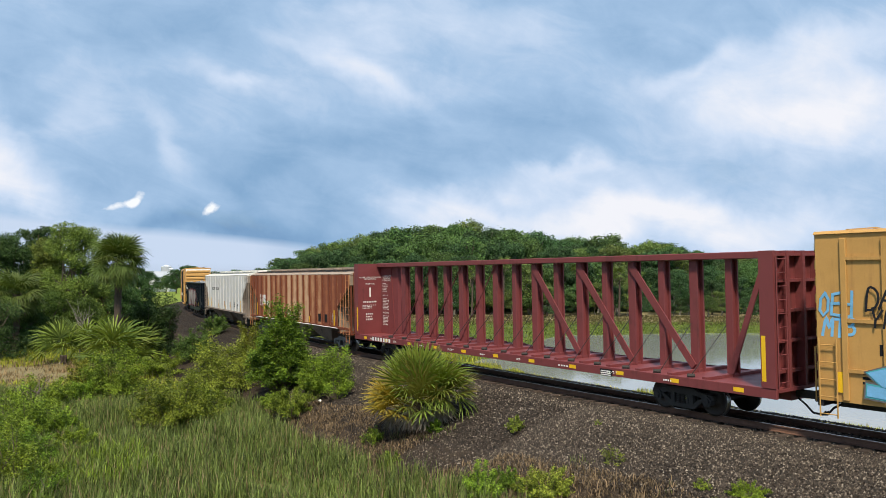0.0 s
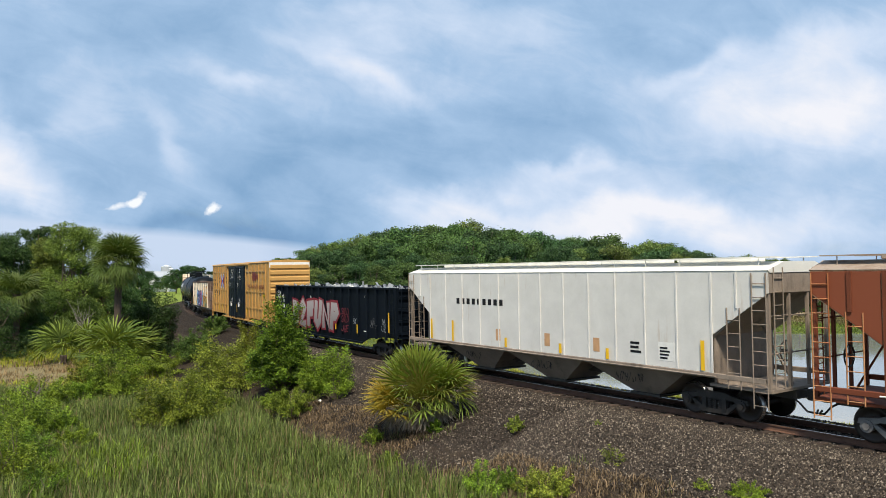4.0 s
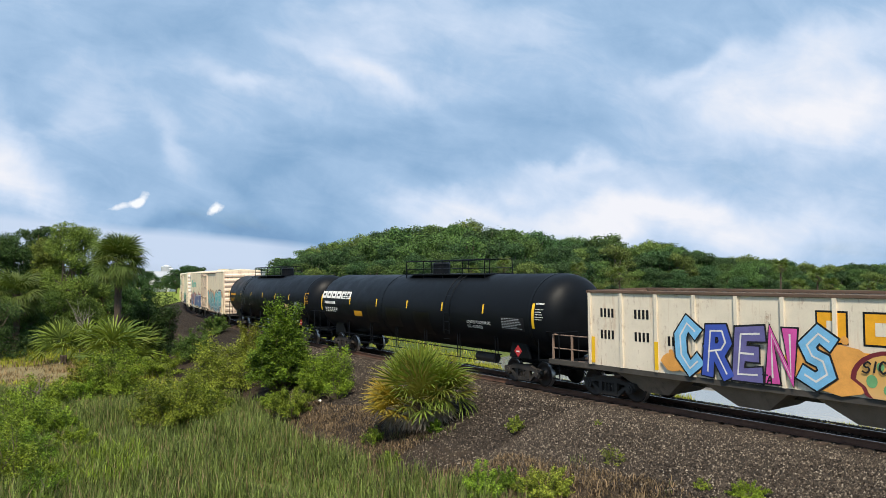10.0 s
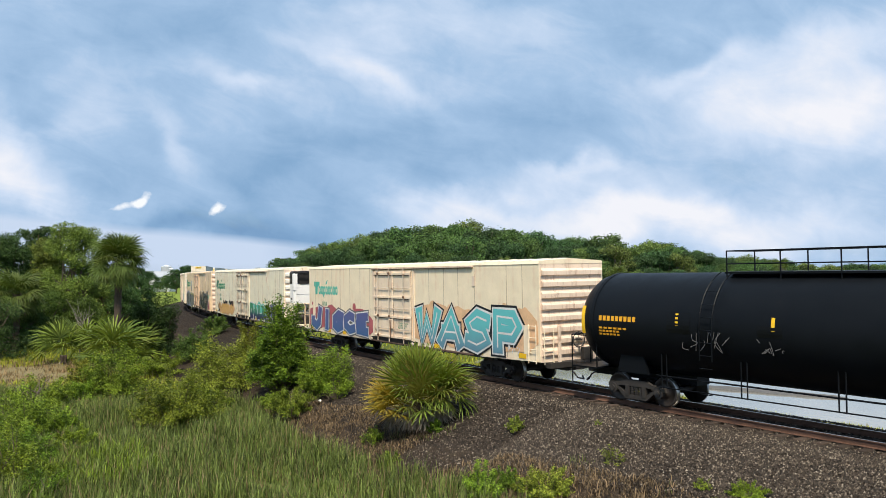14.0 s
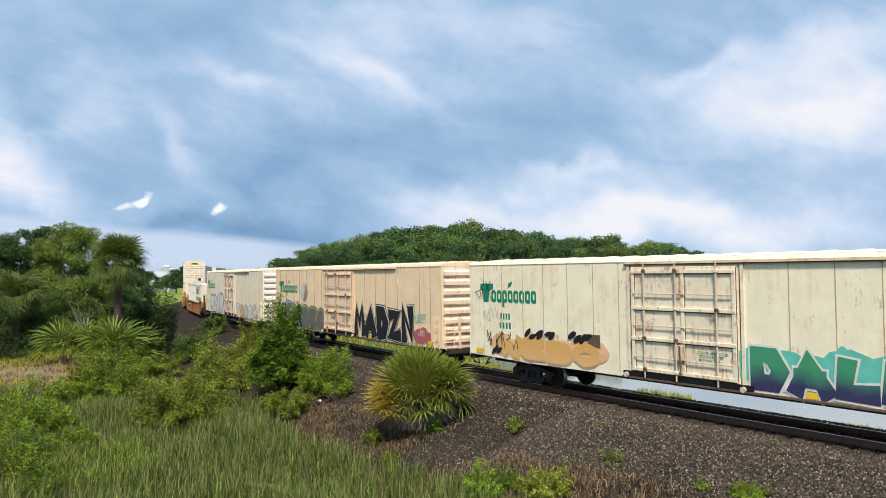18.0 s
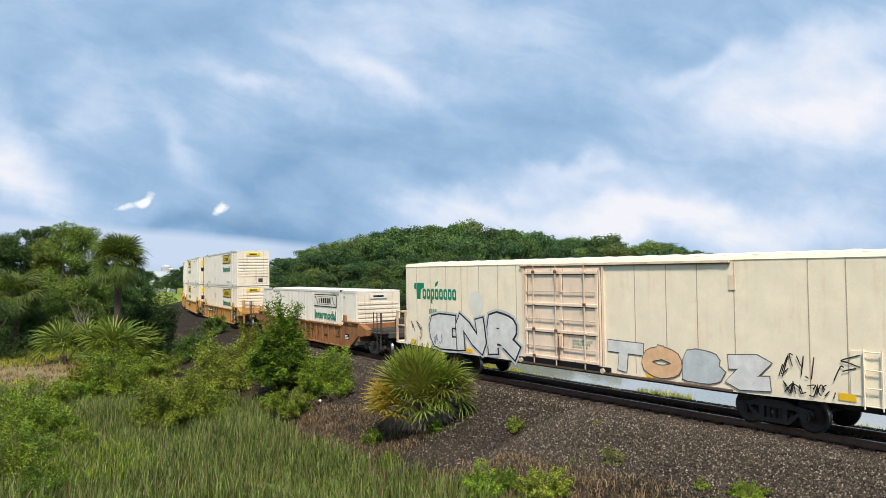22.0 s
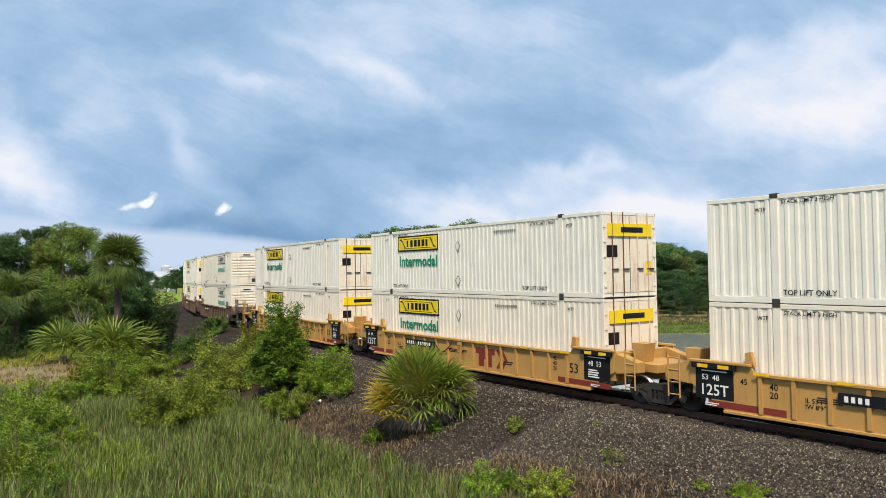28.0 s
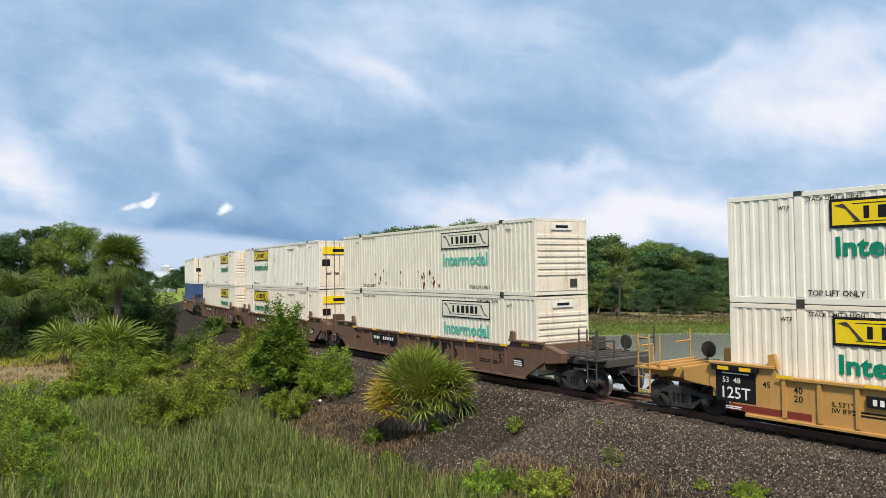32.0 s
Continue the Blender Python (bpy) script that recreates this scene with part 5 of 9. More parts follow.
ORANGE_LET = surface("orange_lettering", (0.780, 0.370, 0.020), 0.5, 0, 0.15)
SPRAY = {k: surface("spray_" + k, c, 0.55, 0, 0.22, 2.5) for k, c in dict(
    black=(0.011, 0.011, 0.014), white=(0.66, 0.65, 0.64), crimson=(0.20, 0.018, 0.030), sky=(0.180, 0.440, 0.700), blue=(0.045, 0.085, 0.400), pink=(0.560, 0.080, 0.330), orange=(0.700, 0.330, 0.080),
    teal=(0.070, 0.370, 0.420), tan=(0.500, 0.290, 0.150), violet=(0.130, 0.120, 0.300), grey=(0.130, 0.125, 0.125), green=(0.150, 0.360, 0.160), rose=(0.420, 0.110, 0.120), silver=(0.50, 0.53, 0.56), aqua=(0.120, 0.480, 0.400), peach=(0.720, 0.450, 0.260), maroon=(0.150, 0.02, 0.03)).items()}


# ---- shared pieces ----
def lathe(profile, seg=28, axis_y=True):
    """A body of revolution about y from (y, r) points."""
    bm = bmesh.new()
    rings = []
    for yy, r in profile:
        rings.append([bm.verts.new((r * math.cos(6.28319 * k / seg), yy, r * math.sin(6.28319 * k / seg))) for k in range(seg)])
    for a, b in zip(rings, rings[1:]):
        for k in range(seg):
            bm.faces.new((a[k], a[(k + 1) % seg], b[(k + 1) % seg], b[k]))
    bm.faces.new(rings[0])
    bm.faces.new(rings[-1][::-1])
    return bm


def wheelset_mesh():
    prof = [(-0.98, 0.07), (-0.845, 0.08), (-0.840, 0.13), (-0.775, 0.16), (-0.770, 0.33), (-0.826, 0.37), (-0.826, 0.450), (-0.735, 0.457), (-0.720, 0.483), (-0.690, 0.476), (-0.690, 0.12), (-0.64, 0.08)]
    bm = lathe(prof + [(-y, r) for y, r in prof[::-1]], 32)
    for side in (-0.772, 0.772):       # raised marks on the plate show that it turns
        for k in range(3):
            a = 2.0944 * k
            rod_bm(bm, (0.25 * math.cos(a), side - 0.012, 0.25 * math.sin(a)), (0.25 * math.cos(a), side + 0.012, 0.25 * math.sin(a)), 0.035, 6)
    bmesh.ops.recalc_face_normals(bm, faces=bm.faces)
    me = bpy.data.meshes.new("wheelset")
    bm.to_mesh(me)
    bm.free()
    me.materials.append(WHEEL_STEEL)
    me.materials.append(TREAD)
    for p in me.polygons:
        r = math.hypot(p.center.x, p.center.z)
        p.material_index = 1 if r > 0.43 and abs(p.center.y) < 0.84 and len(p.vertices) == 4 and abs(p.normal.y) < 0.9 else 0
        p.use_smooth = len(p.vertices) == 4
    return me


def mesh_of(bm, name, mat):
    bmesh.ops.recalc_face_normals(bm, faces=bm.faces)
    me = bpy.data.meshes.new(name)
    bm.to_mesh(me)
    bm.free()
    me.materials.append(mat)
    return me


def side_frame_mesh(mat):
    bm = bmesh.new()
    y0, y1 = 0.985, 1.125
    prism_bm(bm, [(-1.12, 0.50), (-1.08, 0.63), (-0.62, 0.68), (-0.38, 0.77), (0.38, 0.77), (0.62, 0.68), (1.08, 0.63), (1.12, 0.50), (0.74, 0.50), (0.60, 0.57), (-0.60, 0.57), (-0.74, 0.50)], y0, y1)
    prism_bm(bm, [(-0.80, 0.50), (-0.66, 0.50), (-0.34, 0.29), (0.34, 0.29), (0.66, 0.50), (0.80, 0.50), (0.42, 0.17), (-0.42, 0.17)], y0 + 0.002, y1 - 0.002)
    for sx in (-1, 1):
        box_bm(bm, sx * 0.26, sx * 0.40, y0 + 0.004, y1 + 0.02, 0.26, 0.60)
        rod_bm(bm, (sx * 0.89, 0.97, 0.457), (sx * 0.89, 1.17, 0.457), 0.155, 12)
        rod_bm(bm, (sx * 0.89, 1.17, 0.457), (sx * 0.89, 1.21, 0.457), 0.09, 10)
    return mesh_of(bm, "side_frame", mat)


def spring_mesh():
    bm = bmesh.new()
    for sx in (-0.17, 0.0, 0.17):
        for k in range(5):
            rod_bm(bm, (sx, 1.06, 0.29 + k * 0.052), (sx, 1.06, 0.315 + k * 0.052), 0.075, 8)
        rod_bm(bm, (sx, 1.06, 0.29), (sx, 1.06, 0.56), 0.05, 6)
    return mesh_of(bm, "spring_nest", STEEL_DARK)


def bolster_mesh(mat):
    bm = bmesh.new()
    box_bm(bm, -0.17, 0.17, -1.10, 1.10, 0.54, 0.74, 0.02)
    rod_bm(bm, (0, 0, 0.70), (0, 0, 0.86), 0.2, 12)
    for sx in (-0.42, 0.42):
        rod_bm(bm, (sx, -0.95, 0.42), (sx, 0.95, 0.42), 0.05, 6)
        for sy in (-0.75, 0.75):
            box_bm(bm, sx - 0.05 + 0.03 * (1 if sx < 0 else -1), sx + 0.05, sy - 0.06, sy + 0.06, 0.34, 0.58)
    return mesh_of(bm, "truck", mat)


WHEELSET = wheelset_mesh()
SIDE = {"dark": side_frame_mesh(STEEL_DARK), "grey": side_frame_mesh(STEEL_GREY)}
SPRINGS = spring_mesh()
BOLSTER = {"dark": bolster_mesh(STEEL_DARK), "grey": bolster_mesh(STEEL_GREY)}


def truck(car, x, tone="dark"):
    """A two-axle truck under a car: bolster, side frames, spring nests and rolling wheelsets."""
    t = part("truck", BOLSTER[tone], None, car, "cast steel two-axle freight truck")
    t.location = (x, 0, 0)
    for k in (0, math.pi):
        for nm, me in (("side_frame", SIDE[tone]), ("spring_nest", SPRINGS)):
            p = part(nm, me, None, t)
            p.rotation_euler = (0, 0, k)
    for sx in (-0.89, 0.89):
        w = part("wheelset", WHEELSET, None, t)
        w.matrix_parent_inverse = Matrix.Translation((sx, 0, 0.457))
        WHEELS.append(w)
    return t


def coupler(car, x, reach=0.55, z=0.86):
    """Knuckle coupler and air hose at the end x of a car."""
    s = 1 if x > 0 else -1
    bm = bmesh.new()
    box_bm(bm, x - s * 0.5, x + s * (reach - 0.2), -0.09, 0.09, z - 0.10, z + 0.10, 0.015)
    box_bm(bm, x + s * (reach - 0.24), x + s * reach, -0.17, 0.08, z - 0.15, z + 0.15, 0.03)
    box_bm(bm, x + s * (reach - 0.10), x + s * (reach + 0.04), 0.02, 0.17, z - 0.13, z + 0.13, 0.03)
    part("coupler", bm, STEEL_DARK, car)
    bm = bmesh.new()
    pts = [(x - s * 0.1, -0.32, z - 0.08), (x + s * 0.12, -0.34, z - 0.22), (x + s * 0.30, -0.30, z - 0.42), (x + s * 0.5, -0.18, z - 0.46), (x + s * (reach + 0.02), -0.08, z - 0.38)]
    for a, b in zip(pts, pts[1:]):
        rod_bm(bm, a, b, 0.028, 6)
    part("air_hose", bm, RUBBER, car)


def ladder(car, name, at, z0, z1, width, mat, axis="x", step=0.36, r=0.014, off=0.09):
    """Rungs with or without side rails; at: (x, y) of its middle; axis: the way its rungs run."""
    bm = bmesh.new()
    x, y = at
    dx, dy = (width / 2, 0) if axis == "x" else (0, width / 2)
    for s in (-1, 1):
        rod_bm(bm, (x + s * dx, y + s * dy, z0), (x + s * dx, y + s * dy, z1), r * 1.4, 5)
    z = z0 + 0.08
    while z < z1:
        rod_bm(bm, (x - dx, y - dy, z), (x + dx, y + dy, z), r, 5)
        z += step
    return part(name, bm, mat, car)


def panel(car, name, x0, x1, z0, z1, mat, y, thick=0.004, label=""):
    """A thin plate or mark on the camera's side, standing off the wall at y."""
    return part(name, box_bm(bmesh.new(), x0, x1, y - thick, y, z0, z1), mat, car, label)


def lettering(car, text, x, z, size, mat, y, align="LEFT", wide=1.0, shear=0.0, end_x=None, label="", width=0.0, bold=0.012):
    """Words in the built-in font on the side at y, or on an end wall at end_x, as one mesh."""
    cu = bpy.data.curves.new("lettering", "FONT")
    cu.body, cu.size, cu.align_x, cu.shear = text, size, align, shear
    cu.resolution_u = 2
    cu.space_line, cu.offset = 0.9, bold * size
    tmp = bpy.data.objects.new("lettering", cu)
    me = bpy.data.meshes.new_from_object(tmp)
    bpy.data.objects.remove(tmp)
    me.materials.clear()
    me.materials.append(mat)
    if width:
        wide = width / max(v.co.x for v in me.vertices)
    ob = part("lettering", me, None, car, label or f"painted words {text}".replace("\n", " "))
    if end_x is None:
        ob.matrix_basis = Matrix.Translation((x, y - 0.004, z)) @ Matrix.Rotation(math.pi / 2, 4, "X") @ Matrix.Diagonal((wide, 1, 1, 1))
    else:
        ob.matrix_basis = Matrix.Translation((end_x + 0.004, x, z)) @ Matrix.Rotation(math.pi / 2, 4, "Z") @ Matrix.Rotation(math.pi / 2, 4, "X") @ Matrix.Diagonal((wide, 1, 1, 1))
    return ob


def bars(car, x, z, w, h, rows, mat, y, rng=None, gap=0.45, breaks=0, name="marking", end_x=None):
    """Small print that cannot be read, or a number left out: rows of plain bars."""
    bm = bmesh.new()
    pitch = h / rows
    for r in range(rows):
        zz = z + h - pitch * (r + 1)
        ww = w * (1.0 if rng is None else rng.uniform(0.6, 1.0))
        cuts = max(1, breaks)
        for c in range(cuts):
            a, b = x + ww * c / cuts, x + ww * (c + (0.58 if breaks else 1.0)) / cuts
            if end_x is None:
                box_bm(bm, a, b, y - 0.005, y - 0.001, zz, zz + pitch * (1 - gap))
            else:
                box_bm(bm, end_x + 0.001, end_x + 0.005, a, b, zz, zz + pitch * (1 - gap))
    return part(name, bm, mat, car, "row of plain painted bars")


def curved(pts, n=5):
    """More points along a smooth curve through the given ones."""
    if len(pts) < 3:
        return pts
    P = [Vector(p) for p in ([pts[0]] + list(pts) + [pts[-1]])]
    out = []
    for a, b, c, d in zip(P, P[1:], P[2:], P[3:]):
        for k in range(n):
            t = k / n
            out.append(tuple(0.5 * (2 * b + (c - a) * t + (2 * a - 5 * b + 4 * c - d) * t * t + (3 * b - a - 3 * c + d) * t ** 3)))
    out.append(tuple(P[-2]))
    return out


def ribbon(bm, pts, width, y):
    """A flat brush stroke along (x, z) points, mitred at its bends, each bend a hair above the last."""
    P = [Vector(p) for p in pts]
    P = [p for i, p in enumerate(P) if i == 0 or (p - P[i - 1]).length > 1e-4]
    if len(P) < 2:
        return
    ways = [(q - p).normalized() for p, q in zip(P, P[1:])]
    P[0] = P[0] - ways[0] * width * 0.4
    P[-1] = P[-1] + ways[-1] * width * 0.4
    prev = None
    for i, p in enumerate(P):
        u, v = ways[max(0, i - 1)], ways[min(len(ways) - 1, i)]
        n = Vector((-u.y - v.y, u.x + v.x))
        n = n.normalized() if n.length > 0.05 else Vector((-u.y, u.x))
        n *= width / 2 / max(0.82, n.dot(Vector((-u.y, u.x))))
        yy = y - 0.0003 * i
        now = [bm.verts.new((q.x, yy, q.y)) for q in (p + n, p - n)]
        if prev:
            bm.faces.new((prev[0], prev[1], now[1], now[0]))
        prev = now


STROKES = {
    "A": [[(0.0, 0.0), (0.5, 1.0), (1.0, 0.0)], [(0.22, 0.36), (0.78, 0.36)]],
    "B": [[(0.1, 0.0), (0.1, 1.0), (0.7, 0.96), (0.85, 0.74), (0.6, 0.53), (0.12, 0.5)], [(0.6, 0.53), (0.95, 0.28), (0.75, 0.02), (0.1, 0.0)]],
    "C": [[(0.95, 0.86), (0.55, 1.0), (0.1, 0.72), (0.1, 0.28), (0.55, 0.0), (0.95, 0.14)]],
    "D": [[(0.1, 0.0), (0.1, 1.0), (0.65, 0.94), (0.95, 0.5), (0.65, 0.06), (0.1, 0.0)]],
    "E": [[(0.95, 1.0), (0.1, 0.96), (0.1, 0.04), (0.95, 0.0)], [(0.1, 0.5), (0.75, 0.52)]],
    "F": [[(0.95, 1.0), (0.15, 0.96), (0.12, 0.0)], [(0.15, 0.52), (0.75, 0.54)]],
    "G": [[(0.95, 0.86), (0.5, 1.0), (0.08, 0.66), (0.12, 0.2), (0.55, 0.0), (0.95, 0.16), (0.92, 0.48), (0.55, 0.46)]],
    "H": [[(0.1, 0.0), (0.12, 1.0)], [(0.9, 0.0), (0.88, 1.0)], [(0.1, 0.5), (0.9, 0.52)]],
    "I": [[(0.5, 0.0), (0.52, 1.0)]],
    "J": [[(0.9, 1.0), (0.85, 0.25), (0.55, 0.0), (0.1, 0.16), (0.08, 0.42)]],
    "K": [[(0.12, 0.0), (0.14, 1.0)], [(0.92, 1.0), (0.2, 0.46), (0.95, 0.0)]],
    "L": [[(0.14, 1.0), (0.12, 0.04), (0.95, 0.0)]],
    "M": [[(0.0, 0.0), (0.15, 1.0), (0.5, 0.35), (0.85, 1.0), (1.0, 0.0)]],
    "N": [[(0.08, 0.0), (0.1, 1.0), (0.9, 0.02), (0.92, 1.0)]],
    "O": [[(0.5, 1.0), (0.1, 0.75), (0.1, 0.25), (0.5, 0.0), (0.9, 0.25), (0.9, 0.75), (0.5, 1.0)]],
    "P": [[(0.12, 0.0), (0.12, 1.0), (0.75, 0.95), (0.92, 0.72), (0.7, 0.46), (0.15, 0.44)]],
    "R": [[(0.12, 0.0), (0.12, 1.0), (0.75, 0.95), (0.88, 0.74), (0.65, 0.5), (0.15, 0.48)], [(0.5, 0.48), (0.98, 0.0)]],
    "S": [[(0.92, 0.86), (0.5, 1.0), (0.1, 0.78), (0.3, 0.54), (0.75, 0.46), (0.92, 0.22), (0.5, 0.0), (0.06, 0.12)]],
    "T": [[(0.0, 0.98), (1.0, 0.98)], [(0.5, 0.98), (0.5, 0.0)]],
    "U": [[(0.08, 1.0), (0.12, 0.25), (0.5, 0.0), (0.88, 0.25), (0.92, 1.0)]],
    "W": [[(0.0, 1.0), (0.22, 0.0), (0.5, 0.72), (0.78, 0.0), (1.0, 1.0)]],
    "Y": [[(0.05, 1.0), (0.5, 0.5), (0.95, 1.0)], [(0.5, 0.5), (0.48, 0.0)]],
    "Z": [[(0.06, 0.96), (0.92, 1.0), (0.08, 0.0), (0.96, 0.04)]],
    "2": [[(0.1, 0.78), (0.5, 1.0), (0.9, 0.72), (0.6, 0.42), (0.1, 0.04), (0.95, 0.0)]],
}


def two_tone(name, low, high, z0, z1):
    """Sprayed paint that fades from one colour at its foot to another at its top."""
    m = bpy.data.materials.new(name)
    m.use_nodes = True
    N = Nodes(m.node_tree)
    co = N.add("ShaderNodeTexCoord").outputs["Object"]
    f = N.math("ADD", N.split(co)[2], N.math("MULTIPLY", N.math("SUBTRACT", N.noise(co, 2.0, 5.0), 0.5), 0.5))
    b = N.add("ShaderNodeBsdfPrincipled")
    N.put(b.inputs["Base Color"], N.mix(N.fit(f, z0, z1), low, high))
    b.inputs["Roughness"].default_value = 0.55
    o = N.add("ShaderNodeOutputMaterial")
    N.tree.links.new(b.outputs[0], o.inputs[0])
    return m


SPRAY["deep_green"] = two_tone("spray_green_to_navy", (0.030, 0.028, 0.095), (0.045, 0.270, 0.140), 1.25, 1.75)
SPRAY["slate"] = two_tone("spray_slate_blue", (0.050, 0.120, 0.270), (0.100, 0.110, 0.270), 1.1, 2.1)
SPRAY["lagoon"] = two_tone("spray_lagoon", (0.120, 0.250, 0.330), (0.120, 0.480, 0.500), 1.2, 2.2)
SPRAY["chrome"] = two_tone("spray_chrome", (0.200, 0.175, 0.172), (0.400, 0.345, 0.342), 1.2, 2.5)
SPRAY["amber"] = two_tone("spray_amber", (0.700, 0.420, 0.180), (0.640, 0.370, 0.110), 1.1, 1.7)
SPRAY["olive"] = surface("spray_olive", (0.330, 0.330, 0.080), 0.6, 0, 0.3, 2.5)


def cloud_of(car, x0, x1, z0, z1, color, y, seed, reach=10.42):
    """A ragged sprayed ground behind letters, with loose round spots at its rim."""
    rng = random.Random(seed)
    bm = bmesh.new()
    n = max(3, int((x1 - x0) / 0.8))
    for i in range(n + n // 2):
        spot = i >= n
        cx = x0 + (x1 - x0) * ((i + 0.5) / n if not spot else rng.random())
        r = (z1 - z0) * (rng.uniform(0.06, 0.13) if spot else rng.uniform(0.36, 0.50))
        zc = (z1 - rng.uniform(-0.05, 0.2) * (z1 - z0)) if spot else max(z0 + r * 0.95, (z0 + z1) / 2 + rng.uniform(-0.10, 0.06) * (z1 - z0))
        wide = 1.0 if spot else 1.45
        bm.faces.new([bm.verts.new((max(-reach, min(reach, cx + r * wide * math.cos(k * 0.5236) * rng.uniform(0.9, 1.08))) + 0.001 * k, y - 0.0010 - 0.0002 * i, zc + r * math.sin(k * 0.5236) * rng.uniform(0.9, 1.08))) for k in range(12)])
    part("spray_cloud", bm, SPRAY[color], car)


def graffiti(car, text, x0, x1, z0, z1, fills, outline, y, seed, weight=0.26, halo=None, cloud=None, shine=None, soft=False, rim=0.30):
    """Fat sprayed letters along a wall: a halo, an outline and a fill of brush strokes for each letter."""
    rng = random.Random(seed)
    if cloud:
        cloud_of(car, x0 - 0.25, x1 + 0.25, z0, z1 + 0.12, cloud, y, seed)
    w = (x1 - x0) / len(text)
    for i, ch in enumerate(text):
        th = min(w, z1 - z0) * weight * rng.uniform(0.92, 1.08)
        pad = th * 0.5
        gx, gw = x0 + w * i + pad * 0.75, w - pad * 1.5
        gz, gh = z0 + pad + rng.uniform(0.0, 0.04), (z1 - z0) * rng.uniform(0.92, 1.05) - pad * 2
        lean = rng.uniform(-0.10, 0.14)
        strokes = []
        for q in STROKES[ch]:
            pts = [(gx + gw * (a + rng.uniform(-0.05, 0.05)) + lean * (b - 0.5) * gh, gz + gh * (b + rng.uniform(-0.035, 0.035))) for a, b in q]
            strokes.append(curved(pts, 3) if soft else pts)
        base = y - 0.006 - 0.004 * (i % 2)
        layers = [(th * (1 + rim), SPRAY[outline], base, "graffiti_outline"), (th, SPRAY[fills[i % len(fills)]], base - 0.010, "graffiti_letter")]
        if halo:
            layers.insert(0, (th * (1 + rim * 2.1), SPRAY[halo], y - 0.0035 - 0.001 * (i % 2), "graffiti_halo"))
        if shine:
            layers.append((th * 0.13, SPRAY[shine], base - 0.014, "graffiti_shine"))
        for width, mat, yy, nm in layers:
            bm = bmesh.new()
            for k, q in enumerate(strokes):
                ribbon(bm, q, width, yy - 0.0007 * k)
            part(nm, bm, mat, car)


def tag(car, text, x, z, size, color, y, seed, width=0.04, wide=0.62):
    """A quick thin sprayed word."""
    rng = random.Random(seed)
    bm = bmesh.new()
    for i, ch in enumerate(text):
        gx, gz = x + i * size * wide * 1.12, z + rng.uniform(-0.08, 0.08) * size
        for k, q in enumerate(STROKES[ch]):
            pts = [(gx + size * wide * (a + rng.uniform(-0.08, 0.08)) + 0.15 * size * b, gz + size * (b + rng.uniform(-0.06, 0.06))) for a, b in q]
            ribbon(bm, curved(pts, 3), width, y - 0.003 - 0.0008 * ((i + k) % 4))
    return part("graffiti_tag", bm, SPRAY[color], car)


def scrawl(car, x0, x1, z0, z1, color, y, seed, width=0.035, turns=14):
    """A thin sprayed scribble."""
    rng = random.Random(seed)
    h = z1 - z0
    cells = max(2, min(turns, int((x1 - x0) / (0.42 * h) + 0.5)))
    w = (x1 - x0) / cells
    bm = bmesh.new()
    for i in range(cells):
        for j in range(rng.choice((1, 2, 2))):
            pts = [(x0 + w * (i + rng.uniform(-0.15, 1.15)), z0 + h * min(1, max(0, rng.choice((0.08, 0.5, 0.92)) + rng.uniform(-0.16, 0.16)))) for k in range(rng.choice((2, 3, 4)))]
            ribbon(bm, curved(pts, 3), width * 0.62, y - 0.003 - 0.0008 * ((i * 2 + j) % 5))
    return part("graffiti_scrawl", bm, SPRAY[color], car)


def drops(car, x0, x1, z, size, count, color, y, seed):
    """Sprayed drops, leaning ovals in a row."""
    rng = random.Random(seed)
    for i in range(count):
        cx, cz, t = x0 + (x1 - x0) * (i + rng.random()) / count, z + rng.uniform(-0.4, 0.4) * size, rng.uniform(0.2, 0.9)
        bm = bmesh.new()
        vs = []
        for k in range(12):
            a, b = size * rng.uniform(0.85, 1.1) * math.cos(k * 0.5236), size * 0.42 * math.sin(k * 0.5236)
            vs.append(bm.verts.new((cx + a * math.cos(t) - b * math.sin(t), y - 0.003 - 0.001 * (i % 4), cz + a * math.sin(t) + b * math.cos(t))))
        bm.faces.new(vs)
        part("graffiti_drop", bm, SPRAY[color], car)


def hand_wheel(x, yy, z, r, mat, car):
    """A brake wheel on an end wall: rim, spokes and hub."""
    bm = bmesh.new()
    pts = [(x, yy + r * math.cos(k * 0.3927), z + r * math.sin(k * 0.3927)) for k in range(17)]
    for a, b in zip(pts, pts[1:]):
        rod_bm(bm, a, b, 0.022, 5)
    for k in (0, 4, 8, 12):
        rod_bm(bm, (x, yy, z), pts[k], 0.016, 4)
    rod_bm(bm, (x - 0.12, yy, z), (x + 0.12, yy, z), 0.045, 6)
    return part("brake_wheel", bm, mat, car)


def mirror_part(car, name, mat, make):
    """The same piece on both sides; make(bm, s) builds it for side s (-1 is the camera's)."""
    for s in (-1, 1):
        bm = bmesh.new()
        make(bm, s)
        part(name, bm, mat, car)


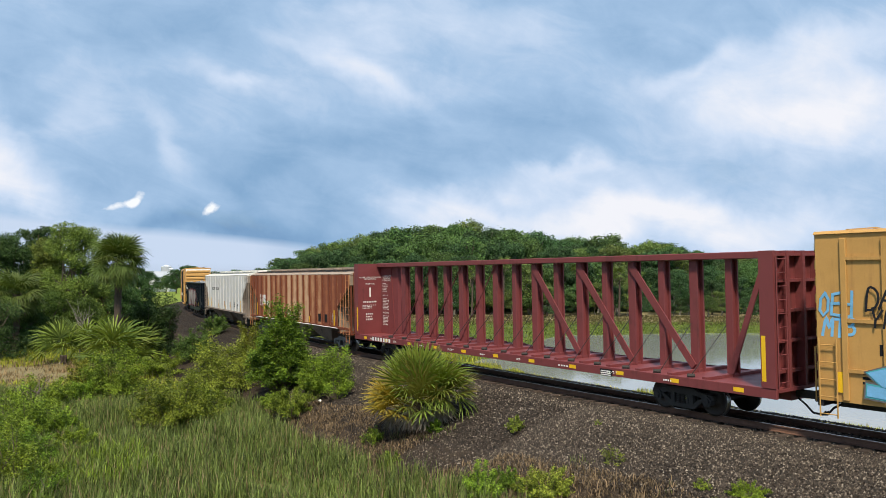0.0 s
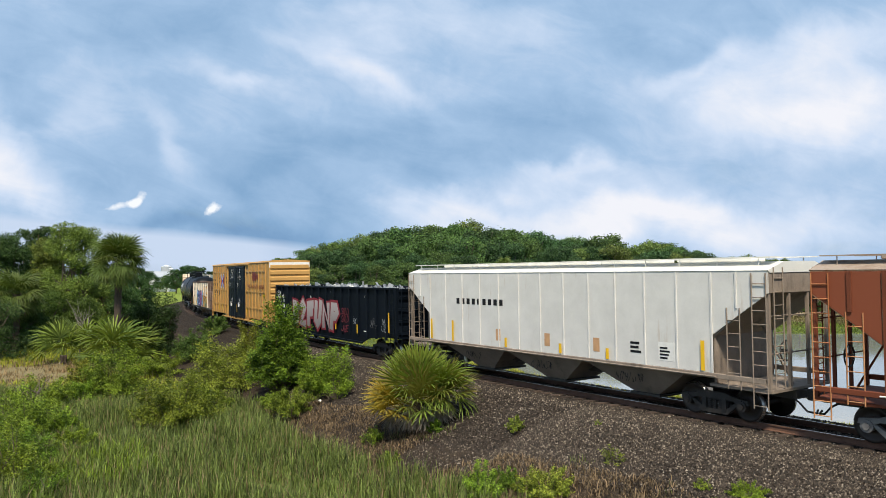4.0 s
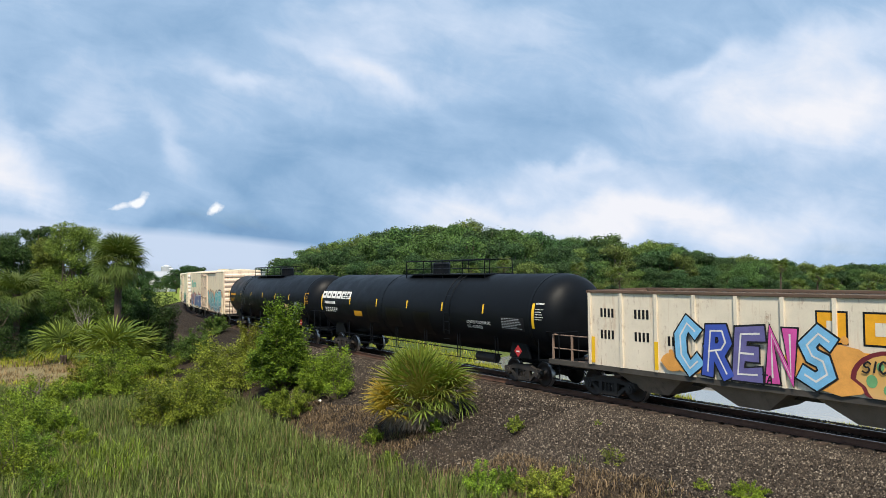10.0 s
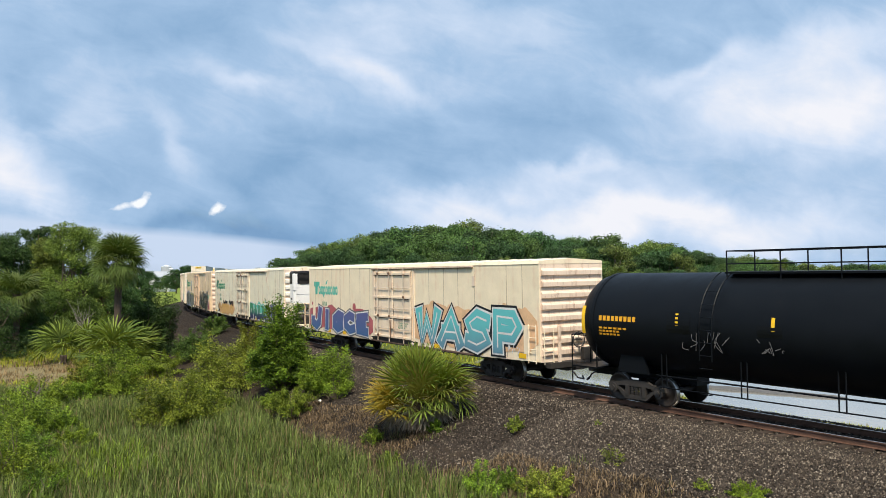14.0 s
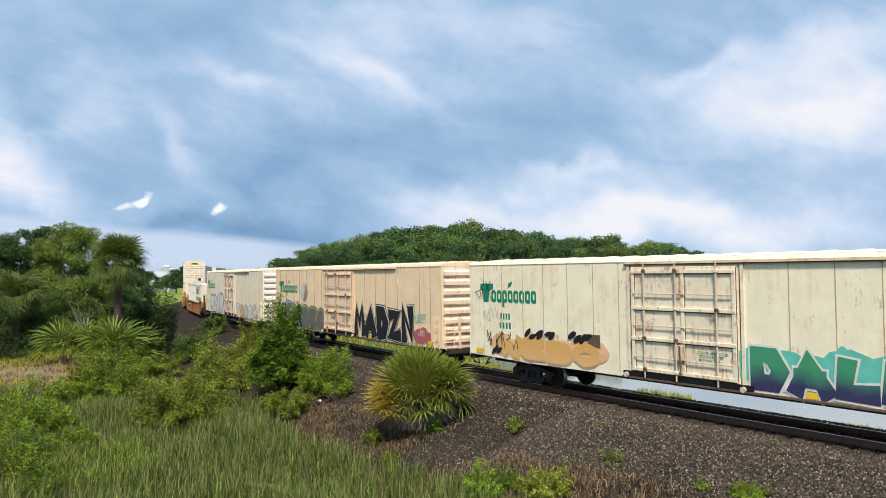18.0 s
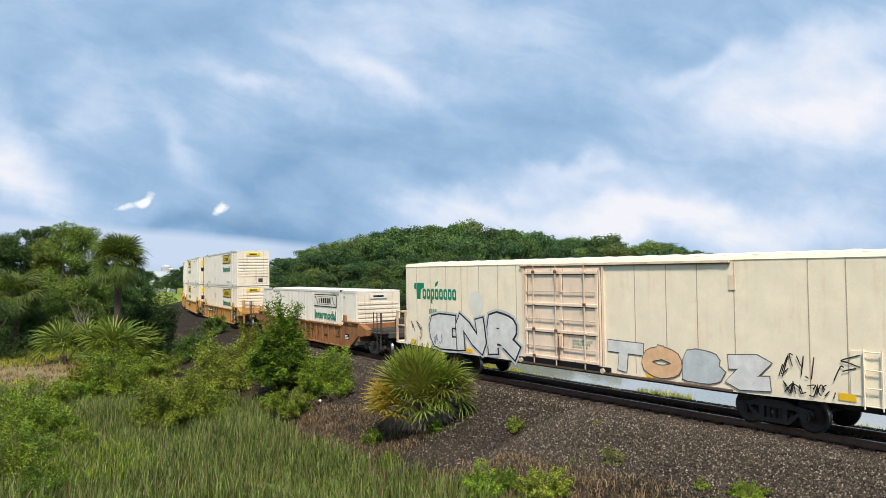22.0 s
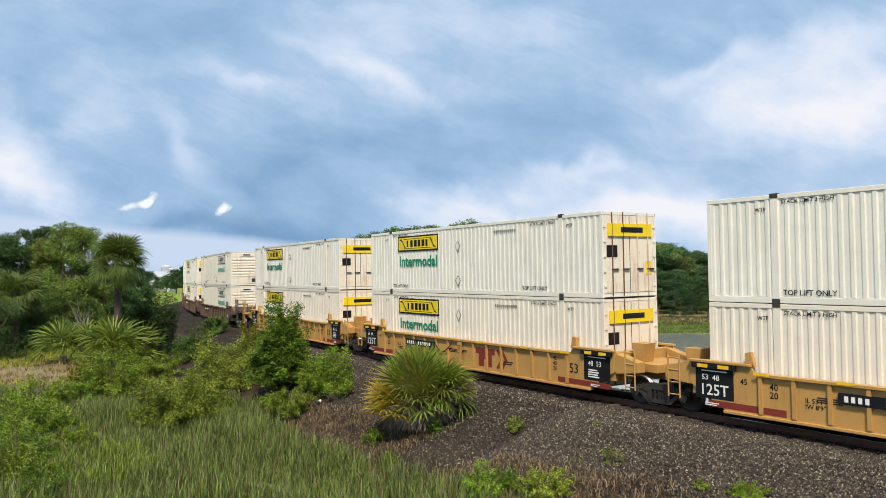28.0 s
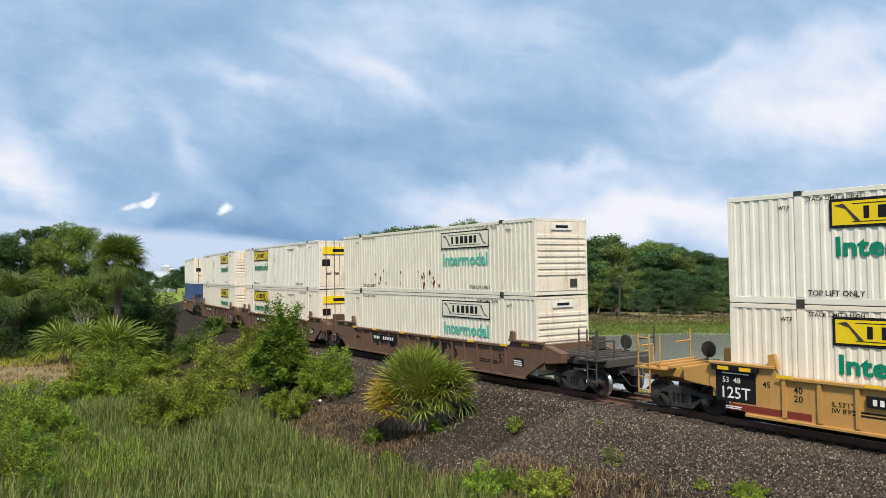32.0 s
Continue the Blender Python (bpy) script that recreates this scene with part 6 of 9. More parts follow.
# ---- the cars, from the train's head backwards ----
def centerbeam(s0):
    L, car = 11.88, vehicle("centerbeam_flatcar", "empty maroon centerbeam flatcar with bulkheads and open truss", "flatcar", s0, 8.6)
    box_part("deck", (-L, L, -1.36, 1.36, 1.02, 1.10), MAROON, car)
    box_part("centre_sill", (-L + 0.3, L - 0.3, -0.32, 0.32, 0.68, 1.015), MAROON, car)
    mirror_part(car, "side_sill", MAROON, lambda bm, s: box_bm(bm, -L, L, s * 1.365, s * 1.46, 0.86, 1.13, 0.01))
    for sx in (-1, 1):
        bh = part("bulkhead", box_bm(bmesh.new(), sx * 11.50, sx * 11.62, -1.42, 1.42, 1.104, 4.74), MAROON, car)
        for yy in (-1.36, -0.75, 0.0, 0.75, 1.36):
            part("bulkhead_rib", box_bm(bmesh.new(), sx * 11.622, sx * 11.86, yy - 0.06, yy + 0.06, 1.104, 4.74), MAROON, bh)
        for zz in (1.5, 2.3, 3.1, 3.9, 4.6):
            part("bulkhead_rib", box_bm(bmesh.new(), sx * 11.622, sx * 11.80, -1.30, 1.30, zz, zz + 0.08), MAROON, bh)
        mirror_part(car, "corner_post", MAROON, lambda bm, s: box_bm(bm, sx * 11.46, sx * 11.88, s * 1.425, s * 1.475, 1.135, 4.74))
    box_part("bulkhead_wing", (-11.495, -9.75, -0.10, 0.10, 1.104, 4.545), MAROON, car)
    box_part("top_chord", (-11.5, 11.49, -0.34, 0.34, 4.55, 4.75), MAROON, car, 0.02)
    posts = [-9.10 + 1.2467 * k for k in range(16)]
    for i, x in enumerate(posts):
        bm = bmesh.new()
        wide = 0.14 if i % 2 == 0 else 0.105
        for yy in (-0.17, 0.11):
            prism_x(bm, [(yy, 1.104), (yy + 0.06, 1.104), (yy + 0.06, 4.545), (yy, 4.545)], x - wide, x + wide)
        box_bm(bm, x - 0.03, x + 0.03, -0.108, 0.108, 1.104, 4.545)
        part("truss_post", bm, MAROON, car)
        bm = bmesh.new()
        box_bm(bm, x - 0.09, x + 0.09, -1.36, 1.36, 1.104, 1.19)
        part("deck_riser", bm, MAROON, car)
    for k in range(2, 14, 2):
        a, b = posts[k], posts[min(15, k + 2)] if k >= 8 else posts[max(0, k - 2)]
        bm = bmesh.new()
        d = 1 if b > a else -1
        prism_bm(bm, [(a - 0.07, 4.3), (a + 0.10, 4.5), (b + 0.07, 1.35), (b - 0.10, 1.2)], -0.22, -0.175)
        part("truss_diagonal", bm, MAROON, car)
    for sx in (1,):
        bm = bmesh.new()
        prism_bm(bm, [(sx * 10.9, 4.5), (sx * 10.75, 4.5), (sx * 9.55, 1.2), (sx * 9.75, 1.2)], -0.22, -0.175)
        part("truss_diagonal", bm, MAROON, car)
    for i in range(1, 16):
        x = posts[i] - 0.5
        bm = bmesh.new()
        rod_bm(bm, (x + 0.45, -0.24, 2.6), (x + 0.05 * (i % 3), -1.30, 1.2), 0.013, 4)
        part("tie_down_cable", bm, RUBBER, car)
        bm = bmesh.new()
        rod_bm(bm, (x - 0.06, -1.42, 1.19), (x + 0.12, -1.30, 1.19), 0.055, 8)
        part("cable_winch", bm, STEEL_DARK, car)
    rng = random.Random(4)
    for k in range(11):
        x = -10.9 + k * 2.15
        panel(car, "reflector", x, x + 0.32, 0.93, 1.05, YEL, -1.461)
    for sx in (-11.55, 11.55):
        panel(car, "reflector", sx - 0.06, sx + 0.06, 1.3, 2.5, YEL, -1.476)
    for k in range(9):
        x = -10.2 + k * 2.3
        bars(car, x, 0.95, rng.uniform(0.3, 0.6), 0.09, 1 + k % 2, WHT, -1.461, rng, breaks=4)
    panel(car, "data_plate", 5.6, 6.15, 0.84, 1.06, BLK, -1.462)
    bars(car, 5.64, 0.86, 0.46, 0.18, 3, WHT, -1.466, rng)
    bars(car, -10.0, 0.90, 1.9, 0.2, 1, WHT, -1.463, None, 0.1, 7)
    # instructions on the bulkhead and on the wing
    lettering(car, "LOADING AND\nUNLOADING\nINSTRUCTIONS", -11.3, 4.05, 0.125, WHT, -0.101, bold=0.004)
    bars(car, -11.3, 3.28, 0.62, 0.48, 6, WHT, -0.101, rng, 0.55, 5)
    lettering(car, "SAFETY FIRST", -11.3, 3.05, 0.10, WHT, -0.101, bold=0.004)
    bars(car, -11.3, 2.35, 0.70, 0.62, 8, WHT, -0.101, rng, 0.55, 5)
    lettering(car, "WARNING", -11.3, 2.14, 0.13, WHT, -0.101, bold=0.004)
    bars(car, -11.3, 1.55, 0.70, 0.52, 7, WHT, -0.101, rng, 0.55, 5)
    part("wing_gusset", prism_bm(bmesh.new(), [(-10.42, 4.5), (-10.36, 4.5), (-10.02, 1.2), (-10.10, 1.2)], -0.14, -0.102), MAROON, car)
    lettering(car, "SECURE LOAD UNLOADING\nINSTRUCTIONS", -0.75, 4.0, 0.10, WHT, 0, "CENTER", end_x=-11.495, bold=0.004)
    lettering(car, "WARNING", -0.75, 3.66, 0.11, WHT, 0, "CENTER", end_x=-11.495, bold=0.004)
    bars(car, -0.80, 3.02, 0.09, 0.48, 1, WHT, 0, None, 0.0, end_x=-11.495)
    bars(car, -1.15, 2.72, 0.8, 0.10, 1, WHT, 0, None, 0.2, 8, end_x=-11.495)
    bars(car, -1.20, 2.42, 0.9, 0.22, 3, WHT, 0, rng, 0.5, 7, end_x=-11.495)
    bars(car, -1.0, 1.82, 0.5, 0.42, 3, WHT, 0, rng, 0.5, 4, end_x=-11.495)
    ladder(car, "ladder", (11.9, -1.15), 1.2, 4.6, 0.42, MAROON, "y")
    for x in (-8.6, 8.6):
        truck(car, x)
    for x in (-L, L):
        coupler(car, x, 0.5)


def covered_hopper(s0, half_len, paint_m, rib_m, end_m, label, ribs, rust, tone):
    L = half_len
    car = vehicle("covered_hopper", label, "hopper car", s0, L - 2.0)
    side_low, side_top = 1.36, 4.22
    cut = 1.75

    def side(bm, s):
        prism_bm(bm, [(-L, side_top), (-L, 3.62), (-L + cut, 2.42), (-L + cut, side_low), (L - cut, side_low), (L - cut, 2.42), (L, 3.62), (L, side_top)], s * 1.44, s * 1.48)
    mirror_part(car, "side_wall", paint_m, side)
    if rust:            # sheets between the ribs, each with its own wear
        wear = (SHEET_DEEP, SHEET_MIX, SHEET_TAN, SHEET_MIX, SHEET_MIX, SHEET_MIX, SHEET_TAN, SHEET_TAN, SHEET_TAN, SHEET_TAN, SHEET_MIX, SHEET_MIX, SHEET_DEEP, SHEET_DEEP)
        for i, m in enumerate(wear):
            x = -L + cut + (2 * L - 2 * cut) * i / 14
            w = (2 * L - 2 * cut) / 14
            sheet = part("side_sheet", box_bm(bmesh.new(), -w / 2 + 0.08, w / 2 - 0.08, -1.492, -1.4805, side_low + 0.01, side_top - 0.04), m, car)
            sheet.location.x = x + w / 2
        for sx in (-1, 1):
            part("side_sheet", prism_bm(bmesh.new(), [(sx * (L - 0.01), side_top - 0.04), (sx * (L - 0.01), 3.66), (sx * (L - cut + 0.08), 2.45), (sx * (L - cut + 0.08), side_top - 0.04)], -1.490, -1.4805), SHEET_DEEP, car)
    # roof: two slopes and a flat
    bm = bmesh.new()
    prism_x(bm, [(-1.50, side_top + 0.002), (-0.75, 4.46), (0.75, 4.46), (1.50, side_top + 0.002), (1.40, 4.16), (-1.40, 4.16)], -L - 0.02, L + 0.02)
    part("roof", bm, ROOF_TAN if rust else WHITE_ROOF, car)
    for sx in (-1, 1):
        bm = bmesh.new()
        prism_bm(bm, [(sx * L, 4.15), (sx * L, 3.62), (sx * (L - 3.1), 1.38), (sx * (L - 3.2), 1.5), (sx * (L - 0.12), 3.75)], -1.436, 1.436)
        part("slope_sheet", bm, SLOPE_TAN if rust else end_m, car)
        box_part("end_wall", (sx * (L - 1.76), sx * (L - 1.70), -1.40, 1.40, 1.06, 2.40), SLOPE_TAN if rust else end_m, car)
        box_part("end_platform", (sx * (L - 1.9), sx * (L + 0.02), -1.42, 1.42, 0.98, 1.055), end_m, car)
        for yy in (-1.38, -0.45, 0.45, 1.38):
            bm = bmesh.new()
            box_bm(bm, sx * (L - 0.10), sx * (L - 0.02), yy - 0.04, yy + 0.04, 1.06, 3.70)
            part("end_post", bm, end_m, car)
        bm = bmesh.new()
        rod_bm(bm, (sx * (L - 0.06), -1.38, 2.0), (sx * (L - 0.06), 1.38, 2.0), 0.02, 5)
        rod_bm(bm, (sx * (L - 0.06), -1.38, 3.0), (sx * (L - 0.06), 1.38, 3.0), 0.02, 5)
        rod_bm(bm, (sx * (L - 0.3), 0.1, 1.06), (sx * (L - 1.2), 0.1, 2.6), 0.03, 5)
        part("end_rail", bm, end_m, car)
        ladder(car, "ladder", (sx * (L - 0.25), -1.52), 0.55, 4.15, 0.42, RUST_MIX if rust else end_m, "x")
        ladder(car, "ladder", (sx * (L - 1.05), -1.50), 0.98, 3.2, 0.40, RUST_MIX if rust else end_m, "x")
        ladder(car, "ladder", (sx * (L + 0.03), -1.05), 1.05, 4.3, 0.42, end_m, "y")
        hand_wheel(sx * (L - 0.32), -0.2, 2.0, 0.28, STEEL_DARK, car)
    xs = [-L + cut + (2 * L - 2 * cut) * i / (ribs - 1) for i in range(ribs)]
    for i, x in enumerate([-L + 0.95] + xs + [L - 0.95]):
        low = side_low if -L + cut - 0.1 <= x <= L - cut + 0.1 else 3.2
        bm = bmesh.new()
        box_bm(bm, x - (0.05 if rust else 0.03), x + (0.05 if rust else 0.03), -1.535 if rust else -1.515, -1.482, low, side_top - 0.03, 0.006)
        part("side_rib", bm, rib_m, car)
    mirror_part(car, "side_sill", end_m, lambda bm, s: box_bm(bm, -L + 0.1, L - 0.1, s * 1.40, s * 1.53, 1.22, 1.355, 0.01))
    mirror_part(car, "sill_pipe", WHITE_ROOF if rust else end_m, lambda bm, s: rod_bm(bm, (-L + 1.6, s * 1.56, 1.27), (L - 1.6, s * 1.56, 1.27), 0.025, 5))
    # three pockets below
    for k in (-1, 0, 1):
        x = k * (L - 2.2) * 0.62
        bm = bmesh.new()
        a = [(-1.42, 1.215), (1.42, 1.215)]
        top = [bm.verts.new((x + dx, yy, 1.215)) for dx, yy in ((-2.0, -1.40), (2.0, -1.40), (2.0, 1.40), (-2.0, 1.40))]
        low = [bm.verts.new((x + dx, yy, 0.36)) for dx, yy in ((-0.5, -0.75), (0.5, -0.75), (0.5, 0.75), (-0.5, 0.75))]
        for i in range(4):
            bm.faces.new((top[i], top[(i + 1) % 4], low[(i + 1) % 4], low[i]))
        bm.faces.new(low)
        bm.faces.new(top[::-1])
        chute = part("hopper_chute", bm, CHUTE_GREY, car)
        part("outlet_gate", box_bm(bmesh.new(), x - 0.6, x + 0.6, -0.85, 0.85, 0.28, 0.355), UNDER_GREY, chute)
        scrawl(car, x - 0.8, x + 0.3, 0.75, 1.05, "black", -1.25, 60 + k, 0.03)
    box_part("centre_sill", (-L, L, -0.3, 0.3, 0.72, 0.975), UNDER_GREY, car)
    # running boards and hatch rails on the roof
    bm = bmesh.new()
    for yy in (-0.95, 0.95):
        box_bm(bm, -L + 0.1, L - 0.1, yy - 0.22, yy + 0.22, 4.56, 4.59)
    for i in range(14):
        x = -L + 0.5 + (2 * L - 1.0) * i / 13
        for yy in (-1.1, 1.1):
            rod_bm(bm, (x, yy, 4.36), (x, yy, 4.57), 0.015, 4)
    part("running_board", bm, ROOF_TAN if rust else WHITE_ROOF, car)
    for i in range(5):
        x = -L + 2.5 + (2 * L - 5) * i / 4
        bm = bmesh.new()
        box_bm(bm, x - 1.3, x + 1.3, -0.35, 0.35, 4.462, 4.60, 0.03)
        part("roof_hatch", bm, ROOF_TAN if rust else WHITE_ROOF, car)
    yy = -1.494 if rust else -1.482
    rng = random.Random(7)
    for x in (-L + cut + 0.1, -L + cut + 1.7, -2.0, 1.0, 3.2, L - cut - 0.35):
        panel(car, "reflector", x, x + 0.13, 1.40, 2.25 if abs(x) > 5 else 1.75, YEL, yy - 0.055)
    if rust:
        panel(car, "patch", -6.75, -6.28, 2.1, 2.85, WHT, yy, label="white painted patch")
        bars(car, -6.70, 2.5, 0.36, 0.25, 1, BLK, yy - 0.005, None, 0.2, 3)
        bars(car, -6.70, 2.15, 0.36, 0.25, 1, BLK, yy - 0.005, None, 0.2, 3)
        panel(car, "patch", -6.05, -5.55, 2.2, 2.85, WHT, yy, label="white painted patch")
        panel(car, "patch", -5.3, -4.85, 2.05, 2.42, WHT, yy, label="white painted patch")
        panel(car, "patch", 4.6, 5.0, 1.5, 1.95, BLK, yy, label="black square patch")
        panel(car, "patch", 5.6, 6.0, 1.5, 1.95, BLK, yy, label="black square patch")
        for i in range(5):
            scrawl(car, -1.0 + i * 1.9, -0.25 + i * 1.9, 1.55, 2.05, ("silver", "sky", "tan", "black", "silver")[i], yy, 20 + i, 0.035, 5)
    else:
        bars(car, -5.2, 2.95, 3.2, 0.26, 1, BLK, yy, None, 0.1, 9)
        bars(car, 4.2, 1.7, 0.5, 0.4, 3, BLK, yy, rng)
        panel(car, "data_plate", 5.3, 5.9, 1.55, 2.1, WHT, yy)
        bars(car, 5.36, 1.6, 0.45, 0.4, 4, BLK, yy - 0.004, rng)
        for x in (-2.6, 0.2, 2.6):
            panel(car, "rust_stain", x, x + 0.28, 1.6, 2.05, SPRAY["tan"], yy)
    for x in (-L + 2.0, L - 2.0):
        truck(car, x, tone)
    for x in (-L, L):
        coupler(car, x, 0.45)


def gondola(s0):
    L = 8.6
    car = vehicle("gondola", "black steel scrap gondola with large red and silver graffiti", "gondola car", s0, 6.3)
    top = 3.54
    mirror_part(car, "side_wall", BLACK_PAINT, lambda bm, s: prism_bm(bm, [(-L, top - 0.1), (-L, 1.25), (-L + 3.2, 0.95), (-L + 4.0, 0.66), (L - 4.0, 0.66), (L - 3.2, 0.95), (L, 1.25), (L, top - 0.1)], s * 1.40, s * 1.44))
    mirror_part(car, "top_chord", BLACK_PAINT, lambda bm, s: box_bm(bm, -L, L, s * 1.36, s * 1.54, top - 0.098, top, 0.012))
    for s in (-1, 1):
        for i in range(17):
            x = -L + 0.12 + (2 * L - 0.24) * i / 16
            part("side_post", box_bm(bmesh.new(), x - 0.075, x + 0.075, s * 1.442, s * 1.53, 1.0, top - 0.1), BLACK_PAINT, car)
    mirror_part(car, "bottom_sill", BLACK_PAINT, lambda bm, s: box_bm(bm, -L + 3.9, L - 3.9, s * 1.442, s * 1.50, 0.64, 0.74))
    box_part("floor", (-L, L, -1.39, 1.39, 1.12, 1.20), BLACK_PAINT, car)
    for sx in (-1, 1):
        box_part("end_wall", (sx * (L - 0.06), sx * L, -1.40, 1.40, 1.2, top - 0.05), BLACK_PAINT, car)
        for zz in (1.35, 1.9, 2.45, 3.0, 3.36):
            box_part("end_rib", (sx * (L + 0.002), sx * (L + 0.09), -1.42, 1.42, zz, zz + 0.12), BLACK_PAINT, car)
        ladder(car, "ladder", (sx * (L - 0.32), -1.60), 0.6, 3.5, 0.42, BLACK_PAINT, "x")
        ladder(car, "ladder", (sx * (L + 0.13), -1.1), 0.9, 3.5, 0.42, BLACK_PAINT, "y")
    y = -1.442
    bars(car, -L + 0.75, 2.45, 0.75, 0.22, 1, WHT, y, None, 0.05, 4, "marking")
    bars(car, -L + 0.72, 2.12, 0.85, 0.22, 1, WHT, y, None, 0.05, 5, "marking")
    bars(car, -L + 0.75, 1.55, 0.75, 0.28, 3, WHT, y, random.Random(2), 0.4)
    graffiti(car, "B2FUNP", -5.35, 1.85, 1.08, 2.70, ["chrome"], "crimson", -1.534, 3, 0.38, None, None, None, False, 0.62)
    tag(car, "SPREN", -8.45, 2.72, 0.42, "white", -1.532, 5, 0.035, 0.36)
    tag(car, "T", -7.9, 2.42, 0.34, "white", -1.532, 5, 0.035, 0.36)
    tag(car, "SOLO", 2.2, 2.05, 0.34, "maroon", -1.532, 6, 0.045)
    tag(car, "SOLO", 2.2, 1.66, 0.34, "maroon", -1.532, 7, 0.045)
    tag(car, "JAZE", 2.2, 1.16, 0.32, "maroon", -1.532, 8, 0.045)
    scrawl(car, 3.75, 4.2, 1.6, 2.0, "silver", -1.532, 9, 0.02)
    scrawl(car, 5.7, 6.6, 1.5, 2.0, "grey", -1.532, 10, 0.03)
    scrawl(car, 7.0, 7.5, 1.4, 2.1, "silver", -1.532, 12, 0.02, 20)
    for x, a, b in ((-8.05, 1.35, 2.1), (1.35, 1.2, 1.65), (4.15, 1.15, 1.6), (7.75, 1.4, 2.35)):
        panel(car, "reflector", x, x + 0.13, a, b, YEL, -1.534)
    panel(car, "data_plate", -2.6, -2.1, 2.72, 2.95, WHT, y)
    bars(car, -2.58, 2.74, 0.44, 0.18, 3, BLK, y - 0.004, random.Random(1))
    bars(car, 5.0, 1.28, 0.3, 0.1, 1, WHT, -1.534)
    for x in (-6.3, 6.3):
        truck(car, x)
    for x in (-L - 0.09, L + 0.09):
        coupler(car, x, 0.42)
    # the load
    rng = np.random.default_rng(8)
    n = 900
    V, F = [], []
    for i in range(n):
        c = Vector((rng.uniform(-8.3, 8.3), rng.uniform(-1.25, 1.25), rng.uniform(2.85, 3.40)))
        m = Matrix.Translation(c) @ Euler(rng.uniform(-1.5, 1.5, 3)).to_matrix().to_4x4()
        sx, sy, sz = rng.uniform(0.08, 0.34), rng.uniform(0.03, 0.16), 0.008
        if rng.random() < 0.02:
            m = Matrix.Translation((c.x, c.y, 3.50)) @ Euler((rng.uniform(-0.4, 0.4), rng.uniform(0.4, 1.9), rng.uniform(0, 3))).to_matrix().to_4x4()
        b = len(V)
        for dx, dy, dz in ((-1, -1, -1), (1, -1, -1), (1, 1, -1), (-1, 1, -1), (-1, -1, 1), (1, -1, 1), (1, 1, 1), (-1, 1, 1)):
            V.append(m @ Vector((dx * sx, dy * sy, dz * sz + 0.05 * sx * dx * dx)))
        F += [(b, b + 1, b + 2, b + 3), (b + 4, b + 5, b + 6, b + 7), (b, b + 1, b + 5, b + 4), (b + 1, b + 2, b + 6, b + 5), (b + 2, b + 3, b + 7, b + 6), (b + 3, b, b + 4, b + 7)]
    scrap_m = surface("scrap_metal", (0.36, 0.37, 0.38), 0.5, 0.5, 0.6, 2.0)
    load = new("scrap_load", mesh_from("scrap_load", V + [Vector((x, y, z)) for z in (1.2, 3.05) for x, y in ((-8.5, -1.36), (8.5, -1.36), (8.5, 1.36), (-8.5, 1.36))], F + [(len(V) + 4, len(V) + 5, len(V) + 6, len(V) + 7), (len(V), len(V) + 1, len(V) + 5, len(V) + 4)], [scrap_m]))
    tagged(load, "heap of pale shredded scrap metal in a gondola", "scrap", kind="stuff")
    TRAIN.append((load, s0, 6.3, Matrix.Identity(4)))


